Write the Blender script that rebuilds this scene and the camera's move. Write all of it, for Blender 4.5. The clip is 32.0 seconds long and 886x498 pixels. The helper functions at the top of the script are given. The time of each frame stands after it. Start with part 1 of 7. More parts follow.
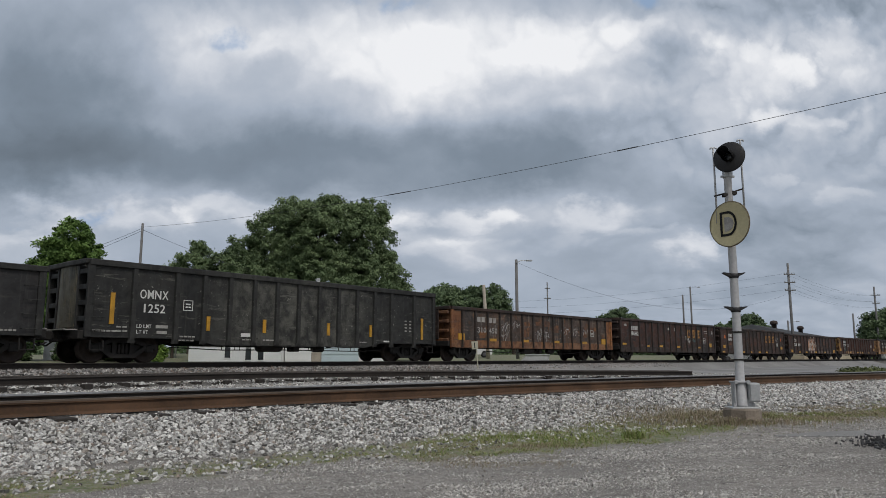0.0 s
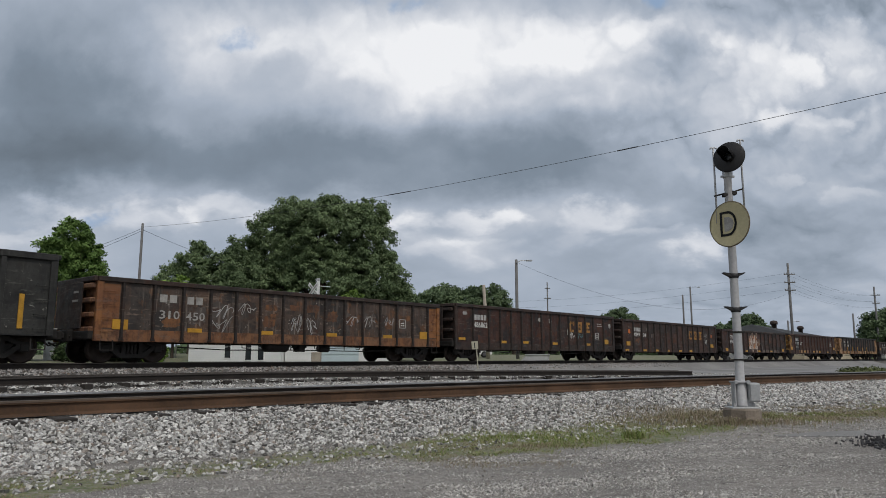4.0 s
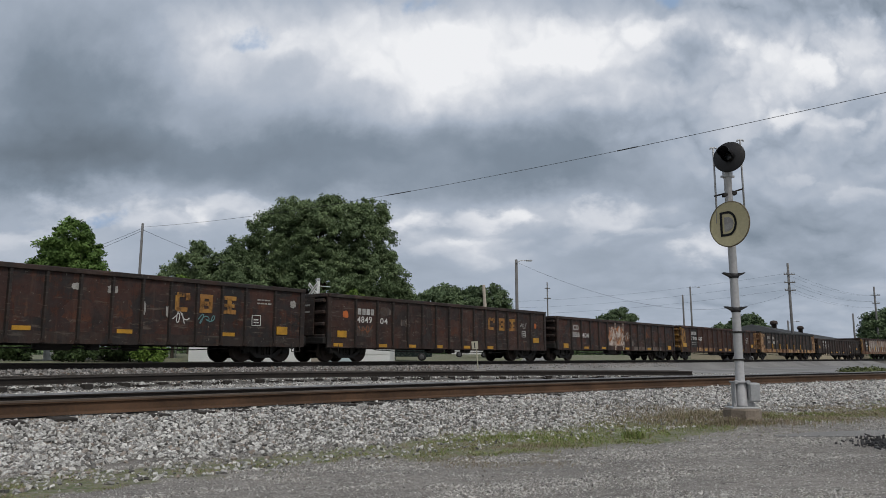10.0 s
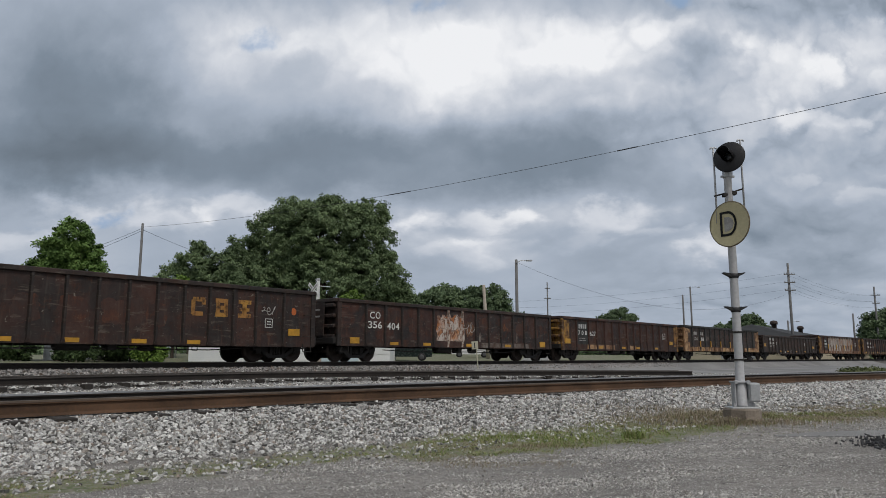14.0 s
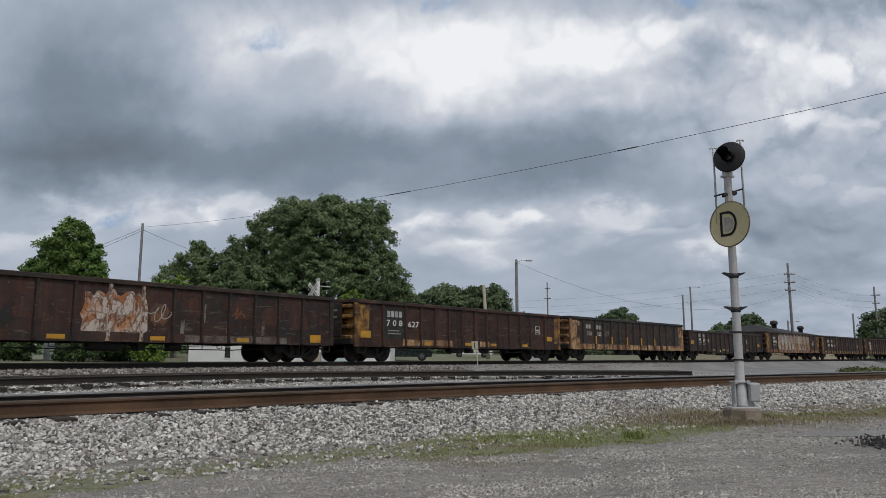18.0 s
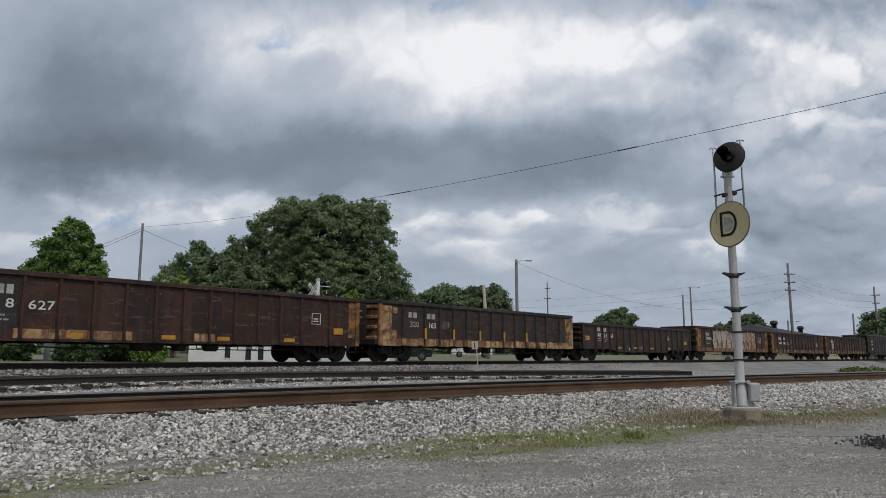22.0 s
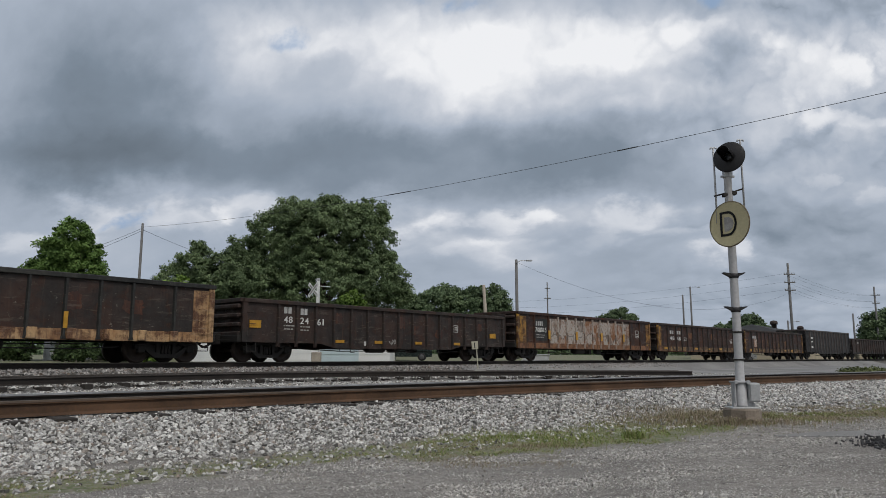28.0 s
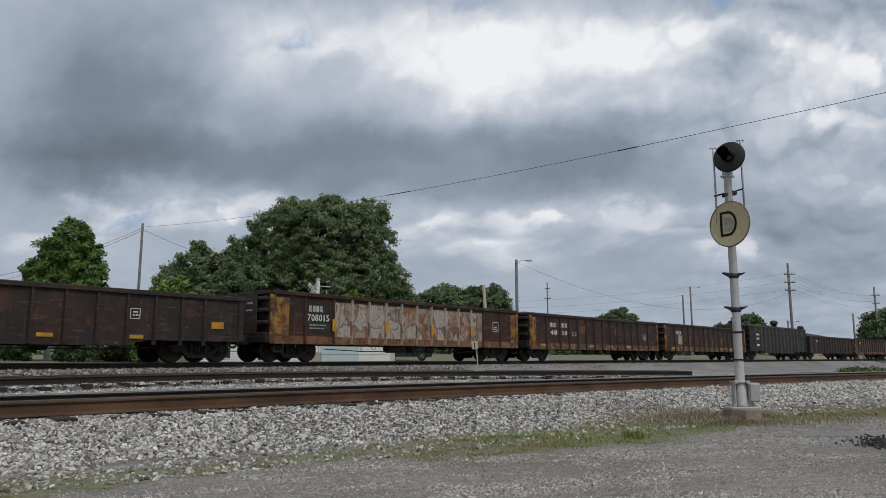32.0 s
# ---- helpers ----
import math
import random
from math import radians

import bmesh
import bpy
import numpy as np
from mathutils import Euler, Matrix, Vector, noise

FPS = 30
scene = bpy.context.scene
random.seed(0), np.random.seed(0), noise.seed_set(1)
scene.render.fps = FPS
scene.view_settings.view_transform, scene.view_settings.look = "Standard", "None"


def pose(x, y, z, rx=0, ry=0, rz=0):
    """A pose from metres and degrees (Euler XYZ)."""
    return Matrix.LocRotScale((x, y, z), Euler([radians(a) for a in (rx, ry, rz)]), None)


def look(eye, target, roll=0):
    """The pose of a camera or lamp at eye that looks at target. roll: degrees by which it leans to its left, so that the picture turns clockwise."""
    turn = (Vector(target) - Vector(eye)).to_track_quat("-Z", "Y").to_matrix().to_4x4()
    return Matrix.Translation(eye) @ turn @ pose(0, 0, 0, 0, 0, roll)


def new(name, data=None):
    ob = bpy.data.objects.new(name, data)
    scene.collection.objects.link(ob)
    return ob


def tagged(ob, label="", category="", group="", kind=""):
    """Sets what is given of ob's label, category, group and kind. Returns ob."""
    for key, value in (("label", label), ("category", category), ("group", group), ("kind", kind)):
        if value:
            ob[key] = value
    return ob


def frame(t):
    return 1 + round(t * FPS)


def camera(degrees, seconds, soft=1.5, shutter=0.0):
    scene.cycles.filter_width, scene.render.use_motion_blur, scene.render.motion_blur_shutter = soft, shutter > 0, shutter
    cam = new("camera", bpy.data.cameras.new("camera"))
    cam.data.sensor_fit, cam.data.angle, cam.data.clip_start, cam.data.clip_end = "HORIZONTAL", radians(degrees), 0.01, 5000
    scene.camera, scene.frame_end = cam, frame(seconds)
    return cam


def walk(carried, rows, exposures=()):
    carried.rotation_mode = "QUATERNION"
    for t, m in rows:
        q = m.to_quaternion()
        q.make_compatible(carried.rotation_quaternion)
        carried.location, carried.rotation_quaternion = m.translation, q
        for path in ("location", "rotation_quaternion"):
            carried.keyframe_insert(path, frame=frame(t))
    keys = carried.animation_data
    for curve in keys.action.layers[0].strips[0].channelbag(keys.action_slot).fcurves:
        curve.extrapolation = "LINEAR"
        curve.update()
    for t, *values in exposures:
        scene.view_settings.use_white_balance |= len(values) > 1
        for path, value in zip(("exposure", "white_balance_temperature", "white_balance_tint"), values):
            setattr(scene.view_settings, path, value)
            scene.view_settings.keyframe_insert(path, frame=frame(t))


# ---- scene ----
EYE_Z = 1.08
cam = camera(63.78, 32.0, soft=0.85)
EYE = pose(0, 0, EYE_Z, 98.71, 0, 0)
walk(cam, [(0, EYE), (32, EYE)])

# ---- world, sun, exposure ----
SUN_EL, SUN_AZ = 52.0, 150.0
world = bpy.data.worlds.new("world")
scene.world = world
world.use_nodes = True
wt = world.node_tree
wt.nodes.clear()
w_sky = wt.nodes.new("ShaderNodeTexSky")
w_sky.sky_type, w_sky.sun_disc = "NISHITA", False
w_sky.sun_elevation, w_sky.sun_rotation = radians(SUN_EL), radians(SUN_AZ)
w_bg_sky = wt.nodes.new("ShaderNodeBackground")
w_bg_sky.inputs["Strength"].default_value = 0.12
wt.links.new(w_sky.outputs[0], w_bg_sky.inputs["Color"])
w_co = wt.nodes.new("ShaderNodeTexCoord")
w_noise = wt.nodes.new("ShaderNodeTexNoise")
w_noise.inputs["Scale"].default_value, w_noise.inputs["Detail"].default_value = 2.2, 6.0
wt.links.new(w_co.outputs["Generated"], w_noise.inputs["Vector"])
w_ramp = wt.nodes.new("ShaderNodeValToRGB")
w_ramp.color_ramp.elements[0].position, w_ramp.color_ramp.elements[0].color = 0.3, (0.36, 0.39, 0.44, 1)
w_ramp.color_ramp.elements[1].position, w_ramp.color_ramp.elements[1].color = 0.7, (0.95, 0.96, 0.98, 1)
wt.links.new(w_noise.outputs["Fac"], w_ramp.inputs["Fac"])
w_bg_cloud = wt.nodes.new("ShaderNodeBackground")
w_bg_cloud.inputs["Strength"].default_value = 0.58
wt.links.new(w_ramp.outputs["Color"], w_bg_cloud.inputs["Color"])
w_mix = wt.nodes.new("ShaderNodeMixShader")
w_mix.inputs["Fac"].default_value = 0.85
wt.links.new(w_bg_sky.outputs[0], w_mix.inputs[1])
wt.links.new(w_bg_cloud.outputs[0], w_mix.inputs[2])
w_out = wt.nodes.new("ShaderNodeOutputWorld")
wt.links.new(w_mix.outputs[0], w_out.inputs["Surface"])

sun = new("sun", bpy.data.lights.new("sun", "SUN"))
sun.data.energy, sun.data.angle, sun.data.color = 1.45, radians(10), (1.0, 0.95, 0.88)
_az, _el = radians(SUN_AZ), radians(SUN_EL)
SUN_FROM = Vector((math.sin(_az) * math.cos(_el), math.cos(_az) * math.cos(_el), math.sin(_el)))
sun.matrix_world = look(SUN_FROM * 100, (0, 0, 0))
scene.view_settings.exposure = 0.0


# ---- materials ----
class Nodes:
    """A short hand for one material's node tree."""

    def __init__(self, name):
        self.m = bpy.data.materials.new(name)
        self.m.use_nodes = True
        self.t = self.m.node_tree
        self.b = self.t.nodes["Principled BSDF"]
        self.co = self.t.nodes.new("ShaderNodeTexCoord")

    def put(self, socket, value):
        if isinstance(value, bpy.types.NodeSocket):
            self.t.links.new(value, socket)
        else:
            socket.default_value = value

    def node(self, kind, **ins):
        n = self.t.nodes.new(kind)
        for k, v in ins.items():
            self.put(n.inputs[k], v)
        return n

    def math(self, op, a, b=0.0, clamp=False):
        n = self.t.nodes.new("ShaderNodeMath")
        n.operation, n.use_clamp = op, clamp
        self.put(n.inputs[0], a)
        self.put(n.inputs[1], b)
        return n.outputs[0]

    def coords(self, stretch=(1, 1, 1), shift=None, kind="Object"):
        n = self.t.nodes.new("ShaderNodeVectorMath")
        n.operation = "MULTIPLY"
        self.put(n.inputs[0], self.co.outputs[kind])
        n.inputs[1].default_value = stretch
        if shift is None:
            return n.outputs[0]
        a = self.t.nodes.new("ShaderNodeVectorMath")
        a.operation = "ADD"
        self.put(a.inputs[0], n.outputs[0])
        self.put(a.inputs[1], shift)
        return a.outputs[0]

    def noise(self, scale, detail=4.0, vec=None, rough=0.55, warp=0.0):
        n = self.t.nodes.new("ShaderNodeTexNoise")
        n.inputs["Scale"].default_value, n.inputs["Detail"].default_value = scale, detail
        n.inputs["Roughness"].default_value, n.inputs["Distortion"].default_value = rough, warp
        self.put(n.inputs["Vector"], vec if vec is not None else self.co.outputs["Object"])
        return n.outputs["Fac"]

    def step(self, value, lo, hi, a=0.0, b=1.0):
        n = self.t.nodes.new("ShaderNodeMapRange")
        n.interpolation_type = "SMOOTHSTEP"
        self.put(n.inputs["Value"], value)
        n.inputs["From Min"].default_value, n.inputs["From Max"].default_value = lo, hi
        n.inputs["To Min"].default_value, n.inputs["To Max"].default_value = a, b
        return n.outputs["Result"]

    def mix(self, fac, a, b):
        n = self.t.nodes.new("ShaderNodeMix")
        n.data_type = "RGBA"
        self.put(n.inputs["Factor"], fac)
        self.put(n.inputs[6], (*a, 1) if isinstance(a, tuple) else a)
        self.put(n.inputs[7], (*b, 1) if isinstance(b, tuple) else b)
        return n.outputs[2]

    def bump(self, height, strength=0.4, distance=0.01):
        n = self.t.nodes.new("ShaderNodeBump")
        n.inputs["Strength"].default_value, n.inputs["Distance"].default_value = strength, distance
        self.put(n.inputs["Height"], height)
        self.put(self.b.inputs["Normal"], n.outputs["Normal"])

    def done(self, color, rough=0.7, metal=0.0):
        self.put(self.b.inputs["Base Color"], (*color, 1) if isinstance(color, tuple) else color)
        self.put(self.b.inputs["Roughness"], rough)
        self.put(self.b.inputs["Metallic"], metal)
        return self.m

    def per_object(self):
        return self.t.nodes.new("ShaderNodeObjectInfo").outputs["Random"]

    def per_piece(self):
        return self.t.nodes.new("ShaderNodeNewGeometry").outputs["Random Per Island"]


def plain(name, color, rough=0.7, metal=0.0, vary=0.25, scale=6.0, bump=0.2, depth=0.004):
    """A surface of one colour with grain and blotches at two scales."""
    n = Nodes(name)
    big = n.noise(scale * 0.25, 3)
    fine = n.noise(scale * 4, 5)
    both = n.math("ADD", n.math("MULTIPLY", big, 0.6), n.math("MULTIPLY", fine, 0.4))
    dark, light = tuple(c * (1 - vary) for c in color), tuple(min(1, c * (1 + vary)) for c in color)
    n.bump(fine, bump, depth)
    return n.done(n.mix(n.step(both, 0.3, 0.7), dark, light), n.step(fine, 0.2, 0.8, max(0.05, rough - 0.12), min(1, rough + 0.12)), metal)


def car_paint(name, paint, worn, rust=(0.11, 0.04, 0.018), rust_amount=0.45, dust=(0.2, 0.18, 0.15), dust_amount=0.25, seed=0.0, panels=0.35, scuffs=0.45, scoured=None):
    """Old wagon paint: faded patches, rust blooms, run-off streaks, scuffs and dust."""
    n = Nodes(name)
    at = n.coords(shift=(seed * 7.3, seed * 3.1, seed * 1.7))
    patches = n.noise(0.9, 5, at, 0.6, 0.6)
    bloom = n.noise(2.6, 7, at, 0.65, 0.4)
    fine = n.noise(34, 5, at)
    streaks = n.noise(1.0, 5, n.coords((7, 7, 0.5), (seed, 0, 0)), 0.7)
    col = n.mix(n.step(patches, 0.38, 0.62), paint, worn)
    r = n.step(n.math("ADD", n.math("MULTIPLY", bloom, 0.62), n.math("MULTIPLY", streaks, 0.38)), 0.62 - 0.3 * rust_amount, 0.72 - 0.22 * rust_amount)
    rust_col = n.mix(n.step(fine, 0.3, 0.7), tuple(c * 0.6 for c in rust), tuple(c * 1.5 for c in rust))
    col = n.mix(r, col, rust_col)
    d = n.math("MULTIPLY", n.step(streaks, 0.5, 0.75), dust_amount)
    col = n.mix(d, col, dust)
    # panel by panel the plates have aged differently
    sx = n.t.nodes.new("ShaderNodeSeparateXYZ")
    n.put(sx.inputs[0], n.co.outputs["Object"])
    cell = n.t.nodes.new("ShaderNodeTexWhiteNoise")
    cell.noise_dimensions = "1D"
    n.put(cell.inputs["W"], n.math("FLOOR", n.math("ADD", n.math("DIVIDE", sx.outputs["X"], 1.06), seed)))
    tone = n.math("MULTIPLY", n.step(cell.outputs["Value"], 0.0, 1.0), n.step(patches, 0.35, 0.6))
    col = n.mix(n.math("MULTIPLY", tone, panels), col, tuple(min(1, c * 1.2 + 0.004) for c in rust))
    if scoured:
        x0, x1, pale = scoured
        span = n.math("MULTIPLY", n.step(sx.outputs["X"], x0 - 1.2, x0 + 1.6), n.step(sx.outputs["X"], x1 - 1.4, x1 + 1.2, 1.0, 0.0))
        scour = n.math("MULTIPLY", span, n.step(n.noise(2.1, 7, n.coords((1, 1, 0.75), (seed, 0, seed)), 0.68), 0.36, 0.66))
        col = n.mix(n.math("MULTIPLY", scour, n.step(cell.outputs["Value"], 0.0, 1.0, 0.55, 1.0)), col, pale)
    # long scuffs and scratches, and pale chips
    scuff = n.noise(1.0, 7, n.coords((1.1, 1.1, 6.5), (seed * 2.1, 0, seed)), 0.7)
    col = n.mix(n.math("MULTIPLY", n.step(scuff, 0.56, 0.68), scuffs), col, tuple(0.5 * a + 0.5 * b for a, b in zip(rust, dust)))
    chips = n.noise(6.5, 6, at, 0.72)
    col = n.mix(n.math("MULTIPLY", n.step(chips, 0.63, 0.68), scuffs), col, tuple(min(1, c * 1.25) for c in dust))
    col = n.mix(n.math("MULTIPLY", n.step(chips, 0.40, 0.34), 0.7), col, tuple(c * 0.45 for c in paint))
    col = n.mix(n.math("MULTIPLY", n.step(fine, 0.45, 0.75), 0.25), col, tuple(c * 0.5 for c in paint))
    n.bump(n.math("ADD", n.math("MULTIPLY", bloom, 0.8), n.math("MULTIPLY", fine, 0.2)), 0.35, 0.012)
    return n.done(col, n.step(bloom, 0.3, 0.7, 0.55, 0.85))


def tagged_paint(name, ground, marks, seed=0.0, amount=0.5, scale=1.1):
    """A wagon side under layers of sprayed blocks and outlines, flaking down to rust, that nobody can read any more."""
    n = Nodes(name)
    bend = n.t.nodes.new("ShaderNodeTexNoise")
    bend.inputs["Scale"].default_value, bend.inputs["Detail"].default_value = 1.3, 3.0
    at = n.coords((1, 1, 0.8), (seed, seed * 2.3, seed * 1.1))
    n.put(bend.inputs["Vector"], at)
    w = n.t.nodes.new("ShaderNodeVectorMath")
    w.operation = "MULTIPLY_ADD"
    n.put(w.inputs[0], bend.outputs["Color"])
    w.inputs[1].default_value = (0.9, 0.9, 0.9)
    n.put(w.inputs[2], at)
    cells = n.t.nodes.new("ShaderNodeTexVoronoi")
    cells.inputs["Scale"].default_value = scale
    n.put(cells.inputs["Vector"], w.outputs[0])
    lines = n.t.nodes.new("ShaderNodeTexVoronoi")
    lines.feature = "DISTANCE_TO_EDGE"
    lines.inputs["Scale"].default_value = scale
    n.put(lines.inputs["Vector"], w.outputs[0])
    pick = n.t.nodes.new("ShaderNodeSeparateColor")
    n.put(pick.inputs[0], cells.outputs["Color"])
    flakes = n.noise(5, 7, at, 0.72)
    streaks = n.noise(1.0, 5, n.coords((8, 8, 0.7), (seed, 0, 0)), 0.7)
    wear = n.math("ADD", n.math("MULTIPLY", flakes, 0.6), n.math("MULTIPLY", streaks, 0.4))
    hue = n.mix(n.step(pick.outputs[0], 0.45, 0.5), marks[0], n.mix(n.step(pick.outputs[1], 0.5, 0.55), marks[1], marks[2]))
    hue = n.mix(n.math("MULTIPLY", n.step(n.noise(3.2, 6, at, 0.65), 0.42, 0.6), 0.75), hue, marks[0])
    hue = n.mix(n.math("MULTIPLY", n.step(n.noise(7.0, 6, at, 0.65), 0.5, 0.65), 0.6), hue, marks[1])
    hue = n.mix(n.step(lines.outputs["Distance"], 0.02, 0.045, 0.6, 0.0), hue, (0.045, 0.035, 0.03))
    ink = n.step(wear, 0.62 - 0.2 * amount, 0.68 - 0.2 * amount, 1.0, 0.0)
    rusty = n.mix(n.step(flakes, 0.42, 0.6), ground, (0.15, 0.055, 0.022))
    n.bump(flakes, 0.3, 0.01)
    return n.done(n.mix(n.math("SUBTRACT", 1.0, n.math("MULTIPLY", n.math("SUBTRACT", 1.0, ink), 1.0)), rusty, hue), 0.72)


M_STEEL_DARK = plain("truck_steel", (0.022, 0.020, 0.0185), 0.75, 0.2, 0.5, 5, 0.4, 0.006)
M_WHEEL = plain("wheel_steel", (0.050, 0.038, 0.032), 0.6, 0.5, 0.4, 8)
M_TREAD = plain("polished_tread", (0.35, 0.34, 0.33), 0.3, 1.0, 0.15, 10, 0.1)
M_WHITE_PAINT = plain("white_lettering", (0.62, 0.62, 0.6), 0.7, 0, 0.2, 14, 0.1)
M_FADED_WHITE = plain("faded_lettering", (0.33, 0.32, 0.3), 0.75, 0, 0.35, 14, 0.1)
M_STENCIL = plain("thin_white_stencil", (0.40, 0.40, 0.39), 0.75, 0, 0.45, 9, 0.1)
M_YELLOW = plain("reflective_yellow", (0.46, 0.24, 0.02), 0.45, 0, 0.3, 12, 0.1)
M_LOGO_YELLOW = car_paint("chipped_yellow_paint", (0.47, 0.25, 0.04), (0.36, 0.17, 0.04), rust=(0.030, 0.016, 0.012), rust_amount=0.52, dust_amount=0.1, seed=21.0, panels=0.1, scuffs=0.3)
M_RUST_SPRAY = plain("rust_orange_spray", (0.20, 0.075, 0.03), 0.8, 0, 0.4, 5)
M_ORANGE_SPRAY = plain("orange_spray", (0.45, 0.12, 0.03), 0.8, 0, 0.35, 5)
M_CYAN = plain("faded_teal_spray", (0.12, 0.25, 0.26), 0.8, 0, 0.3, 5)
M_RAIL_SIDE = plain("rusty_rail", (0.094, 0.052, 0.029), 0.85, 0.1, 0.45, 6, 0.4)
M_RAIL_DARK = plain("dark_rail", (0.026, 0.021, 0.018), 0.8, 0.2, 0.4, 6, 0.4)
M_RAIL_TOP = plain("worn_rail_head", (0.46, 0.46, 0.47), 0.42, 0.8, 0.15, 4, 0.1)
M_RAIL_DULL = plain("dull_rail_head", (0.10, 0.088, 0.08), 0.6, 0.4, 0.25, 5, 0.2)
M_RAIL_BROWN = plain("brown_rail_head", (0.13, 0.098, 0.075), 0.6, 0.3, 0.25, 5, 0.2)
M_TIE = plain("weathered_tie", (0.034, 0.029, 0.025), 0.9, 0, 0.4, 5, 0.6, 0.01)
M_GALV = plain("galvanised_steel", (0.42, 0.43, 0.44), 0.5, 0.35, 0.2, 7, 0.15)
M_MAST = plain("aluminium_paint", (0.50, 0.50, 0.51), 0.5, 0.25, 0.18, 5, 0.15)
M_CONCRETE = plain("weathered_concrete", (0.36, 0.32, 0.27), 0.9, 0, 0.25, 7, 0.5, 0.008)
# brownish concrete, darkened: the footing's shade is put into its colour
M_FOOTING = plain("shaded_footing_concrete", (0.21, 0.175, 0.14), 0.95, 0, 0.3, 7, 0.6, 0.01)
M_RUST_BARE = plain("bare_rust", (0.14, 0.058, 0.026), 0.9, 0, 0.4, 7, 0.4)
M_BLACK = plain("flat_black_paint", (0.015, 0.015, 0.017), 0.6, 0, 0.3, 6)
M_WOOD_GREY = plain("weathered_pole_wood", (0.165, 0.163, 0.163), 0.9, 0, 0.3, 3, 0.5, 0.01)
M_WIRE = plain("wire_sheath", (0.03, 0.03, 0.032), 0.6)
M_BARK = plain("tree_bark", (0.07, 0.055, 0.042), 0.95, 0, 0.35, 4, 0.8, 0.03)
M_ROOF = plain("dark_shingle_roof", (0.035, 0.036, 0.038), 0.9, 0, 0.3, 3, 0.5, 0.02)
M_WHITE_WALL = plain("white_siding_paint", (0.72, 0.73, 0.73), 0.7, 0, 0.06, 3, 0.15)
M_PALE_BLUE = plain("pale_blue_metal", (0.50, 0.60, 0.64), 0.55, 0.1, 0.06, 3, 0.1)
M_GLASS_DARK = plain("dark_window_glass", (0.03, 0.034, 0.038), 0.08, 0, 0.2, 2, 0.02)


def leaf_material(name, a, b):
    n = Nodes(name)
    col = n.mix(n.per_piece(), a, b)
    col = n.mix(n.step(n.noise(0.35, 3), 0.35, 0.65), tuple(c * 0.75 for c in a), col)
    n.b.inputs["Subsurface Weight"].default_value = 0.0
    n.b.inputs["Specular IOR Level"].default_value = 0.25
    return n.done(col, 0.75)


M_LEAF_DARK = leaf_material("oak_leaf", (0.134, 0.194, 0.092), (0.238, 0.310, 0.156))
M_LEAF_MID = leaf_material("maple_leaf", (0.085, 0.155, 0.038), (0.185, 0.295, 0.078))
M_LEAF_FAR = leaf_material("far_leaf", (0.115, 0.170, 0.088), (0.185, 0.250, 0.130))
M_LEAF_LIGHT = leaf_material("shrub_leaf", (0.11, 0.19, 0.035), (0.22, 0.33, 0.07))


def stone_material(name, dark, light, tint):
    n = Nodes(name)
    pick = n.per_piece()
    col = n.mix(n.math("POWER", pick, 0.8), dark, light)
    col = n.mix(n.step(n.math("FRACT", n.math("MULTIPLY", pick, 17.3)), 0.8, 0.98), col, tint)
    fine = n.noise(60, 4)
    col = n.mix(n.math("MULTIPLY", n.step(fine, 0.4, 0.7), 0.35), col, tuple(c * 0.6 for c in dark))
    n.bump(fine, 0.4, 0.004)
    return n.done(col, 0.88)


def single_stone_material(name, dark, light):
    n = Nodes(name)
    col = n.mix(n.per_object(), dark, light)
    fine = n.noise(60, 4)
    n.bump(fine, 0.4, 0.004)
    return n.done(n.mix(n.math("MULTIPLY", n.step(fine, 0.4, 0.7), 0.35), col, tuple(c * 0.6 for c in dark)), 0.88)


# the yard bushes' shade is put into this darker leaf colour
M_LEAF_SHADE = leaf_material("shaded_bush_leaf", (0.045, 0.075, 0.028), (0.09, 0.135, 0.05))
M_LEAF_PALE = leaf_material("weed_leaf", (0.12, 0.145, 0.058), (0.20, 0.225, 0.10))
M_STONE = stone_material("ballast_stone", (0.08, 0.076, 0.070), (0.82, 0.81, 0.78), (0.33, 0.28, 0.235))
M_STONE_DIRTY = stone_material("dirty_ballast_stone", (0.08, 0.075, 0.07), (0.50, 0.48, 0.46), (0.24, 0.18, 0.14))
M_STONE_ONE = single_stone_material("loose_ballast_stone", (0.22, 0.21, 0.19), (0.56, 0.55, 0.52))
M_PEBBLE = stone_material("lot_gravel", (0.15, 0.143, 0.134), (0.72, 0.70, 0.665), (0.34, 0.315, 0.285))
M_CINDER = stone_material("black_cinder", (0.016, 0.016, 0.018), (0.06, 0.06, 0.065), (0.10, 0.10, 0.10))


def asphalt_material():
    n = Nodes("worn_asphalt")
    fine = n.noise(90, 4)
    big = n.noise(0.35, 5, n.coords((1, 0.35, 1)))
    col = n.mix(n.step(big, 0.35, 0.65), (0.20, 0.195, 0.19), (0.30, 0.295, 0.285))
    col = n.mix(n.math("MULTIPLY", n.step(fine, 0.35, 0.7), 0.5), col, (0.13, 0.13, 0.13))
    n.bump(fine, 0.4, 0.006)
    return n.done(col, 0.9)


M_ASPHALT = asphalt_material()


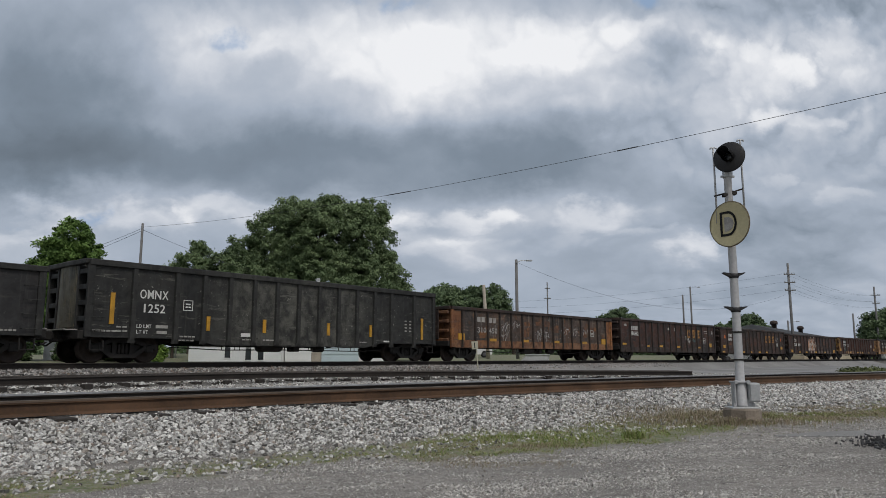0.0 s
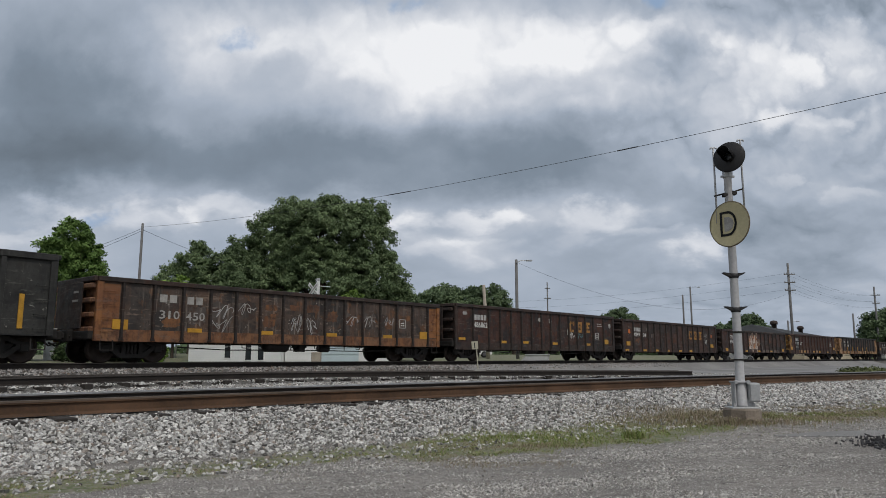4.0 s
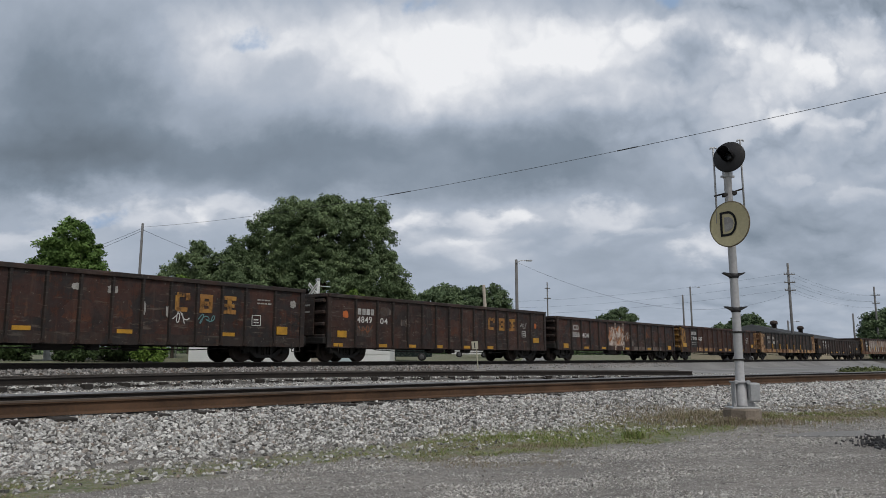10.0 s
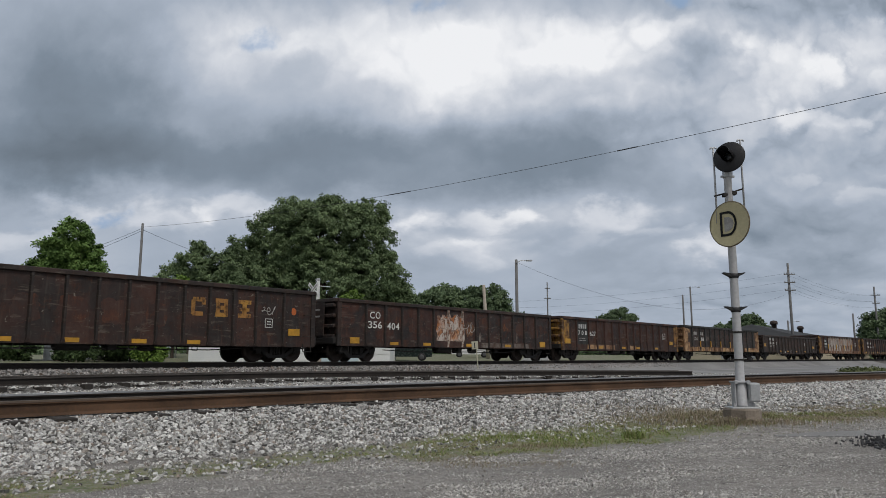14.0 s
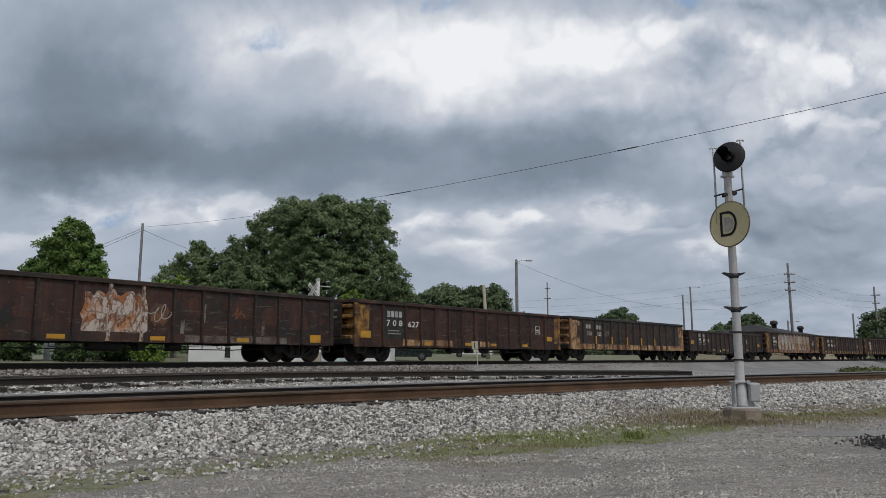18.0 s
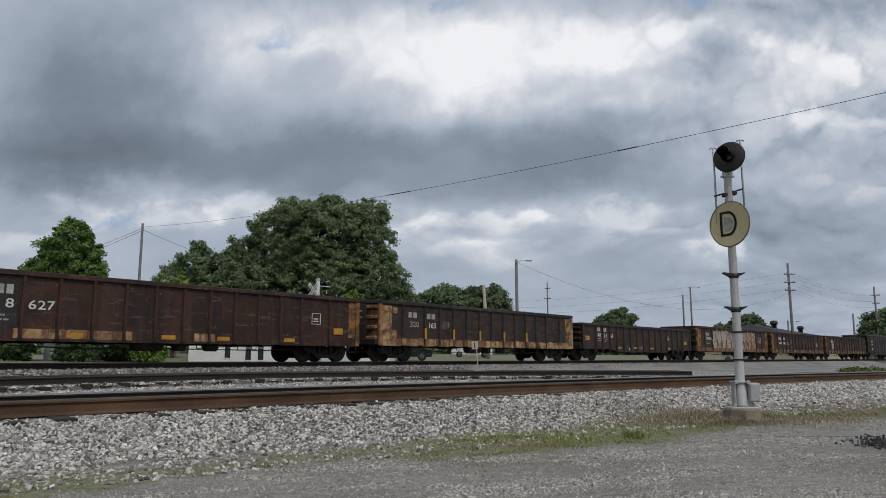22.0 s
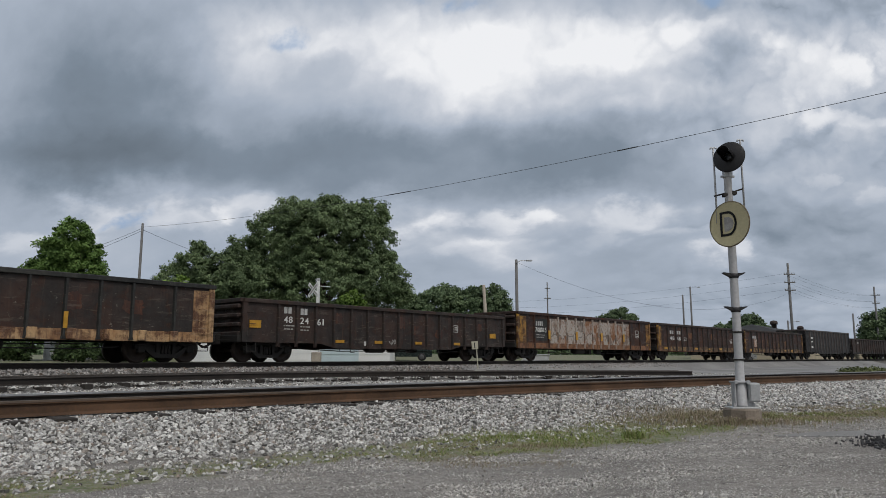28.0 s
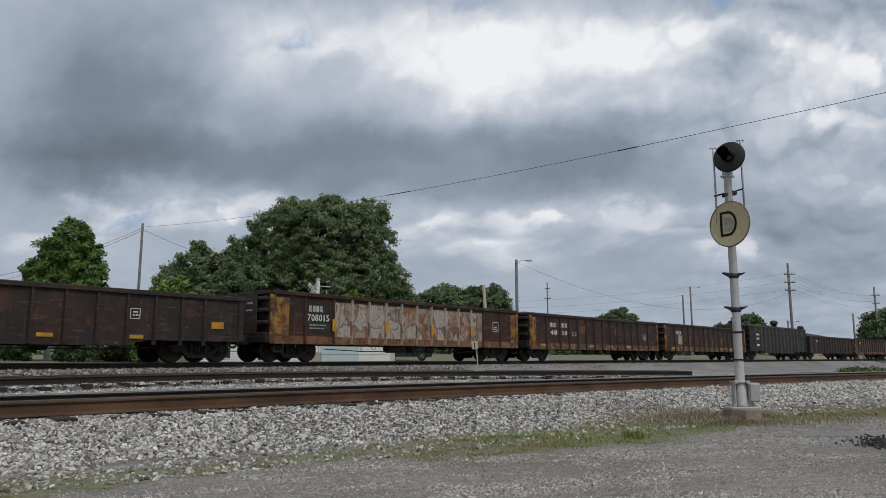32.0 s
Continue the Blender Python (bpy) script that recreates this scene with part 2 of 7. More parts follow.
def ground_material():
    """Grey lot gravel; ballast with shade painted in between its stones, and turf, where the two masks of the sheet say
    so.
    """
    n = Nodes("ground_soil")
    fine = n.noise(70, 6)
    mid = n.noise(9, 5)
    big = n.noise(0.5, 5, n.coords((1, 1, 1)), 0.6, 0.4)
    ruts = n.noise(1.0, 6, n.coords((0.35, 2.2, 1)), 0.65, 0.5)
    lot = n.mix(n.step(big, 0.35, 0.65), (0.135, 0.122, 0.108), (0.215, 0.197, 0.177))
    lot = n.mix(n.math("MULTIPLY", n.step(ruts, 0.45, 0.7), 0.6), lot, (0.11, 0.105, 0.098))
    lot = n.mix(n.math("MULTIPLY", n.step(fine, 0.49, 0.58), 0.7), lot, (0.44, 0.425, 0.40))
    lot = n.mix(n.math("MULTIPLY", n.step(mid, 0.48, 0.68), 0.55), lot, (0.095, 0.088, 0.08))
    # near-black: the shade in the gaps between stones is put into this colour
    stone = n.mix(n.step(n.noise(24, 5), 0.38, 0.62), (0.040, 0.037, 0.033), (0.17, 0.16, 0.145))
    turf = n.mix(n.step(n.noise(3, 6), 0.35, 0.65), (0.085, 0.118, 0.036), (0.165, 0.180, 0.075))
    turf = n.mix(n.math("MULTIPLY", n.step(n.noise(17, 6), 0.42, 0.6), 0.8), turf, (0.23, 0.205, 0.165))
    a = n.t.nodes.new("ShaderNodeAttribute")
    a.attribute_name = "ballast"
    g = n.t.nodes.new("ShaderNodeAttribute")
    g.attribute_name = "turf"
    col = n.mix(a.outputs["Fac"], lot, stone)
    edge = n.math("ADD", g.outputs["Fac"], n.math("MULTIPLY", n.math("SUBTRACT", n.noise(7.0, 8, None, 0.7), 0.5), 1.5))
    col = n.mix(n.math("MULTIPLY", n.step(edge, 0.36, 0.78, 0.0, 0.9), n.step(g.outputs["Fac"], 0.02, 0.25)), col, turf)
    n.bump(n.math("ADD", fine, n.math("MULTIPLY", mid, 0.5)), 0.5, 0.012)
    return n.done(col, 0.95)


M_GROUND = ground_material()


def blade_material(name, a, b, dry):
    n = Nodes(name)
    p = n.per_piece()
    col = n.mix(p, a, b)
    return n.done(n.mix(n.step(n.math("FRACT", n.math("MULTIPLY", p, 9.7)), 0.6, 0.8), col, dry), 0.7)


M_BLADE = blade_material("grass_blade", (0.125, 0.180, 0.038), (0.245, 0.310, 0.085), (0.32, 0.28, 0.14))
M_BLADE_DRY = blade_material("dry_weed", (0.22, 0.17, 0.115), (0.36, 0.29, 0.20), (0.20, 0.20, 0.09))


# ---- mesh helpers ----
def part(name, bm, material, parent, label="", at=None):
    """Links a bmesh (freed here) or a ready mesh as one object under parent."""
    if isinstance(bm, bmesh.types.BMesh):
        me = bpy.data.meshes.new(name)
        bm.to_mesh(me)
        bm.free()
        me.materials.append(material)
    else:
        me = bm
    ob = new(name, me)
    ob.parent = parent
    if at is not None:
        ob.matrix_basis = at
    if label:
        tagged(ob, label)
    return ob


def mesh_of(bm, material, name="piece"):
    me = bpy.data.meshes.new(name)
    bm.to_mesh(me)
    bm.free()
    if material is not None:
        me.materials.append(material)
    return me


def thing(name, m, label, category, group="", kind=""):
    ob = new(name)
    ob.matrix_basis = m
    return tagged(ob, label, category, group, kind)


def box(bm, x0, x1, y0, y1, z0, z1, bevel=0.0):
    vs = [bm.verts.new((x, y, z)) for x in (x0, x1) for y in (y0, y1) for z in (z0, z1)]
    fs = [bm.faces.new([vs[i] for i in q]) for q in ((0, 1, 3, 2), (4, 6, 7, 5), (0, 4, 5, 1), (2, 3, 7, 6), (0, 2, 6, 4), (1, 5, 7, 3))]
    if bevel:
        es = {e for f in fs for e in f.edges}
        bmesh.ops.bevel(bm, geom=list(es), offset=bevel, segments=1, affect="EDGES")
    return vs


def boxes(*specs, bevel=0.0):
    bm = bmesh.new()
    for s in specs:
        box(bm, *s, bevel=bevel)
    return bm


def tube(bm, a, b, r0, r1=None, n=12, caps=True):
    """A round bar from a to b."""
    a, b = Vector(a), Vector(b)
    r1 = r0 if r1 is None else r1
    q = (b - a).to_track_quat("Z", "Y").to_matrix()
    rings = []
    for p, r in ((a, r0), (b, r1)):
        rings.append([bm.verts.new(p + q @ Vector((r * math.cos(2 * math.pi * i / n), r * math.sin(2 * math.pi * i / n), 0))) for i in range(n)])
    for i in range(n):
        j = (i + 1) % n
        f = bm.faces.new((rings[0][i], rings[0][j], rings[1][j], rings[1][i]))
        f.smooth = n > 6
    if caps:
        bm.faces.new(rings[0][::-1])
        bm.faces.new(rings[1])


def bar(bm, pts, r, n=6):
    for a, b in zip(pts, pts[1:]):
        tube(bm, a, b, r, n=n)


def lathe(bm, profile, n=24, axis="y", at=(0, 0, 0)):
    """profile: (radius, along) pairs; turned round the axis through at."""
    o = Vector(at)
    rings = []
    for r, h in profile:
        ring = []
        for i in range(n):
            c, s = r * math.cos(2 * math.pi * i / n), r * math.sin(2 * math.pi * i / n)
            ring.append(bm.verts.new(o + Vector({"y": (c, h, s), "z": (c, s, h), "x": (h, c, s)}[axis])))
        rings.append(ring)
    for a, b in zip(rings, rings[1:]):
        for i in range(n):
            j = (i + 1) % n
            bm.faces.new((a[i], a[j], b[j], b[i])).smooth = True
    bm.faces.new(rings[0][::-1])
    bm.faces.new(rings[-1])


def slab(bm, outline, y0, y1):
    """A plate cut to an outline in x and z, from y0 to y1."""
    f = [bm.verts.new((x, y0, z)) for x, z in outline]
    b = [bm.verts.new((x, y1, z)) for x, z in outline]
    bm.faces.new(f)
    bm.faces.new(b[::-1])
    for i in range(len(f)):
        j = (i + 1) % len(f)
        bm.faces.new((f[i], b[i], b[j], f[j]))


def fixed(bm):
    bmesh.ops.recalc_face_normals(bm, faces=bm.faces)
    return bm


def raw_mesh(name, verts, faces, material, smooth=False):
    """A mesh from arrays: verts (n, 3), faces (m, k), made quickly."""
    me = bpy.data.meshes.new(name)
    verts, faces = np.asarray(verts, np.float32), np.asarray(faces, np.int32)
    k = faces.shape[1]
    me.vertices.add(len(verts))
    me.vertices.foreach_set("co", verts.ravel())
    me.loops.add(faces.size)
    me.loops.foreach_set("vertex_index", faces.ravel())
    me.polygons.add(len(faces))
    me.polygons.foreach_set("loop_start", np.arange(0, faces.size, k, dtype=np.int32))
    me.polygons.foreach_set("use_smooth", np.full(len(faces), smooth))
    me.update(calc_edges=True)
    me.materials.append(material)
    return me


def words(text, size, material, depth=0.004, narrow=1.0):
    """A mesh of built-in letters that stands upright in x and z and looks to -y; its middle is its origin."""
    cu = bpy.data.curves.new("letters", "FONT")
    cu.body, cu.size, cu.extrude = text, size * 1.38, depth
    cu.align_x, cu.align_y, cu.space_character, cu.offset = "CENTER", "CENTER", 1.08, 0.012 * size
    cu.resolution_u = 3
    ob = bpy.data.objects.new("letters", cu)
    scene.collection.objects.link(ob)
    me = bpy.data.meshes.new_from_object(ob.evaluated_get(bpy.context.evaluated_depsgraph_get()))
    bpy.data.objects.remove(ob)
    me.transform(Matrix.Rotation(radians(90), 4, "X") @ Matrix.Diagonal((narrow, 1, 1, 1)))
    me.materials.clear()
    me.materials.append(material)
    return me


# ---- the plan: three tracks, all bending gently to the same side ----
def arc(x, y, heading, bend, s):
    """Places and headings (from +y towards +x) at distances s along a curve."""
    s = np.asarray(s, float)
    h0 = radians(heading)
    h = h0 + bend * s
    if abs(bend) < 1e-9:
        return np.stack([x + s * np.sin(h0), y + s * np.cos(h0)], -1), h
    return np.stack([x + (np.cos(h0) - np.cos(h)) / bend, y + (np.sin(h) - np.sin(h0)) / bend], -1), h


TRAIN_RAIL_Z, NEAR_RAIL_Z, MID_RAIL_Z = 0.925, 0.58, 0.62
HALF_CAR = 1.55


def train_line(s, off=0.0):
    """The main line's middle at distance s; off: sideways, away from the lot."""
    p, h = arc(-29.11, 0.0, 38.784, 0.000817, s)
    return p + np.stack([-np.cos(h), np.sin(h)], -1) * (HALF_CAR + off), h


def near_line(s, off=0.0):
    """The near track's front rail at distance s."""
    s = np.asarray(s, float)
    p, h = arc(-5.13, 8.44, 47.85, 0.006, np.maximum(s, 0))
    q, g = arc(-5.13, 8.44, 47.85, 0.004, np.minimum(s, 0))
    h = np.where(s < 0, g, h)
    p = np.where((s < 0)[..., None], q, p)
    return p + np.stack([-np.cos(h), np.sin(h)], -1) * off, h


def mid_line(s, off=0.0):
    """The middle track's front rail at distance s."""
    s = np.asarray(s, float)
    p, h = arc(-10.3, 16.8, 27.0, 0.040, np.maximum(s, 0))
    q, g = arc(-10.3, 16.8, 27.0, 0.0, np.minimum(s, 0))
    h = np.where(s < 0, g, h)
    p = np.where((s < 0)[..., None], q, p)
    return p + np.stack([-np.cos(h), np.sin(h)], -1) * off, h


def mid_z(s):
    return MID_RAIL_Z - 0.0045 * np.clip(np.asarray(s, float) - 8, 0, 24)


def side_of(line, s, x, y):
    """How far (x, y) lies beyond a line (positive: away from the lot), and the nearest distance along it."""
    p, h = line(s)
    x, y = np.asarray(x, float), np.asarray(y, float)
    shape = x.shape
    q = np.stack([x.ravel(), y.ravel()], -1)
    out, along = np.empty(len(q)), np.empty(len(q))
    for i in range(0, len(q), 20000):
        c = q[i:i + 20000]
        d = c[:, None, :] - p[None]
        k = (d ** 2).sum(-1).argmin(1)
        dd = c - p[k]
        out[i:i + 20000] = -dd[:, 0] * np.cos(h[k]) + dd[:, 1] * np.sin(h[k])
        along[i:i + 20000] = s[k] + dd[:, 0] * np.sin(h[k]) + dd[:, 1] * np.cos(h[k])
    return out.reshape(shape), along.reshape(shape)


S_NEAR, S_TRAIN, S_MID = np.arange(-60, 90, 1.0), np.arange(-80, 300, 3.0), np.arange(-60, 45, 0.75)


def smooth(x, a, b):
    t = np.clip((x - a) / (b - a), 0, 1)
    return t * t * (3 - 2 * t)


def patchy(x, y, scale, seed=0):
    """Smooth random values, 0 to 1, over the plan."""
    x, y = np.asarray(x, float) * scale, np.asarray(y, float) * scale
    i, j = np.floor(x), np.floor(y)

    def at(a, b):
        h = np.sin(a * 127.1 + b * 311.7 + seed * 74.7) * 43758.5453
        return h - np.floor(h)

    u, v = x - i, y - j
    u, v = u * u * (3 - 2 * u), v * v * (3 - 2 * v)
    return (at(i, j) * (1 - u) + at(i + 1, j) * u) * (1 - v) + (at(i, j + 1) * (1 - u) + at(i + 1, j + 1) * u) * v


def toe_of(a):
    """How far the stone bank reaches out from the near rail."""
    return 2.1 + 0.11 * np.clip(a, 0, 9) + 0.01 * np.clip(a - 9, 0, 13)


def grass_share(f, a, x, y):
    """How thickly grass grows on the strip at the foot of the near bank."""
    run = np.clip(a, 0, 16)
    low, high = 2.20 - 0.25 * smooth(a, 3.5, 6.0) + 0.045 * run, 3.45 + 1.00 * smooth(a, 2.2, 5.0)
    edge = 0.45 * (patchy(x, y, 1.3, 3) - 0.5) + 0.4 * (patchy(x, y, 3.4, 5) - 0.5)
    band = smooth(f + edge, low - 0.25, low + 0.3) * (1 - smooth(f + 1.3 * edge, high - 0.45, high + 0.15))
    return band * (1 - 0.72 * smooth(a, 10.5, 12.5)) * (0.85 + 0.15 * smooth(a, 2.5, 5.5)) * smooth(patchy(x, y, 0.75, 8) + 0.5 * patchy(x, y, 2.1, 2) + 0.2, 0.20, 0.70)


def land(x, y):
    """Ground height, with the share of ballast and of turf, at (x, y)."""
    x, y = np.asarray(x, float), np.asarray(y, float)
    e, a = side_of(near_line, S_NEAR, x, y)
    d, b = side_of(train_line, S_TRAIN, x, y)
    m, c = side_of(mid_line, S_MID, x, y)
    f = -e
    run = np.clip(a, 0, 22)
    toe = toe_of(a)
    low = 0.0 + 0.004 * run
    bank = 0.352 + (low - 0.352) * smooth(f, 0.30, toe)
    lot = bank + 0.09 * np.exp(-((x - 4.7) ** 2 + (y - 11.7) ** 2) / 1.8)
    # between the tracks: a dip before the middle track, then up to the main line
    between = 0.385 + (mid_z(c) - 0.345 - 0.385) * smooth(e, 1.9, 3.0)
    between = between + 0.115 * smooth(m, -0.50, -0.38) * (1 - 0.4 * smooth(m, 1.6, 2.2))
    up = smooth(d, -4.2, -1.9)
    between = between + (0.70 - between) * up
    z = np.where(f > 0, lot, between)
    # beyond the main line: a shallow ditch edge, then rising lawns
    far = 0.72 + (0.60 - 0.72) * smooth(d, 1.9, 4.0) + (0.25 + 0.75 * smooth(b, 38, 62)) * smooth(d, 5, 42) + 0.0 * d
    z = np.where(d > 1.5, far, z)
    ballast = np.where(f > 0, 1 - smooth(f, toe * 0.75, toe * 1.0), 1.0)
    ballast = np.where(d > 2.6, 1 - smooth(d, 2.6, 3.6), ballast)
    turf = np.where((f > 0) & (a < 30), grass_share(f, a, x, y), 0.0)
    turf = np.where(d > 3.0, smooth(d, 3.0, 6.0), turf)
    behind = smooth(-y, 6, 20)
    return z, ballast * (1 - behind), np.maximum(turf, behind * 0.8)


def ground_sheet():
    """One sheet round the viewer out to the horizon, with finer facets ahead."""
    rings = np.concatenate([[0.0], np.geomspace(1.6, 4800, 250)])
    front = np.radians(np.arange(-44, 44.01, 0.3))
    rest = np.radians(np.arange(48, 313, 5.0))
    az = np.concatenate([front, rest])
    x, y = rings[1:, None] * np.sin(az)[None], rings[1:, None] * np.cos(az)[None]
    z, ballast, turf = land(x, y)
    n = len(az)
    verts = np.concatenate([[[0, 0, 0.0]], np.stack([x, y, z], -1).reshape(-1, 3)])
    i, j = np.meshgrid(np.arange(len(rings) - 2), np.arange(n), indexing="ij")
    k = (j + 1) % n
    quads = np.stack([1 + i * n + j, 1 + (i + 1) * n + j, 1 + (i + 1) * n + k, 1 + i * n + k], -1).reshape(-1, 4)[:, ::-1]
    me = raw_mesh("ground", verts, quads, M_GROUND, True)
    cap = bmesh.new()
    cap.from_mesh(me)
    cap.verts.ensure_lookup_table()
    for q in range(n):
        cap.faces.new((cap.verts[0], cap.verts[1 + (q + 1) % n], cap.verts[1 + q]))
    cap.to_mesh(me)
    cap.free()
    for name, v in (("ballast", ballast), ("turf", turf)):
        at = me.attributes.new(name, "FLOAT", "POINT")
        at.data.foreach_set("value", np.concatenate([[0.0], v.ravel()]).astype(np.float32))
    return tagged(new("ground", me), "grey gravel lot, ballast banks and rough lawns", "ground", kind="structure")


ground_sheet()


# ---- sky: a drifting sheet of broken cloud, far off ----
def cloud_material():
    n = Nodes("broken_cloud")
    sx = n.t.nodes.new("ShaderNodeSeparateXYZ")
    n.put(sx.inputs[0], n.co.outputs["Object"])
    u = n.math("DIVIDE", sx.outputs["X"], sx.outputs["Y"])
    v = n.math("DIVIDE", sx.outputs["Z"], sx.outputs["Y"])
    # the forms grow flatter towards the horizon
    cm = n.t.nodes.new("ShaderNodeCombineXYZ")
    n.put(cm.inputs[0], u)
    n.put(cm.inputs[1], n.math("MULTIPLY", n.math("LOGARITHM", n.math("MAXIMUM", n.math("ADD", v, 0.12), 0.03), 2.718), 0.52))
    cm.inputs[2].default_value = 5.2
    at = cm.outputs[0]
    wob = n.t.nodes.new("ShaderNodeTexNoise")
    wob.inputs["Scale"].default_value, wob.inputs["Detail"].default_value, wob.inputs["Roughness"].default_value = 4.0, 8.0, 0.58
    n.put(wob.inputs["Vector"], at)
    ws = n.t.nodes.new("ShaderNodeSeparateColor")
    n.put(ws.inputs[0], wob.outputs["Color"])
    uu = n.math("ADD", u, n.math("MULTIPLY", n.math("SUBTRACT", ws.outputs[0], 0.5), 0.26))
    vv = n.math("ADD", v, n.math("MULTIPLY", n.math("SUBTRACT", ws.outputs[1], 0.5), 0.16))

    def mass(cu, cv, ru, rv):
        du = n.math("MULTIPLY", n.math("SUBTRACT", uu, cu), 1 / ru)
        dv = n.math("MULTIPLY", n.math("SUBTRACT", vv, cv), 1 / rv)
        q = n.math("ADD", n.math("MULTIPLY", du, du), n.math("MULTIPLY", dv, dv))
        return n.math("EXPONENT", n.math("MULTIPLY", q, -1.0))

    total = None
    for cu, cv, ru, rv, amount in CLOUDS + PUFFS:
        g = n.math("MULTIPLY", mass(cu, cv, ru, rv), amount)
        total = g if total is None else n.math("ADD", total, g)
    warped = n.t.nodes.new("ShaderNodeVectorMath")
    warped.operation = "MULTIPLY_ADD"
    n.put(warped.inputs[0], wob.outputs["Color"])
    warped.inputs[1].default_value = (0.16, 0.16, 0.16)
    n.put(warped.inputs[2], at)
    def moved(by):
        a = n.t.nodes.new("ShaderNodeVectorMath")
        a.operation = "ADD"
        n.put(a.inputs[0], warped.outputs[0])
        a.inputs[1].default_value = by
        return a.outputs[0]

    def billow(by):
        """Round heads with creases between them, at three sizes."""
        out = None
        for scale, share in ((5.5, 1.0), (12.0, 0.5), (27.0, 0.18)):
            q = n.noise(scale, 2.0, moved(by), 0.5)
            b = n.math("MULTIPLY", n.math("ABSOLUTE", n.math("SUBTRACT", q, 0.5)), 2.0 * share)
            out = b if out is None else n.math("ADD", out, b)
        return out

    heads = billow((0, 0, 0))
    relief = n.math("SUBTRACT", heads, billow((0.006, 0.022, 0)))
    crowns = n.math("ADD", n.math("SUBTRACT", heads, 0.30), n.math("MULTIPLY", relief, 1.3))
    puff = n.noise(4.2, 11, at, 0.55, 0.2)
    soft = n.noise(2.2, 5, at, 0.5)
    # heaped crowns where the deck is bright and breaking up, smooth grey elsewhere
    heap = n.math("MAXIMUM", n.step(total, -0.05, 0.30, 0.06, 0.6), n.math("MULTIPLY", n.step(u, 0.10, 0.42, 0.15, 0.9), n.step(v, 0.22, 0.36, 0.4, 1.0)))
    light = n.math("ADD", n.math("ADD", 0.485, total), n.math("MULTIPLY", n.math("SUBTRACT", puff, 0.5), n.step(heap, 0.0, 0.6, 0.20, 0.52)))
    light = n.math("ADD", light, n.math("MULTIPLY", n.math("SUBTRACT", soft, 0.5), 0.24))
    light = n.math("ADD", light, n.math("MULTIPLY", n.math("MULTIPLY", crowns, heap), 0.36))
    # cumulus with crisp heads and dim flat bases
    for cu, cv, ru, rv, amount in CUMULUS:
        g = mass(cu, cv, ru, rv)
        edge = n.math("ADD", g, n.math("MULTIPLY", n.math("ADD", n.math("SUBTRACT", heads, 0.36), n.math("SUBTRACT", puff, 0.5)), 1.1))
        body = n.math("MULTIPLY", n.math("MULTIPLY", n.step(edge, 0.34, 0.80), n.step(g, 0.03, 0.25)), n.step(vv, cv - rv * 1.4, cv + rv * 0.3, 0.1, 1.0))
        light = n.math("ADD", light, n.math("MULTIPLY", body, amount))
    ramp = n.t.nodes.new("ShaderNodeValToRGB")
    r = ramp.color_ramp
    r.elements[0].position, r.elements[0].color = 0.05, (0.125, 0.155, 0.19, 1)
    r.elements[1].position, r.elements[1].color = 1.0, (0.86, 0.87, 0.895, 1)
    for pos, c in ((0.28, (0.21, 0.258, 0.32, 1)), (0.5, (0.375, 0.43, 0.515, 1)), (0.74, (0.58, 0.615, 0.68, 1))):
        r.elements.new(pos).color = c
    n.put(ramp.inputs["Fac"], light)
    hole = None
    for cu, cv, ru, rv in HOLES:
        g = mass(cu, cv, ru, rv)
        hole = g if hole is None else n.math("MAXIMUM", hole, g)
    h = n.step(n.math("ADD", hole, n.math("ADD", n.math("MULTIPLY", n.math("SUBTRACT", 0.5, puff), 2.0), n.math("MULTIPLY", n.math("SUBTRACT", 0.5, n.noise(15, 8, at, 0.6)), 2.2))), 0.50, 1.25, 0.0, 0.75)
    col = n.mix(h, ramp.outputs["Color"], (0.25, 0.37, 0.56))
    em = n.node("ShaderNodeEmission", Color=col, Strength=1.0)
    out = n.t.nodes["Material Output"]
    n.t.links.new(em.outputs[0], out.inputs["Surface"])
    return n.m


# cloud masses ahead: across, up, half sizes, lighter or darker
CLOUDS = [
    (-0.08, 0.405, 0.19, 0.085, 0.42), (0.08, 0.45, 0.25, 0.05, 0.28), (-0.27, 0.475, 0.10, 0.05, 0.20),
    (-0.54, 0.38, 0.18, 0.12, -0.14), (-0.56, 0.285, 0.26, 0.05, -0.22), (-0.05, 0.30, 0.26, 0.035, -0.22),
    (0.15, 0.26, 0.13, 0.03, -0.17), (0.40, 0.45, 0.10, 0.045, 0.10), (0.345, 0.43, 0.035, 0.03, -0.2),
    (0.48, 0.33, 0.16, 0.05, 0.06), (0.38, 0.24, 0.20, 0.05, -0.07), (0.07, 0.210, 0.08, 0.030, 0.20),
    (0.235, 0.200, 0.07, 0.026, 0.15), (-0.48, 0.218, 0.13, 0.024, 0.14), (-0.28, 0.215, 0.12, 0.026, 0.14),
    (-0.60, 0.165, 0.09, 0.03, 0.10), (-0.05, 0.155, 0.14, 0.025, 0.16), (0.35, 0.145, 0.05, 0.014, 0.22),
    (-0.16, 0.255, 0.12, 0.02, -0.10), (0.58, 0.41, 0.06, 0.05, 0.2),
]
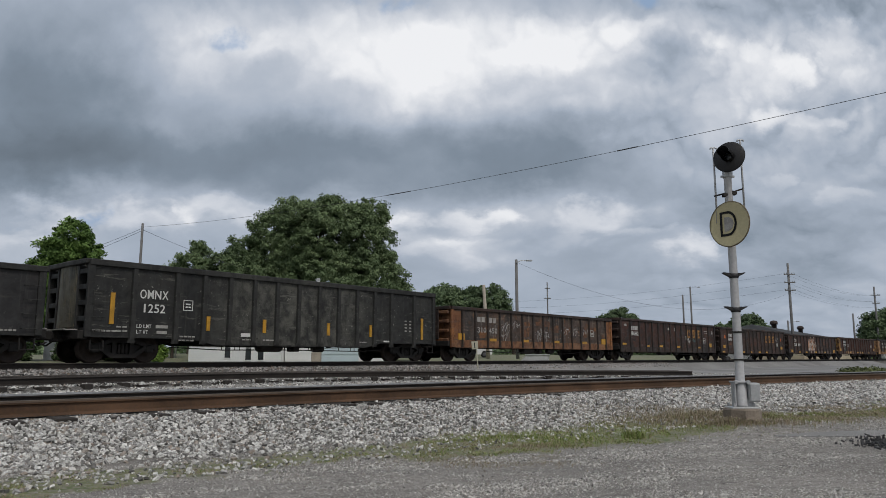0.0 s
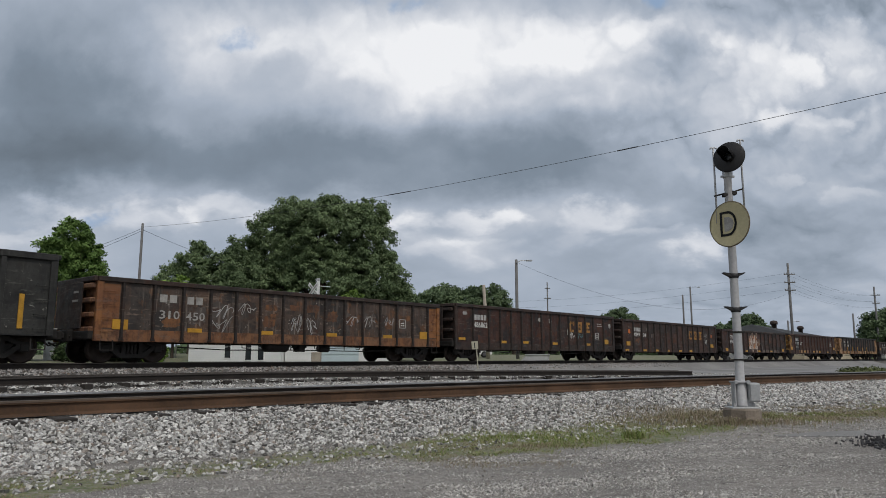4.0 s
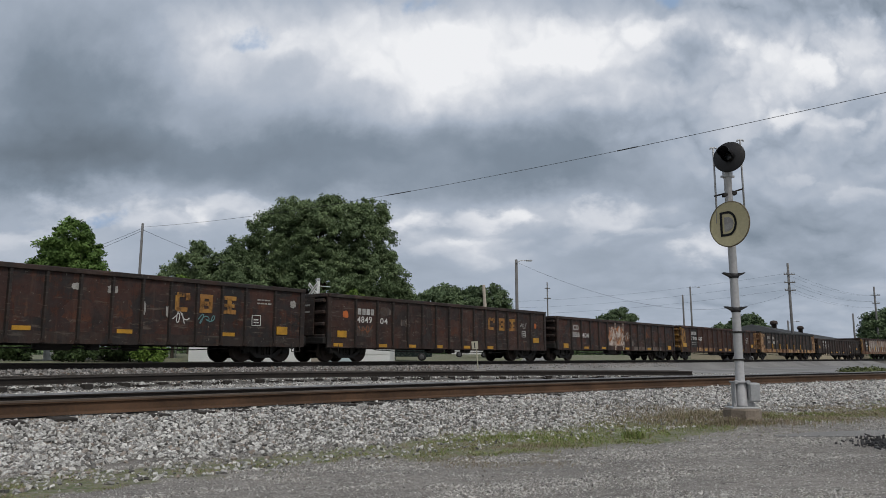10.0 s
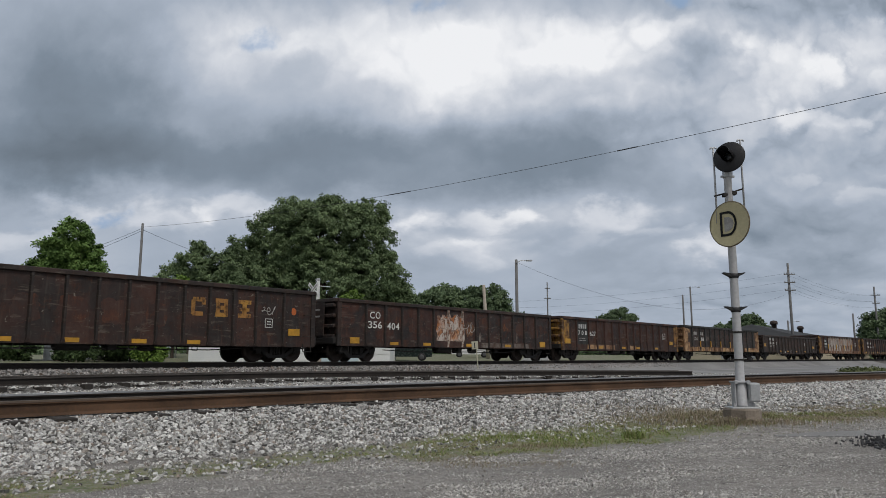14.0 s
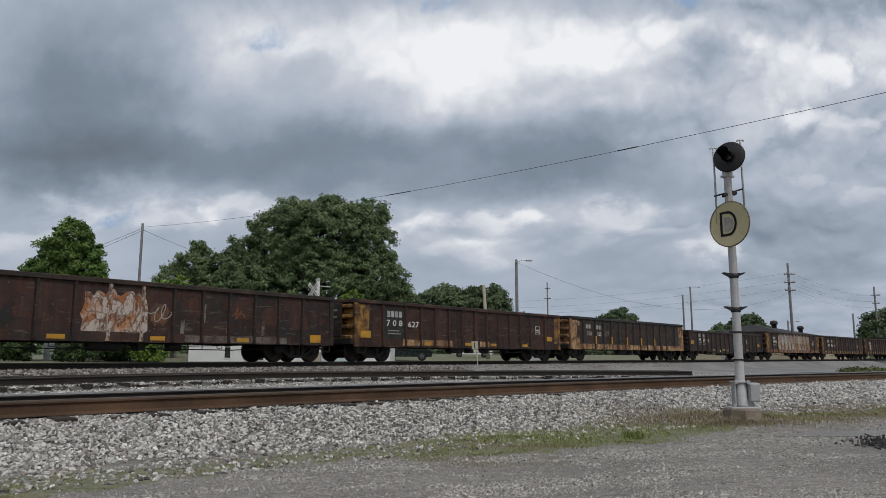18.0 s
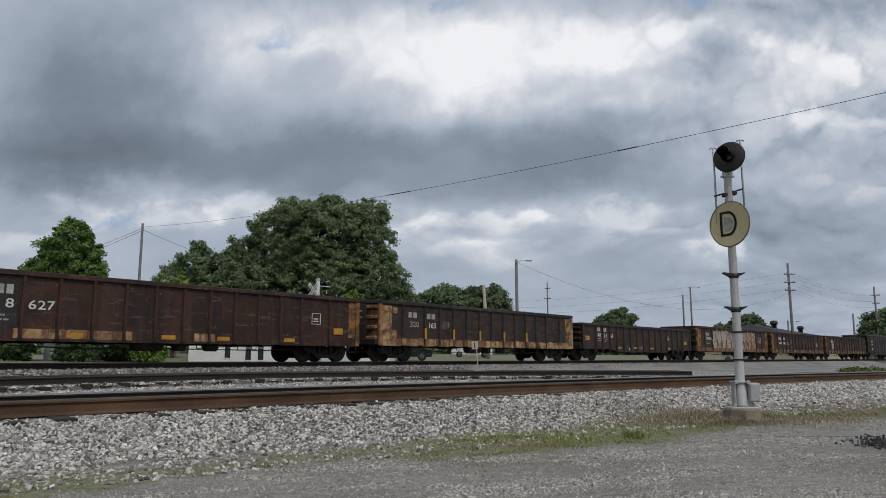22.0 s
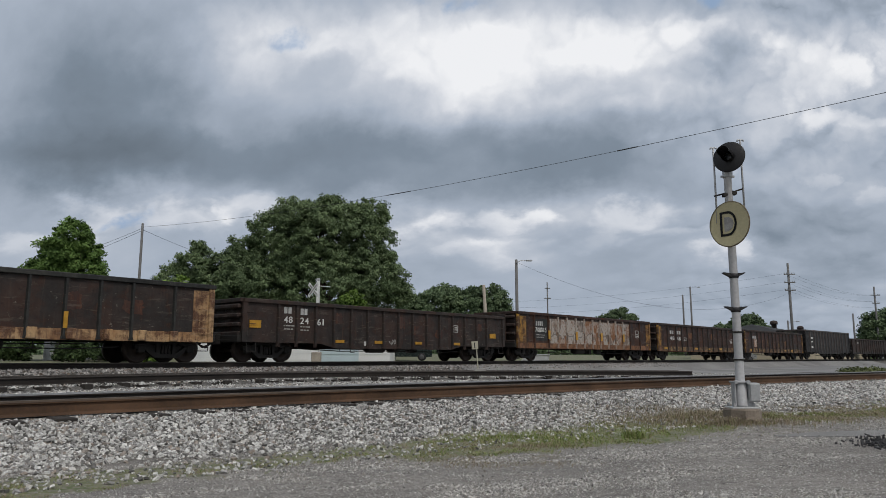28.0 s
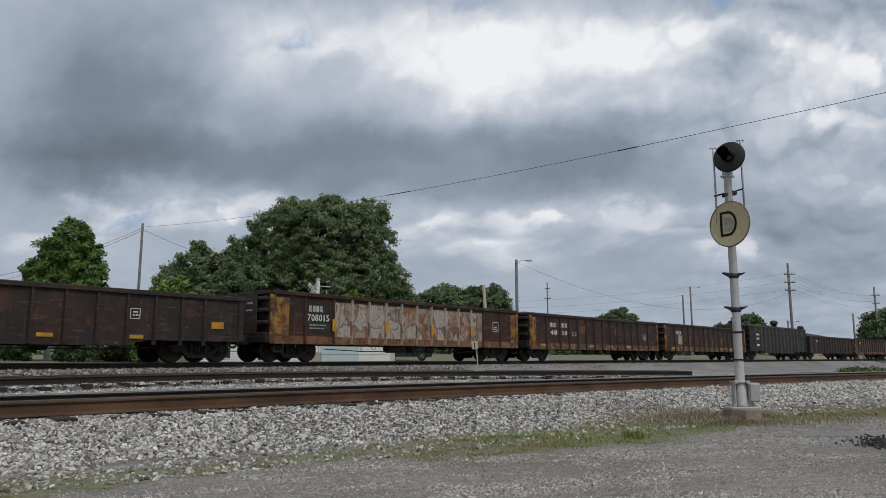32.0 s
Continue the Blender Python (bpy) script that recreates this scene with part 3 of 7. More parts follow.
CUMULUS = [
    (0.03, 0.204, 0.085, 0.032, 0.24), (0.195, 0.200, 0.09, 0.026, 0.20), (-0.44, 0.208, 0.17, 0.034, 0.20), (-0.60, 0.178, 0.07, 0.026, 0.16),
    (-0.285, 0.215, 0.10, 0.034, 0.18), (-0.09, 0.198, 0.08, 0.036, 0.17), (0.12, 0.165, 0.14, 0.022, 0.10), (0.36, 0.145, 0.05, 0.022, 0.17), (0.27, 0.18, 0.05, 0.014, 0.12),
    (-0.03, 0.145, 0.12, 0.025, 0.10), (0.456, 0.42, 0.085, 0.055, 0.24), (0.56, 0.465, 0.07, 0.05, 0.2), (0.54, 0.345, 0.09, 0.018, 0.18), (0.28, 0.475, 0.08, 0.04, 0.16),
    (0.50, 0.27, 0.05, 0.012, 0.10), (0.58, 0.235, 0.05, 0.02, 0.12),
]
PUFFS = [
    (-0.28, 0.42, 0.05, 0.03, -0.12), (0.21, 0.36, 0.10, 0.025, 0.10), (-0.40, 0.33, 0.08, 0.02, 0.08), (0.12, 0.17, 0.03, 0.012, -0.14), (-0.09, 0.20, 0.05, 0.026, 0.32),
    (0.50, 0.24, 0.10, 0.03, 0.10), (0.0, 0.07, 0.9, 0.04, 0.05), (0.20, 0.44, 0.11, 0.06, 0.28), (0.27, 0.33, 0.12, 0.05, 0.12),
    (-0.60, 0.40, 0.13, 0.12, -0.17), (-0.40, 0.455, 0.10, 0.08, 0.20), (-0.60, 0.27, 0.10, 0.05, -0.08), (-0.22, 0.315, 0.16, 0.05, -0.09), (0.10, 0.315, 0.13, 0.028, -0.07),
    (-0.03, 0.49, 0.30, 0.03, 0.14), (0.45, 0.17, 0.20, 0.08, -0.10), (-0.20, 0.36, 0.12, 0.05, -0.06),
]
HOLES = [(-0.115, 0.522, 0.11, 0.026), (-0.335, 0.462, 0.055, 0.030), (0.323, 0.525, 0.045, 0.024), (-0.525, 0.203, 0.07, 0.016)]


def cloud_sheet():
    """A broad shallow vault ahead; its middle is over the viewer."""
    az = np.radians(np.arange(-75, 75.1, 3))
    el = np.radians(np.concatenate([np.arange(-1.5, 12, 1.0), np.arange(12, 62, 2.5)]))
    a, e = np.meshgrid(az, el, indexing="ij")
    r = 4300 / (1 + 4.2 * np.sin(np.maximum(e, 0)))
    pts = np.stack([r * np.cos(e) * np.sin(a), r * np.cos(e) * np.cos(a), r * np.sin(e)], -1).reshape(-1, 3)
    n = len(el)
    i, j = np.meshgrid(np.arange(len(az) - 1), np.arange(n - 1), indexing="ij")
    quads = np.stack([i * n + j, (i + 1) * n + j, (i + 1) * n + j + 1, i * n + j + 1], -1).reshape(-1, 4)[:, ::-1]
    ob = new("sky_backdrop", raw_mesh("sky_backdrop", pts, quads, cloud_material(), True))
    ob.location.z = EYE_Z
    return tagged(ob, "grey and white broken clouds with small blue gaps", "sky", kind="structure")


SKY = cloud_sheet()


# ---- tracks ----
RAIL_PROFILE = [(-0.075, 0), (0.075, 0), (0.07, 0.012), (0.012, 0.035), (0.010, 0.135), (0.036, 0.145), (0.037, 0.172),
                (0.028, 0.184), (-0.028, 0.184), (-0.037, 0.172), (-0.036, 0.145), (-0.010, 0.135), (-0.012, 0.035), (-0.07, 0.012)]


def rail(name, line, off, s, z_top, side, parent, label, head=None):
    """A rail swept along a line: web and base in one mesh, the bright running band as a part."""
    p, h = line(s, off)
    z = np.broadcast_to(z_top, s.shape)
    k = len(RAIL_PROFILE)
    verts = np.empty((len(s), k, 3))
    for i, (w, t) in enumerate(RAIL_PROFILE):
        verts[:, i, 0] = p[:, 0] - w * np.cos(h)
        verts[:, i, 1] = p[:, 1] + w * np.sin(h)
        verts[:, i, 2] = z - 0.184 + t
    a, b = np.meshgrid(np.arange(len(s) - 1), np.arange(k), indexing="ij")
    c = (b + 1) % k
    quads = np.stack([a * k + b, a * k + c, (a + 1) * k + c, (a + 1) * k + b], -1).reshape(-1, 4)
    ob = new(name, raw_mesh(name, verts.reshape(-1, 3), quads, side))
    ob.parent = parent
    tagged(ob, label)
    band = np.empty((len(s), 2, 3))
    for i, w in enumerate((-0.0385, 0.0385)):
        band[:, i, 0], band[:, i, 1], band[:, i, 2] = p[:, 0] - w * np.cos(h), p[:, 1] + w * np.sin(h), z + 0.003
    low = band.copy()
    low[:, :, 2] -= 0.024
    both = np.concatenate([band, low], 1).reshape(-1, 3)
    q = []
    for i in range(len(s) - 1):
        o, m = 4 * i, 4 * i + 4
        q += [(o, o + 1, m + 1, m), (o + 2, o, m, m + 2), (o + 1, o + 3, m + 3, m + 1), (o + 3, o + 2, m + 2, m + 3)]
    part("running_band", raw_mesh("running_band", both, np.array(q), head or M_RAIL_TOP), None, ob, "worn running surface")
    return ob


GAUGE = 1.51


def sleepers(parent, line, s0, s1, z, off, sunk=0.0):
    """Timber ties, each a piece of its own on one shared mesh."""
    bm = bmesh.new()
    box(bm, -1.3, 1.3, -0.115, 0.115, -0.17, 0.0, 0.012)
    me = mesh_of(bm, M_TIE, "tie")
    for k, s in enumerate(np.arange(s0, s1, 0.55)):
        s = s + random.uniform(-0.03, 0.03)
        p, h = line(np.array([s]), off)
        zz = z(s) if callable(z) else z
        part("tie", me, None, parent, at=pose(p[0, 0], p[0, 1], zz - sunk * (k % 2) + random.uniform(-0.02, 0.004), 0, random.uniform(-0.5, 0.5), 180 - math.degrees(h[0]) + random.uniform(-2.5, 2.5)))


near_track = thing("railway_track", pose(0, 0, 0), "near track of rusty brown rails set in pale ballast", "railway track", kind="structure")
s_near = np.arange(-40, 75, 0.6)
rail("rail", near_line, 0.0, s_near, NEAR_RAIL_Z, M_RAIL_SIDE, near_track, "rust-brown rail with a dull head", M_RAIL_BROWN)
# the rear rail's shaded side is put in with the dark material
rail("rail", near_line, GAUGE, s_near, NEAR_RAIL_Z + 0.012, M_RAIL_DARK, near_track, "rust-brown rail with a worn head")
mid_track = thing("railway_track", pose(0, 0, 0), "middle track of dark rails on exposed ties", "railway track", kind="structure")
s_mid = np.arange(-40, 26.2, 0.6)
rail("rail", mid_line, 0.0, s_mid, mid_z(s_mid), M_RAIL_DARK, mid_track, "dark greasy rail", M_RAIL_DULL)
rail("rail", mid_line, GAUGE, s_mid, mid_z(s_mid), M_RAIL_DARK, mid_track, "dark greasy rail", M_RAIL_DULL)
main_track = thing("railway_track", pose(0, 0, 0), "main line of dark rails under the wagons", "railway track", kind="structure")
s_main = np.concatenate([np.arange(-60, 60, 1.0), np.arange(60, 290, 3.0)])
rail("rail", train_line, -0.755, s_main, TRAIN_RAIL_Z, M_RAIL_DARK, main_track, "dark rail of the main line", M_RAIL_DULL)
rail("rail", train_line, 0.755, s_main, TRAIN_RAIL_Z, M_RAIL_DARK, main_track, "dark rail of the main line", M_RAIL_DULL)
sleepers(near_track, near_line, -6, 36, NEAR_RAIL_Z - 0.196, GAUGE / 2)
sleepers(mid_track, mid_line, -8, 25.4, lambda s: float(mid_z(s)) - 0.19, GAUGE / 2, 0.06)
sleepers(main_track, train_line, 8, 80, TRAIN_RAIL_Z - 0.19, 0.0)


# ---- freight wagons ----
BODY, PITCH, TRUCK_IN = 16.3, 17.6, 1.42
WHEEL_R = 0.457


def wheelset_mesh():
    bm = bmesh.new()
    for side in (-1, 1):
        y = side * 0.755
        prof = [(0.09, -0.09), (0.14, -0.085), (0.16, -0.03), (0.34, 0.0), (0.385, -0.06), (0.452, -0.068), (0.457, 0.04), (0.484, 0.055), (0.484, 0.075), (0.40, 0.08), (0.37, 0.045), (0.16, 0.03), (0.12, 0.09), (0.09, 0.095)]
        if side > 0:
            lathe(bm, [(r, y - h) for r, h in prof], 28)
        else:
            lathe(bm, [(r, y + h) for r, h in prof], 28)
    tube(bm, (0, -0.98, 0), (0, 0.98, 0), 0.085, n=12)
    for side in (-1, 1):
        for k in range(3):
            a = 2 * math.pi * k / 3
            tube(bm, (0.05 * math.cos(a), side * 0.98, 0.05 * math.sin(a)), (0.05 * math.cos(a), side * 1.0, 0.05 * math.sin(a)), 0.014, n=6)
    return mesh_of(fixed(bm), M_WHEEL, "wheelset")


def side_frame_mesh():
    """A cast side frame with two window openings, in x and z round the truck's middle at axle height."""
    bm = bmesh.new()
    beams = [
        [(-1.12, 0.14), (-0.68, 0.20), (-0.42, 0.34), (0.42, 0.34), (0.68, 0.20), (1.12, 0.14), (1.12, -0.02), (0.70, 0.06), (0.42, 0.19), (-0.42, 0.19), (-0.70, 0.06), (-1.12, -0.02)],
        [(-0.86, 0.04), (-0.70, 0.08), (-0.30, -0.18), (0.30, -0.18), (0.70, 0.08), (0.86, 0.04), (0.40, -0.30), (-0.40, -0.30)],
        [(-0.36, 0.2), (-0.22, 0.2), (-0.22, -0.2), (-0.36, -0.2)], [(0.22, 0.2), (0.36, 0.2), (0.36, -0.2), (0.22, -0.2)],
    ]
    for k, o in enumerate(beams):
        slab(bm, o, -0.09 + 0.006 * k, 0.09 - 0.006 * k)
    slab(bm, [(-0.66, 0.12), (0.66, 0.12), (0.36, -0.24), (-0.36, -0.24)], 0.02, 0.05)
    for x in (-0.889, 0.889):
        box(bm, x - 0.13, x + 0.13, -0.11, 0.07, -0.13, 0.14, 0.03)
    for x in (-0.12, 0.0, 0.12):
        lathe(bm, [(0.05, -0.17), (0.058, -0.10), (0.05, -0.05), (0.058, 0.0), (0.05, 0.05), (0.058, 0.10), (0.05, 0.16)], 8, "z", (x, -0.02, 0))
    return mesh_of(fixed(bm), M_STEEL_DARK, "side_frame")


def coupler_mesh():
    bm = bmesh.new()
    box(bm, -0.45, 0.0, -0.09, 0.09, -0.09, 0.09, 0.02)
    box(bm, -0.66, -0.42, -0.16, 0.12, -0.15, 0.15, 0.04)
    box(bm, -0.72, -0.55, 0.06, 0.16, -0.13, 0.13, 0.03)
    bar(bm, [(-0.2, -0.12, 0.0), (-0.35, -0.5, -0.02), (-0.3, -1.2, -0.05)], 0.016)
    bar(bm, [(-0.15, 0.22, -0.08), (-0.45, 0.25, -0.32), (-0.70, 0.22, -0.22)], 0.03)
    return mesh_of(bm, M_STEEL_DARK, "coupler")


def bolster_mesh():
    bm = boxes((-0.2, 0.2, -0.95, 0.95, -0.12, 0.22), (-0.25, 0.25, -0.25, 0.25, 0.22, 0.36), bevel=0.03)
    for x in (-0.42, 0.42):
        box(bm, x - 0.06, x + 0.06, -0.7, 0.7, -0.12, 0.04, 0.02)
    return mesh_of(bm, M_STEEL_DARK, "bolster")


ME_WHEELSET, ME_FRAME, ME_COUPLER, ME_BOLSTER = wheelset_mesh(), side_frame_mesh(), coupler_mesh(), bolster_mesh()
WHEELSETS, WAGONS = [], []


def truck(wagon, x):
    t = new("truck")
    t.parent = wagon
    t.location = (x, 0, WHEEL_R)
    tagged(t, "black cast steel truck")
    part("bolster", ME_BOLSTER, None, t)
    for y in (-1.0, 1.0):
        part("side_frame", ME_FRAME, None, t, at=pose(0, y, 0, 0, 0, 0 if y < 0 else 180))
    for dx in (-0.889, 0.889):
        w = part("wheelset", ME_WHEELSET, None, t, at=pose(dx, 0, 0))
        WHEELSETS.append((w, dx))


ME_LETTERS = {}


def lettering(wagon, text, x0, x1, z, tall, material, name="digit", label="", y=-1.515):
    """Letters that fill x0 to x1, their middle at height z."""
    widths = [0.5 if c == " " else 1.0 for c in text]
    cell, x = (x1 - x0) / (sum(widths) - 0.16), x0
    for c, wide in zip(text, widths):
        if c != " ":
            key = (c, round(cell, 3), tall, material.name)
            if key not in ME_LETTERS:
                me = words(c, tall, material)
                xs = [v.co.x for v in me.vertices]
                zs = [v.co.z for v in me.vertices]
                fit = cell * (0.30 if c == "1" else 0.84) / (max(xs) - min(xs))
                me.transform(Matrix.Diagonal((fit, 1, 1, 1)) @ Matrix.Translation((-(max(xs) + min(xs)) / 2, 0, -(max(zs) + min(zs)) / 2)))
                ME_LETTERS[key] = me
            part(name, ME_LETTERS[key], None, wagon, label, pose(x + 0.42 * cell, y, z))
        x += cell * wide


def bars(wagon, rows, material, name="marking", label="", y=-1.512):
    """Unreadable writing: plain bars (x, z, width, height)."""
    bm = bmesh.new()
    for x, z, w, h in rows:
        box(bm, x, x + w, y - 0.004, y + 0.01, z, z + h)
    ob = part(name, bm, material, wagon, label)
    return tagged(ob, label, kind="stuff") if name == "small_print" else ob


def gondola(index, label, side, rib, sill, post, end, top=2.96, floor=0.66, belly=None, ribs=(1.42, 2.72, 12), chord=None, chord_tall=0.16, sill_tall=0.30, rib_wide=0.13, ends="panel", sprayed=None):
    """An open freight wagon: plate sides with posts, a top chord, ribbed ends, trucks and couplers. x runs along it, z from the rail's top."""
    w = thing("gondola_wagon", pose(0, 0, 0), label, "freight wagon", "train of open wagons")
    L, Y = BODY, 1.50
    belly = floor if belly is None else belly
    chord = chord or rib
    post_x = [ribs[0], *np.linspace(ribs[1], L - ribs[1], ribs[2]), L - ribs[0]]
    # sides: a plate whose lower edge drops between the trucks
    cut = [(0.0, floor), (3.6, floor), (4.5, belly), (L - 4.5, belly), (L - 3.6, floor), (L, floor), (L, top - 0.04), (0.0, top - 0.04)]
    for y0, y1 in ((-Y, -Y + 0.02), (Y - 0.02, Y)):
        bm = bmesh.new()
        slab(bm, cut, y0, y1)
        part("side_plate", fixed(bm), side, w)
    for y in (-Y, Y):
        s = -1 if y < 0 else 1
        part("top_chord", boxes((-0.03, L + 0.03, y - 0.09, y + 0.09, top - chord_tall, top), bevel=0.02), chord, w)
        low = bmesh.new()
        o = [(0.0, floor), (3.6, floor), (4.5, belly), (L - 4.5, belly), (L - 3.6, floor), (L, floor), (L, floor + sill_tall), (L - 3.4, floor + sill_tall), (L - 4.3, belly + sill_tall), (4.3, belly + sill_tall), (3.4, floor + sill_tall), (0.0, floor + sill_tall)]
        slab(low, o, min(y, y + s * 0.025), max(y, y + s * 0.025))
        part("side_sill", fixed(low), sill, w)
    # posts
    bm = bmesh.new()
    h0, h1 = belly + 0.03, top - chord_tall
    a, b = rib_wide / 2, rib_wide / 2 - 0.03
    lo = [bm.verts.new(c) for c in ((-a, 0, h0 + 0.12), (-b, -0.085, h0 + 0.12), (b, -0.085, h0 + 0.12), (a, 0, h0 + 0.12))]
    foot = [bm.verts.new(c) for c in ((-a * 1.3, 0, h0), (-a * 1.3, -0.06, h0), (a * 1.3, -0.06, h0), (a * 1.3, 0, h0))]
    hi = [bm.verts.new(c) for c in ((-a, 0, h1), (-b, -0.085, h1), (b, -0.085, h1), (a, 0, h1))]
    for p, q in ((foot, lo), (lo, hi)):
        for i in range(3):
            bm.faces.new((p[i], p[i + 1], q[i + 1], q[i]))
    bm.faces.new(foot[::-1])
    bm.faces.new(hi)
    rib_mesh = mesh_of(fixed(bm), rib, "side_post")
    if sprayed:
        spray_mesh = rib_mesh.copy()
        spray_mesh.materials.clear()
        spray_mesh.materials.append(sprayed[2])
    for x in post_x:
        over = sprayed and sprayed[0] < x < sprayed[1]
        part("side_post", spray_mesh if over else rib_mesh, None, w, "post under flaking spray paint" if over else "", pose(x, -Y - 0.001, 0))
        part("side_post", rib_mesh, None, w, at=pose(x, Y + 0.001, 0, 0, 0, 180))
    # floor and ends
    part("floor", boxes((0.05, L - 0.05, -Y + 0.03, Y - 0.03, 1.02, 1.10)), M_STEEL_DARK, w)
    part("centre_sill", boxes((0.1, L - 0.1, -0.2, 0.2, 0.72, 1.02), bevel=0.02), M_STEEL_DARK, w)
    for x in (4.8, 6.3, 8.15, 10.0, 11.5):
        part("cross_bearer", boxes((x - 0.08, x + 0.08, -Y + 0.05, Y - 0.05, 0.78, 1.02)), M_STEEL_DARK, w)
    for x, s in ((0.0, 1), (L, -1)):
        if ends == "pocket":
            # a worn bulging middle between two ladder pockets
            part("end_plate", boxes((min(x + s * 0.22, x + s * 0.25), max(x + s * 0.22, x + s * 0.25), -Y + 0.03, Y - 0.03, 0.98, top - 0.04)), end, w)
            bm = bmesh.new()
            bow = [(-0.72, 0.20), (-0.66, -0.02), (-0.35, -0.08), (0.35, -0.08), (0.66, -0.02), (0.72, 0.20)]
            lo = [bm.verts.new((x + s * b, a, 1.12)) for a, b in bow]
            hi = [bm.verts.new((x + s * b, a, top + 0.03)) for a, b in bow]
            for k in range(5):
                bm.faces.new((lo[k], lo[k + 1], hi[k + 1], hi[k]))
            bm.faces.new(lo[::-1])
            bm.faces.new(hi)
            part("end_bulge", fixed(bm), P_END_WORN, w, "scoured grey end plate")
            for a in (-1.42, 0.78):
                for k in range(4):
                    z = 1.30 + k * (top - 1.55) / 3.4
                    part("pocket_shelf", boxes((min(x - s * 0.02, x + s * 0.2), max(x - s * 0.02, x + s * 0.2), a, a + 0.64, z, z + 0.16), bevel=0.015), end, w)
            for a in (-0.84, 0.72):
                part("end_stake", boxes((min(x - s * 0.04, x + s * 0.2), max(x - s * 0.04, x + s * 0.2), a, a + 0.12, 0.98, top - 0.15), bevel=0.015), end, w)
            part("end_platform", boxes((min(x, x - s * 0.42), max(x, x - s * 0.42), -0.9, 0.9, 1.02, 1.06), bevel=0.006), M_FADED_WHITE, w, "worn end platform")
            part("coupler_carrier", boxes((min(x, x - s * 0.3), max(x, x - s * 0.3), -0.28, 0.28, 0.70, 0.98), bevel=0.02), M_RUST_BARE, w, "rusty coupler carrier")
        else:
            part("end_plate", boxes((min(x, x + s * 0.03), max(x, x + s * 0.03), -Y + 0.03, Y - 0.03, 0.98, top - 0.04)), end, w)
            for k in range(4):
                z = 1.05 + (top - 1.35) * k / 3.0
                part("end_rib", boxes((min(x, x - s * 0.17), max(x, x - s * 0.17), -Y + 0.10, Y - 0.10, z - 0.085, z + 0.085), bevel=0.04), end, w)
            if ends == "panel":
                part("end_panel", boxes((min(x - s * 0.16, x - s * 0.20), max(x - s * 0.16, x - s * 0.20), -0.82, 1.1, 1.08, top - 0.16), bevel=0.012), P_BROWN_DARK, w, "dark plain plate over the end ribs")
                bars_at = [(-0.55, top - 0.5, 0.36, 0.07), (-0.55, top - 0.78, 0.42, 0.07)]
                bm = bmesh.new()
                for a, z, wide, tall in bars_at:
                    box(bm, min(x - s * 0.196, x - s * 0.206), max(x - s * 0.196, x - s * 0.206), a, a + wide, z, z + tall)
                tagged(part("small_print", bm, M_FADED_WHITE, w), "faded small print", kind="stuff")
        part("end_chord", boxes((min(x - s * 0.14, x + s * 0.08), max(x - s * 0.14, x + s * 0.08), -Y, Y, top - 0.155, top + 0.004), bevel=0.02), chord, w)
        for y in (-1, 1):
            part("corner_post", boxes((min(x - s * 0.05, x + s * 0.16), max(x - s * 0.05, x + s * 0.16), min(y * 1.44, y * 1.56), max(y * 1.44, y * 1.56), floor, top - 0.15), bevel=0.015), post, w)
        part("end_sill", boxes((min(x - s * 0.2, x + s * 0.1), max(x - s * 0.2, x + s * 0.1), -1.45, 1.45, 0.74, 1.0), bevel=0.02), M_STEEL_DARK, w)
        # ladder rungs at the near corner
        for k in range(4):
            z = 1.0 + k * 0.42
            bm = bmesh.new()
            xx = x + s * 0.32
            bar(bm, [(xx - 0.2, -Y - 0.0, z), (xx - 0.2, -Y - 0.075, z), (xx + 0.2, -Y - 0.075, z), (xx + 0.2, -Y - 0.0, z)], 0.012, 6)
            part("ladder_rung", bm, post, w)
        part("striker", boxes((min(x - s * 0.02, x - s * 0.36), max(x - s * 0.02, x - s * 0.36), -0.33, 0.33, 0.66, 1.06), bevel=0.03), M_STEEL_DARK, w)
        c = part("coupler", ME_COUPLER, None, w, at=pose(x, 0, 0.86, 0, 0, 0 if s > 0 else 180))
        bm = bmesh.new()
        bar(bm, [(x + s * 0.15, -Y - 0.03, 0.72), (x + s * 0.15, -Y - 0.06, 0.40), (x + s * 0.55, -Y - 0.06, 0.40), (x + s * 0.55, -Y - 0.03, 0.72)], 0.018, 6)
        part("stirrup_step", bm, M_STEEL_DARK, w)
        truck(w, x + s * TRUCK_IN)
    # brake gear under the floor
    bm = bmesh.new()
    lathe(bm, [(0.05, 0), (0.2, 0.03), (0.22, 0.1), (0.22, 1.0), (0.2, 1.07), (0.05, 1.1)], 14, "x", (6.6, -1.02, 0.60))
    part("air_reservoir", bm, M_STEEL_DARK, w)
    bm = bmesh.new()
    lathe(bm, [(0.05, 0), (0.16, 0.03), (0.17, 0.1), (0.17, 0.5), (0.05, 0.55)], 12, "x", (9.3, -1.0, 0.56))
    bar(bm, [(9.8, -1.0, 0.56), (12.2, -0.9, 0.62)], 0.02)
    part("brake_cylinder", bm, M_STEEL_DARK, w)
    bm = bmesh.new()
    bar(bm, [(3.0, -1.1, 0.52), (5.0, -1.2, 0.44), (7.8, -1.1, 0.47), (11.8, -1.2, 0.44), (13.2, -1.1, 0.52)], 0.022)
    for x in (5.0, 7.8, 10.6):
        bar(bm, [(x, -1.15, 0.44), (x, -1.15, 0.8)], 0.018)
    part("brake_rod", bm, M_STEEL_DARK, w)
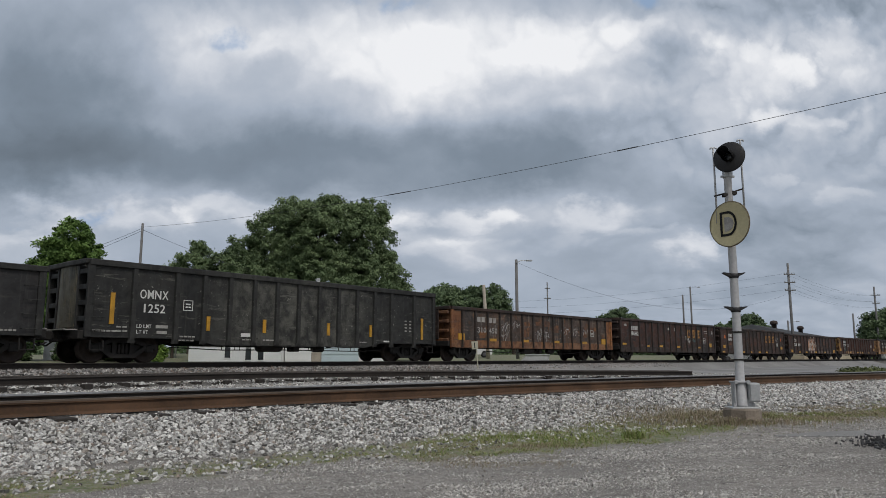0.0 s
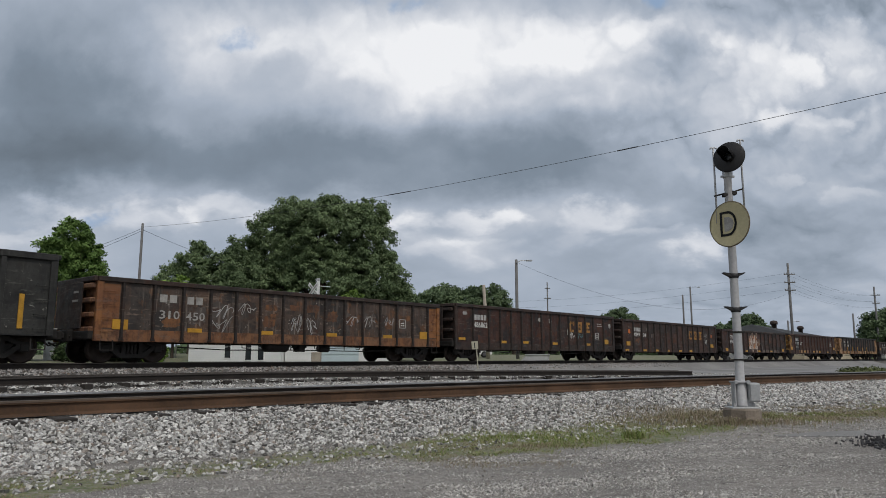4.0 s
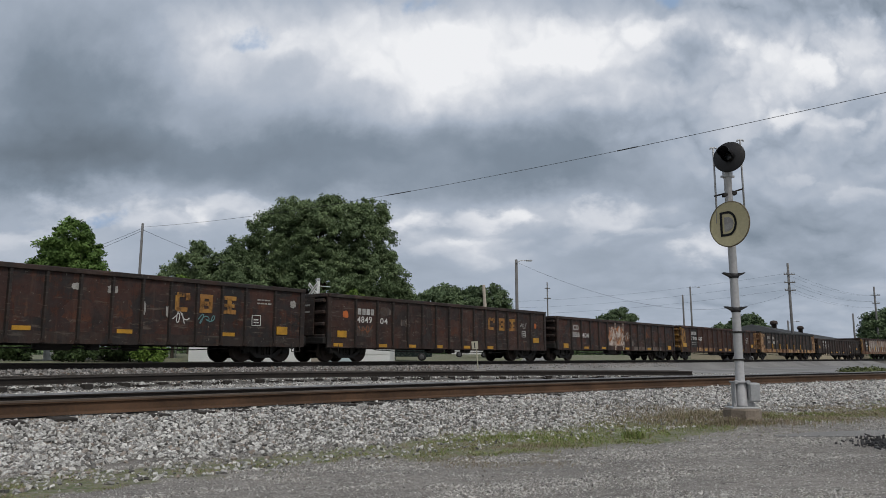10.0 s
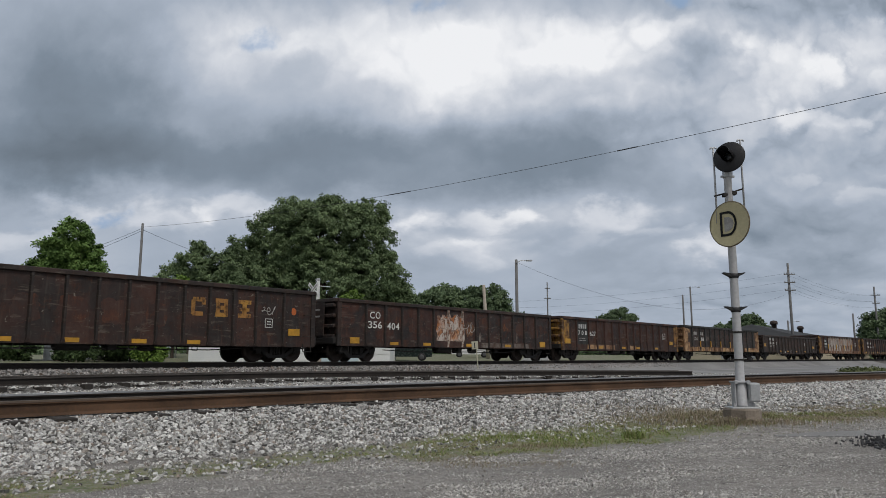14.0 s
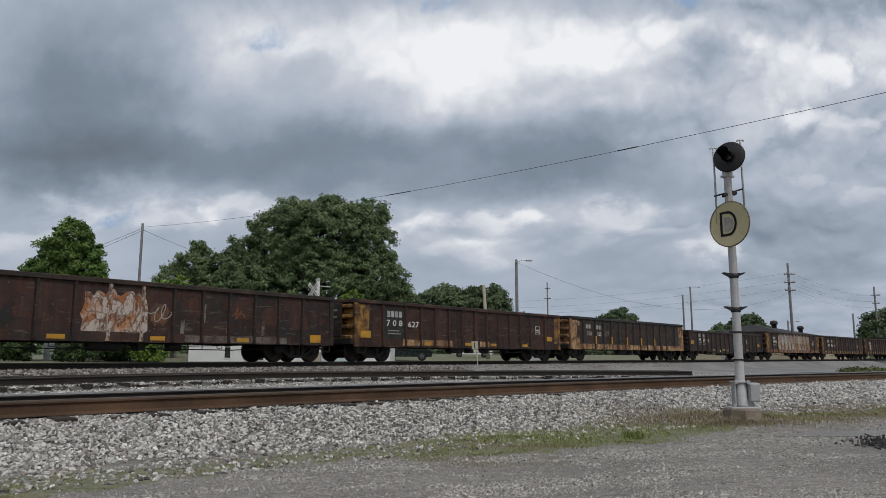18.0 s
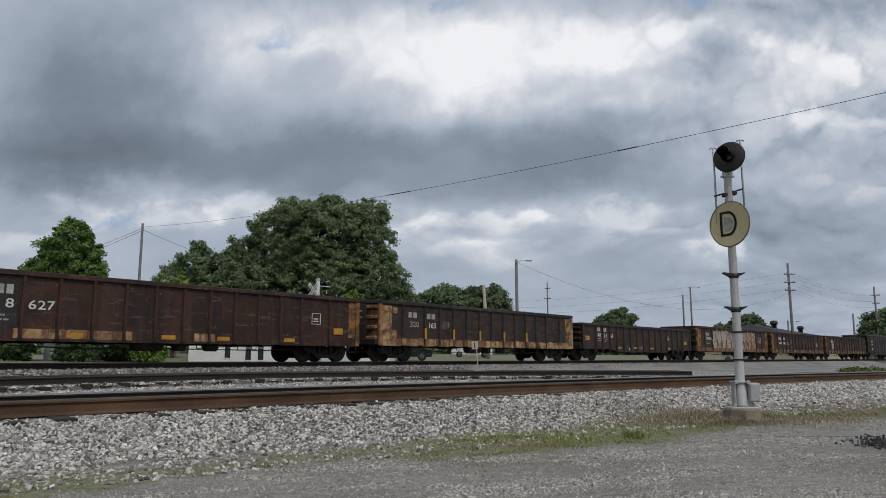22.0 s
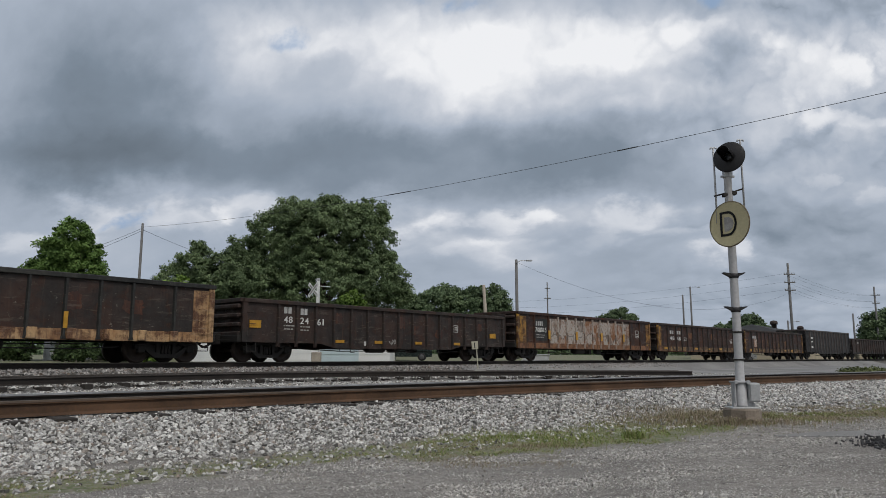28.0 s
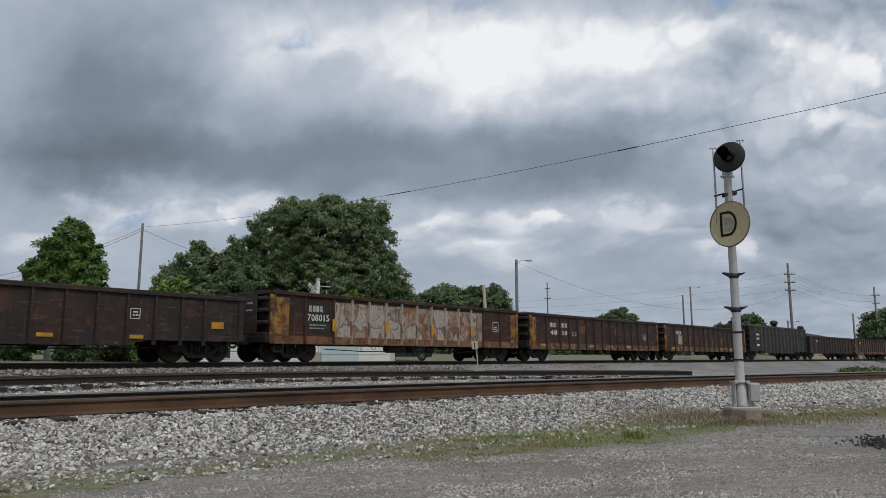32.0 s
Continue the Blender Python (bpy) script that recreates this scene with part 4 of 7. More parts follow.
    for x in (5.35, 8.75, 11.0):
        bm = bmesh.new()
        bar(bm, [(x, -Y + 0.06, belly + 0.05), (x, -Y + 0.04, belly - 0.16), (x + 0.2, -Y + 0.04, belly - 0.16), (x + 0.2, -Y + 0.06, belly + 0.05)], 0.016, 6)
        part("hand_hold", bm, M_STEEL_DARK, w)
    bm = boxes((8.2, 8.5, -1.2, -0.75, 0.40, 0.72), (8.05, 8.65, -1.1, -0.85, 0.55, 0.70), bevel=0.03)
    bar(bm, [(7.6, -1.0, 0.66), (8.3, -0.98, 0.5)], 0.02)
    part("brake_valve", bm, M_STEEL_DARK, w)
    WAGONS.append((index, w))
    return w


def reflectors(w, xs, z, wide=0.5, tall=0.13, y=-1.534):
    for x in xs:
        part("reflector_strip", boxes((x, x + wide, y - 0.004, y + 0.012, z, z + tall)), M_YELLOW, w, "yellow reflective strip")


def paint_set(k, paint, worn, **kw):
    return car_paint("wagon_paint_" + k, paint, worn, **kw)


P_BLACK = paint_set("black", (0.0105, 0.0110, 0.0110), (0.022, 0.0225, 0.021), rust_amount=0.0, rust=(0.04, 0.038, 0.033), dust=(0.26, 0.255, 0.22), dust_amount=0.10, seed=1, panels=0.25, scuffs=0.6, scoured=(4.6, 12.2, (0.105, 0.104, 0.088)))
P_BLACK_RIB = paint_set("black_rib", (0.011, 0.0115, 0.0115), (0.022, 0.0225, 0.021), rust_amount=0.0, rust=(0.04, 0.036, 0.032), dust=(0.20, 0.19, 0.17), dust_amount=0.15, seed=2, panels=0.1, scuffs=0.2, scoured=(4.6, 12.2, (0.05, 0.05, 0.043)))
P_ORANGE = paint_set("orange", (0.026, 0.022, 0.020), (0.065, 0.050, 0.042), rust=(0.15, 0.062, 0.024), rust_amount=0.30, dust=(0.33, 0.29, 0.24), dust_amount=0.5, seed=3, panels=0.25, scuffs=0.75)
P_ORANGE_SILL = paint_set("orange_sill", (0.21, 0.088, 0.033), (0.24, 0.12, 0.055), rust=(0.09, 0.04, 0.022), rust_amount=0.62, dust_amount=0.2, seed=4, panels=0.3, scuffs=0.5)
P_ORANGE_POST = paint_set("orange_post", (0.27, 0.11, 0.032), (0.20, 0.08, 0.03), rust=(0.10, 0.04, 0.02), rust_amount=0.55, dust_amount=0.1, seed=5)
P_BROWN = paint_set("brown", (0.0143, 0.0113, 0.0107), (0.0345, 0.0136, 0.0107), rust=(0.0595, 0.0197, 0.0101), rust_amount=0.42, dust_amount=0.10, seed=6, panels=0.7, scuffs=0.7)
P_BROWN_B = paint_set("brown_b", (0.0189, 0.0126, 0.0107), (0.0327, 0.0158, 0.0119), rust=(0.0535, 0.0201, 0.0113), rust_amount=0.36, dust_amount=0.12, seed=7, panels=0.7, scuffs=0.7)
P_BROWN_DARK = paint_set("brown_dark", (0.0167, 0.0129, 0.0113), (0.0288, 0.0182, 0.0144), rust=(0.0433, 0.0188, 0.0116), rust_amount=0.34, dust_amount=0.10, seed=8, panels=0.55, scuffs=0.55)
P_CREAM = paint_set("cream", (0.50, 0.33, 0.17), (0.37, 0.20, 0.085), rust=(0.09, 0.038, 0.02), rust_amount=0.66, dust=(0.46, 0.38, 0.28), dust_amount=0.15, seed=9, panels=0.5, scuffs=0.5)
P_GOLD = paint_set("gold", (0.44, 0.24, 0.03), (0.33, 0.16, 0.03), rust=(0.060, 0.028, 0.017), rust_amount=0.70, dust=(0.42, 0.36, 0.22), dust_amount=0.08, seed=10, panels=0.3, scuffs=0.6)
P_GREY_RIB = paint_set("grey_rib", (0.030, 0.033, 0.035), (0.065, 0.07, 0.073), rust_amount=0.1, dust_amount=0.3, seed=11)
P_RED_BROWN = paint_set("red_brown", (0.0163, 0.0077, 0.0061), (0.0265, 0.0110, 0.0077), rust=(0.0612, 0.0214, 0.0092), rust_amount=0.40, dust_amount=0.10, seed=12, panels=0.6, scuffs=0.7)
P_TAGGED = tagged_paint("wagon_side_sprayed", (0.05, 0.026, 0.019), ((0.38, 0.345, 0.31), (0.20, 0.085, 0.032), (0.16, 0.13, 0.11)), 4.0, 0.40, 1.15)
P_TAG_PATCH = tagged_paint("sprayed_patch", (0.10, 0.05, 0.03), ((0.50, 0.44, 0.39), (0.34, 0.12, 0.04), (0.44, 0.20, 0.08)), 2.0, 0.62, 1.7)


P_END_WORN = paint_set("end_worn", (0.05, 0.05, 0.042), (0.12, 0.115, 0.09), rust=(0.16, 0.13, 0.07), rust_amount=0.25, dust=(0.3, 0.28, 0.22), dust_amount=0.5, seed=15, panels=0.2, scuffs=0.5)


P_RUST_WEEP = paint_set("rust_weep", (0.045, 0.018, 0.012), (0.028, 0.015, 0.012), rust=(0.085, 0.03, 0.015), rust_amount=0.5, dust_amount=0.1, seed=18, panels=0.4, scuffs=0.5)
P_SILL_FLAKE = paint_set("sill_flake", (0.42, 0.27, 0.09), (0.30, 0.15, 0.05), rust=(0.040, 0.020, 0.013), rust_amount=0.84, dust=(0.46, 0.38, 0.26), dust_amount=0.3, seed=19, panels=0.2, scuffs=0.6)
P_RUST_BLOOM = paint_set("rust_bloom", (0.20, 0.085, 0.03), (0.13, 0.055, 0.025), rust=(0.05, 0.028, 0.02), rust_amount=0.62, dust_amount=0.2, seed=16, panels=0.2, scuffs=0.5)
P_CHALKED = paint_set("chalked", (0.072, 0.060, 0.052), (0.034, 0.026, 0.022), rust=(0.06, 0.03, 0.02), rust_amount=0.58, dust=(0.36, 0.33, 0.29), dust_amount=0.7, seed=17, panels=0.2, scuffs=0.9)
P_GREY_FLAKE = paint_set("grey_flake", (0.20, 0.18, 0.16), (0.10, 0.075, 0.06), rust=(0.06, 0.03, 0.02), rust_amount=0.55, seed=13)


P_SOOT = paint_set("soot", (0.011, 0.011, 0.012), (0.026, 0.026, 0.027), rust_amount=0.05, rust=(0.05, 0.03, 0.02), dust=(0.14, 0.13, 0.12), dust_amount=0.2, seed=14, panels=0.2, scuffs=0.3)


def data_box(w, x, z, s=0.42):
    """A small framed panel of unreadable lines."""
    bars(w, [(x, z, s, 0.022), (x, z + s - 0.022, s, 0.022), (x, z, 0.022, s), (x + s - 0.022, z, 0.022, s), (x + 0.09, z + 0.1, s * 0.22, 0.045), (x + 0.09, z + 0.2, s * 0.5, 0.045), (x + 0.09 + s * 0.3, z + 0.1, s * 0.25, 0.045)], M_WHITE_PAINT, "data_panel", "white framed data panel")


def initials(w, x0, x1, z, tall, count, material=None):
    """An owner's mark as plain upright blocks, from x0 to x1, their middle at height z."""
    step = (x1 - x0) / count
    for k in range(count):
        wide = step * 0.74
        bars(w, [(x0 + k * step, z - tall / 2, wide, tall)], material or M_STENCIL, "owner_mark", "worn white block")


def small_lines(w, x, z, rows=2, wide=0.6, mat=None):
    """Rows of small stencilled words too worn to read."""
    out = []
    for k in range(rows):
        a, stop = x + random.uniform(0, 0.04), x + wide * random.uniform(0.8, 1)
        while a < stop:
            b = random.uniform(0.07, 0.16)
            out.append((a, z - 0.13 * k, b, 0.05))
            a += b + 0.035
    bars(w, out, mat or M_FADED_WHITE, "small_print", "faded small print")


def blot(w, x, z, wide, tall, mat, seed, label="ragged patch of old paint", name="paint_blot", y=-1.506):
    """A flat patch with a ragged outline; x, z: its middle."""
    rng = np.random.default_rng(seed)
    bm = bmesh.new()
    k = 22
    pts = []
    for i in range(k):
        a = 2 * math.pi * i / k
        c, d = math.cos(a), math.sin(a)
        r = 1.0 / max(abs(c), abs(d)) ** 0.8 * rng.uniform(0.72, 1.05)
        pts.append((x + 0.5 * wide * r * c, z + 0.5 * tall * r * d))
    slab(bm, pts, y, -1.498)
    part(name, fixed(bm), mat, w, label)


def strip(w, x, z, wide, tall, y=-1.528, name="reflector_strip", mat=None, label="yellow reflective strip"):
    return part(name, boxes((x, x + wide, y - 0.008, y + 0.03, z - tall / 2, z + tall / 2), bevel=0.003), mat or M_YELLOW, w, label)


def square(w, x, z, wide=0.55, tall=0.3):
    return strip(w, x, z, wide, tall, -1.532, "yellow_square", None, "yellow reflective square")


def panel(w, x0, x1, z0, z1, mat, label, name="worn_patch", y=-1.513):
    return part(name, boxes((x0, x1, y, -1.498, z0, z1)), mat, w, label)


def build_train():
    # two dark wagons lead
    w = gondola(0, "black steel gondola wagon with small white print", P_SOOT, P_BLACK_RIB, P_BLACK_RIB, P_BLACK_RIB, P_BLACK_RIB, top=2.86, floor=0.80, belly=0.60, ribs=(1.45, 2.95, 11), sill_tall=0.05, chord_tall=0.18, rib_wide=0.18, ends="pocket")
    small_lines(w, 14.7, 1.5, 2, 0.35)
    small_lines(w, 14.4, 0.92, 1, 1.3)
    w = gondola(1, "tall black steel gondola wagon, dusty, with yellow strips", P_BLACK, P_BLACK_RIB, P_BLACK_RIB, P_BLACK_RIB, P_BLACK_RIB, top=3.24, floor=0.80, belly=0.60, ribs=(1.45, 2.95, 11), sill_tall=0.05, chord_tall=0.20, rib_wide=0.20, ends="pocket")
    lettering(w, "OMNX", 1.66, 2.64, 2.24, 0.30, M_WHITE_PAINT, "letter")
    lettering(w, "LD LMT", 1.60, 2.10, 1.19, 0.12, M_WHITE_PAINT, "letter")
    lettering(w, "LT WT", 1.60, 2.00, 1.00, 0.12, M_WHITE_PAINT, "letter")
    lettering(w, "1252", 1.75, 2.55, 1.78, 0.29, M_WHITE_PAINT)
    for x, z, h in ((0.70, 1.72, 1.0), (4.12, 1.36, 0.5), (6.49, 1.34, 0.5), (9.63, 1.32, 0.5), (12.02, 1.32, 0.5), (15.35, 1.5, 1.0)):
        strip(w, x, z, 0.14, h, label="upright yellow reflective strip")
    data_box(w, 3.21, 1.77, 0.36)
    small_lines(w, 0.92, 1.12, 2, 0.4)
    bars(w, [(2.26, 1.14, 0.42, 0.10), (2.30, 0.95, 0.36, 0.10)], M_FADED_WHITE, "small_print", "small stencilled weights")
    small_lines(w, 3.1, 0.86, 2, 0.7)
    small_lines(w, 0.2, 0.98, 1, 0.9)
    for x in (5.6, 6.5, 11.3, 14.3, 15.0):
        small_lines(w, x, 0.80, 1, 0.6)
    for k in range(4):
        for x in (14.25, 14.55):
            bars(w, [(x, 1.35 + 0.15 * k, 0.13, 0.06)], M_FADED_WHITE, "small_print")
    bars(w, [(5.55, 0.93, 0.4, 0.13)], M_WHITE_PAINT, "white_card")
    bars(w, [(12.9, 0.80, 0.35, 0.12)], M_WHITE_PAINT, "white_card")
    # rusty orange wagon
    w = gondola(2, "rusty open wagon with orange sill and corner posts", P_ORANGE, P_BROWN_DARK, P_ORANGE_SILL, P_ORANGE_POST, P_ORANGE_SILL, top=2.72, floor=0.68, ribs=(0.8, 1.85, 13), sill_tall=0.38)
    panel(w, 0.1, 0.70, 1.1, 2.5, P_ORANGE_POST, "patch of bright orange paint")
    panel(w, 15.6, 16.2, 1.1, 2.5, P_ORANGE_POST, "patch of bright orange paint")
    initials(w, 2.05, 2.75, 2.14, 0.26, 2, M_FADED_WHITE)
    initials(w, 3.05, 3.72, 2.12, 0.26, 2, M_FADED_WHITE)
    lettering(w, "310", 2.05, 2.78, 1.60, 0.28, M_FADED_WHITE)
    lettering(w, "450", 3.03, 3.74, 1.58, 0.28, M_FADED_WHITE)
    for x in (3.1, 6.1, 9.3, 12.55):
        strip(w, x, 1.10, 0.55, 0.14)
    square(w, 0.5, 1.22, 0.5, 0.32)
    square(w, 14.97, 1.2, 0.52, 0.34)
    data_box(w, 13.6, 1.5, 0.40)
    for k, (x, z, wide, tall) in enumerate(((6.55, 2.05, 0.60, 0.26), (6.5, 1.55, 0.62, 0.55), (7.65, 2.1, 0.5, 0.24), (8.58, 2.12, 0.72, 0.36), (9.6, 1.85, 0.62, 0.5), (10.6, 1.7, 0.7, 0.4), (14.0, 1.95, 0.8, 0.3), (2.5, 1.35, 0.7, 0.35), (12.9, 1.6, 0.5, 0.35))):
        blot(w, x, z, wide, tall, P_RUST_BLOOM, 300 + k, "ragged bloom of orange rust")
    for k, (x, z, wide, tall) in enumerate(((4.4, 1.55, 0.95, 1.3), (5.5, 1.9, 0.8, 0.7), (7.8, 1.3, 0.75, 0.6), (8.6, 1.4, 0.7, 0.7), (11.7, 1.75, 0.9, 0.75), (2.3, 1.9, 1.0, 0.5), (3.4, 1.6, 0.8, 0.7), (12.6, 1.9, 0.6, 0.4))):
        blot(w, x, z, wide, tall, P_CHALKED, 320 + k, "chalky layers of old spray paint")
    for k, (x, z, wide, tall) in enumerate(((3.95, 1.0, 0.9, 0.7), (4.0, 1.5, 0.9, 0.6), (5.1, 1.7, 0.8, 0.5), (7.45, 1.05, 0.6, 0.75), (7.6, 1.4, 0.5, 0.5), (8.25, 1.05, 0.6, 0.75), (8.5, 0.72, 0.4, 0.4), (10.2, 1.45, 0.8, 0.5), (11.3, 1.4, 0.8, 0.6), (12.6, 1.5, 0.7, 0.5))):
        scrawl(w, x, z, wide, tall, M_STENCIL if k % 2 else M_FADED_WHITE, 60 + k, 0.026)
    # dark brown wagon with a yellow emblem
    w = gondola(3, "dark brown open wagon with white numbers and chipped yellow emblem", P_BROWN, P_BROWN_DARK, P_BROWN_DARK, P_BROWN_DARK, P_BROWN_DARK, top=2.88, floor=0.58, ribs=(1.38, 2.70, 12), sill_tall=0.36)
    initials(w, 1.49, 2.56, 2.24, 0.27, 4)
    lettering(w, "486862", 1.47, 2.58, 1.86, 0.28, M_WHITE_PAINT)
    emblem(w, 10.8, 0.93, 2.06)
    for x, z in ((0.25, 1.12), (3.74, 1.01), (5.82, 1.02), (8.86, 1.0), (12.68, 1.0)):
        strip(w, x, z, 0.5, 0.13)
    square(w, 15.03, 1.2, 0.5, 0.3)
    data_box(w, 13.9, 1.35, 0.40)
    for k, (x, z, wide, tall) in enumerate(((7.55, 2.34, 0.34, 0.22), (8.65, 2.32, 0.36, 0.26), (15.8, 2.25, 0.3, 0.3), (0.75, 2.42, 0.4, 0.2), (9.7, 1.75, 0.16, 0.5), (10.55, 1.7, 0.14, 0.4))):
        blot(w, x, z, wide, tall, M_FADED_WHITE, 340 + k, "splash of white paint")
    for k, (x, z) in enumerate(((4.9, 1.7), (6.2, 1.7), (7.6, 1.6), (8.9, 1.7), (3.6, 1.3), (2.2, 1.1), (14.6, 2.05))):
        blot(w, x, z, 0.9, 0.8 - 0.05 * k, P_RUST_WEEP, 350 + k, "rusty stain")
    scrawl(w, 10.76, 1.28, 0.62, 0.5, M_WHITE_PAINT, 5)
    scrawl(w, 11.65, 1.30, 0.75, 0.42, M_CYAN, 6)
    small_lines(w, 14.1, 2.3, 2, 0.6)
    # a second one like it
    w = gondola(4, "brown open wagon with white numbers and yellow emblem", P_BROWN_B, P_BROWN_DARK, P_BROWN_B, P_BROWN_DARK, P_BROWN_DARK, top=2.82, floor=0.58, ribs=(1.5, 2.78, 12), sill_tall=0.34)
    initials(w, 1.64, 2.66, 2.14, 0.26, 4)
    lettering(w, "4849", 1.61, 2.47, 1.80, 0.28, M_WHITE_PAINT)
    lettering(w, "04", 2.97, 3.43, 1.78, 0.27, M_WHITE_PAINT)
    emblem(w, 10.86, 0.95, 1.95)
    for x in (0.3, 2.9, 4.79, 6.67, 8.81, 10.76):
        strip(w, x, 0.70, 0.5, 0.14)
    square(w, 0.5, 1.15, 0.5, 0.28)
    square(w, 15.04, 1.15, 0.54, 0.26)
    data_box(w, 13.95, 1.3, 0.34)
    scrawl(w, 13.7, 1.75, 0.8, 0.4, M_FADED_WHITE, 7)
    blot(w, 0.95, 1.98, 0.34, 0.34, M_ORANGE_SPRAY, 361, "splash of orange spray")
    blot(w, 15.3, 1.95, 0.26, 0.3, M_ORANGE_SPRAY, 362, "splash of orange spray")
    blot(w, 3.3, 2.2, 0.7, 0.4, P_CHALKED, 363, "chalky grey patch")
    blot(w, 4.6, 1.75, 0.7, 0.35, P_CHALKED, 364, "chalky grey patch")
    blot(w, 2.0, 1.3, 1.1, 0.5, P_CHALKED, 365, "chalky flaking patch")
    for k, x in enumerate((5.6, 6.9, 8.2, 9.6)):
        blot(w, x, 1.6, 0.9, 0.9, P_RUST_WEEP, 366 + k, "rusty stain")
    scrawl(w, 1.7, 1.2, 0.8, 0.4, M_RUST_SPRAY, 10)
    # red-brown wagon with a sprayed patch
    w = gondola(5, "red-brown open wagon with a flaking white sprayed patch", P_BROWN, P_BROWN_DARK, P_BROWN_B, P_BROWN_DARK, P_BROWN_DARK, top=2.65, floor=0.66, ribs=(1.57, 2.72, 11), sill_tall=0.32, sprayed=(6.2, 8.5, P_TAG_PATCH))
    lettering(w, "CO", 1.80, 2.44, 2.02, 0.31, M_WHITE_PAINT, "letter")
    lettering(w, "356", 1.7, 2.54, 1.60, 0.31, M_WHITE_PAINT)
    lettering(w, "404", 2.87, 3.64, 1.57, 0.31, M_WHITE_PAINT)
    for k, (x, z, wide, tall) in enumerate(((6.6, 1.5, 0.85, 1.6), (7.25, 1.6, 0.9, 1.45), (7.95, 1.55, 0.8, 1.6), (6.9, 1.0, 1.2, 0.6), (7.9, 0.98, 0.8, 0.55))):
        blot(w, x, z, wide, tall, P_TAG_PATCH, 420 + k, "flaking white and rust sprayed patch", "sprayed_patch", y=-1.507 - 0.003 * k)
    blot(w, 8.75, 1.6, 0.7, 0.8, P_RUST_BLOOM, 371, "rust and spray")
    scrawl(w, 8.4, 1.3, 0.8, 0.7, M_FADED_WHITE, 11)
    for k, (x, z) in enumerate(((9.9, 1.9), (11.95, 1.9), (13.2, 1.7), (4.7, 1.6), (14.6, 1.6), (3.5, 2.0))):
        blot(w, x, z, 0.9, 0.7, P_RUST_WEEP, 372 + k, "rusty stain")
    for k, (x, z) in enumerate(((10.4, 1.7), (11.4, 1.2), (12.9, 1.25), (9.6, 1.15))):
        blot(w, x, z, 0.16, 0.7, P_GREY_FLAKE, 380 + k, "pale flaking streak")
    for x in (3.05, 5.25, 8.45, 11.75):
        strip(w, x, 0.80, 0.52, 0.14)
    square(w, 0.66, 0.90, 0.53, 0.26)
    square(w, 15.15, 0.92, 0.53, 0.30)
    panel(w, 9.7, 14.0, 0.69, 0.93, P_GREY_FLAKE, "flaking pale strip", y=-1.532)
    scrawl(w, 11.6, 1.5, 0.5, 0.5, M_RUST_SPRAY, 12)
    # wagon with gold corners
    w = gondola(6, "brown open wagon with flaking gold corners", P_RED_BROWN, P_BROWN, P_RED_BROWN, P_GOLD, P_GOLD, top=2.68, floor=0.64, ribs=(1.62, 3.08, 11), sill_tall=0.36)
    panel(w, 0.1, 0.8, 1.0, 2.45, P_GOLD, "flaking gold paint")
    panel(w, 15.75, 16.2, 1.0, 2.5, P_GOLD, "flaking gold paint")
    panel(w, 1.72, 2.98, 1.0, 2.4, P_BLACK_RIB, "newer black paint round the number")
    initials(w, 1.9, 2.88, 2.12, 0.27, 4)
    lettering(w, "7 0 8", 1.86, 2.86, 1.72, 0.27, M_WHITE_PAINT, y=-1.52)
    lettering(w, "627", 3.25, 3.98, 1.70, 0.27, M_WHITE_PAINT)
    data_box(w, 13.77, 1.5, 0.45)
    for x in (4.35, 7.4, 9.5, 12.42):
        strip(w, x, 0.84, 0.5, 0.14)
    square(w, 0.31, 1.18, 0.58, 0.3)
    square(w, 14.92, 1.25, 0.5, 0.26)
    small_lines(w, 1.95, 1.35, 2, 0.8)
    panel(w, 2.9, 6.4, 0.72, 1.0, P_CREAM, "flaking cream patch", y=-1.532)
    panel(w, 8.6, 9.4, 0.72, 1.0, P_CREAM, "flaking cream patch", y=-1.532)
    # dark wagon in a cream frame
    w = gondola(7, "dark open wagon in a flaking cream frame", P_BROWN_DARK, P_BLACK_RIB, P_CREAM, P_CREAM, P_CREAM, top=2.73, floor=0.70, ribs=(1.46, 2.93, 11), sill_tall=0.34)
    panel(w, 0.1, 0.75, 1.02, 2.5, P_CREAM, "flaking cream paint")
    panel(w, 15.55, 16.2, 1.02, 2.5, P_CREAM, "flaking cream paint")
    initials(w, 1.83, 2.48, 2.14, 0.25, 2, M_FADED_WHITE)
    initials(w, 3.10, 3.75, 2.12, 0.25, 2, M_FADED_WHITE)
    lettering(w, "320", 1.93, 2.53, 1.71, 0.26, M_FADED_WHITE)
    lettering(w, "163", 3.22, 3.72, 1.69, 0.26, M_WHITE_PAINT)
    for x in (2.93, 5.0, 7.1, 9.2, 11.3):
        strip(w, x - 0.06, 1.3, 0.12, 0.5, -1.60, label="upright yellow strip")
    for k, x in enumerate(np.linspace(1.46, 14.84, 13)):
        part("post_foot", boxes((x - 0.14, x + 0.14, -1.62, -1.525, 0.72, 1.06), bevel=0.02), P_CREAM, w)
    for k, (x, z, wide, tall) in enumerate(((4.45, 1.75, 0.7, 0.4), (7.1, 1.9, 0.7, 0.5), (8.9, 1.9, 0.8, 0.5), (11.5, 1.9, 0.6, 0.6), (13.4, 1.8, 0.8, 0.5))):
        blot(w, x, z, wide, tall, P_RUST_WEEP if k else P_CHALKED, 390 + k, "worn rusty patch")
    blot(w, 0.95, 2.3, 0.35, 0.3, P_CREAM, 397, "flaking cream paint")
    blot(w, 0.9, 1.2, 0.4, 0.5, P_CREAM, 398, "flaking cream paint")
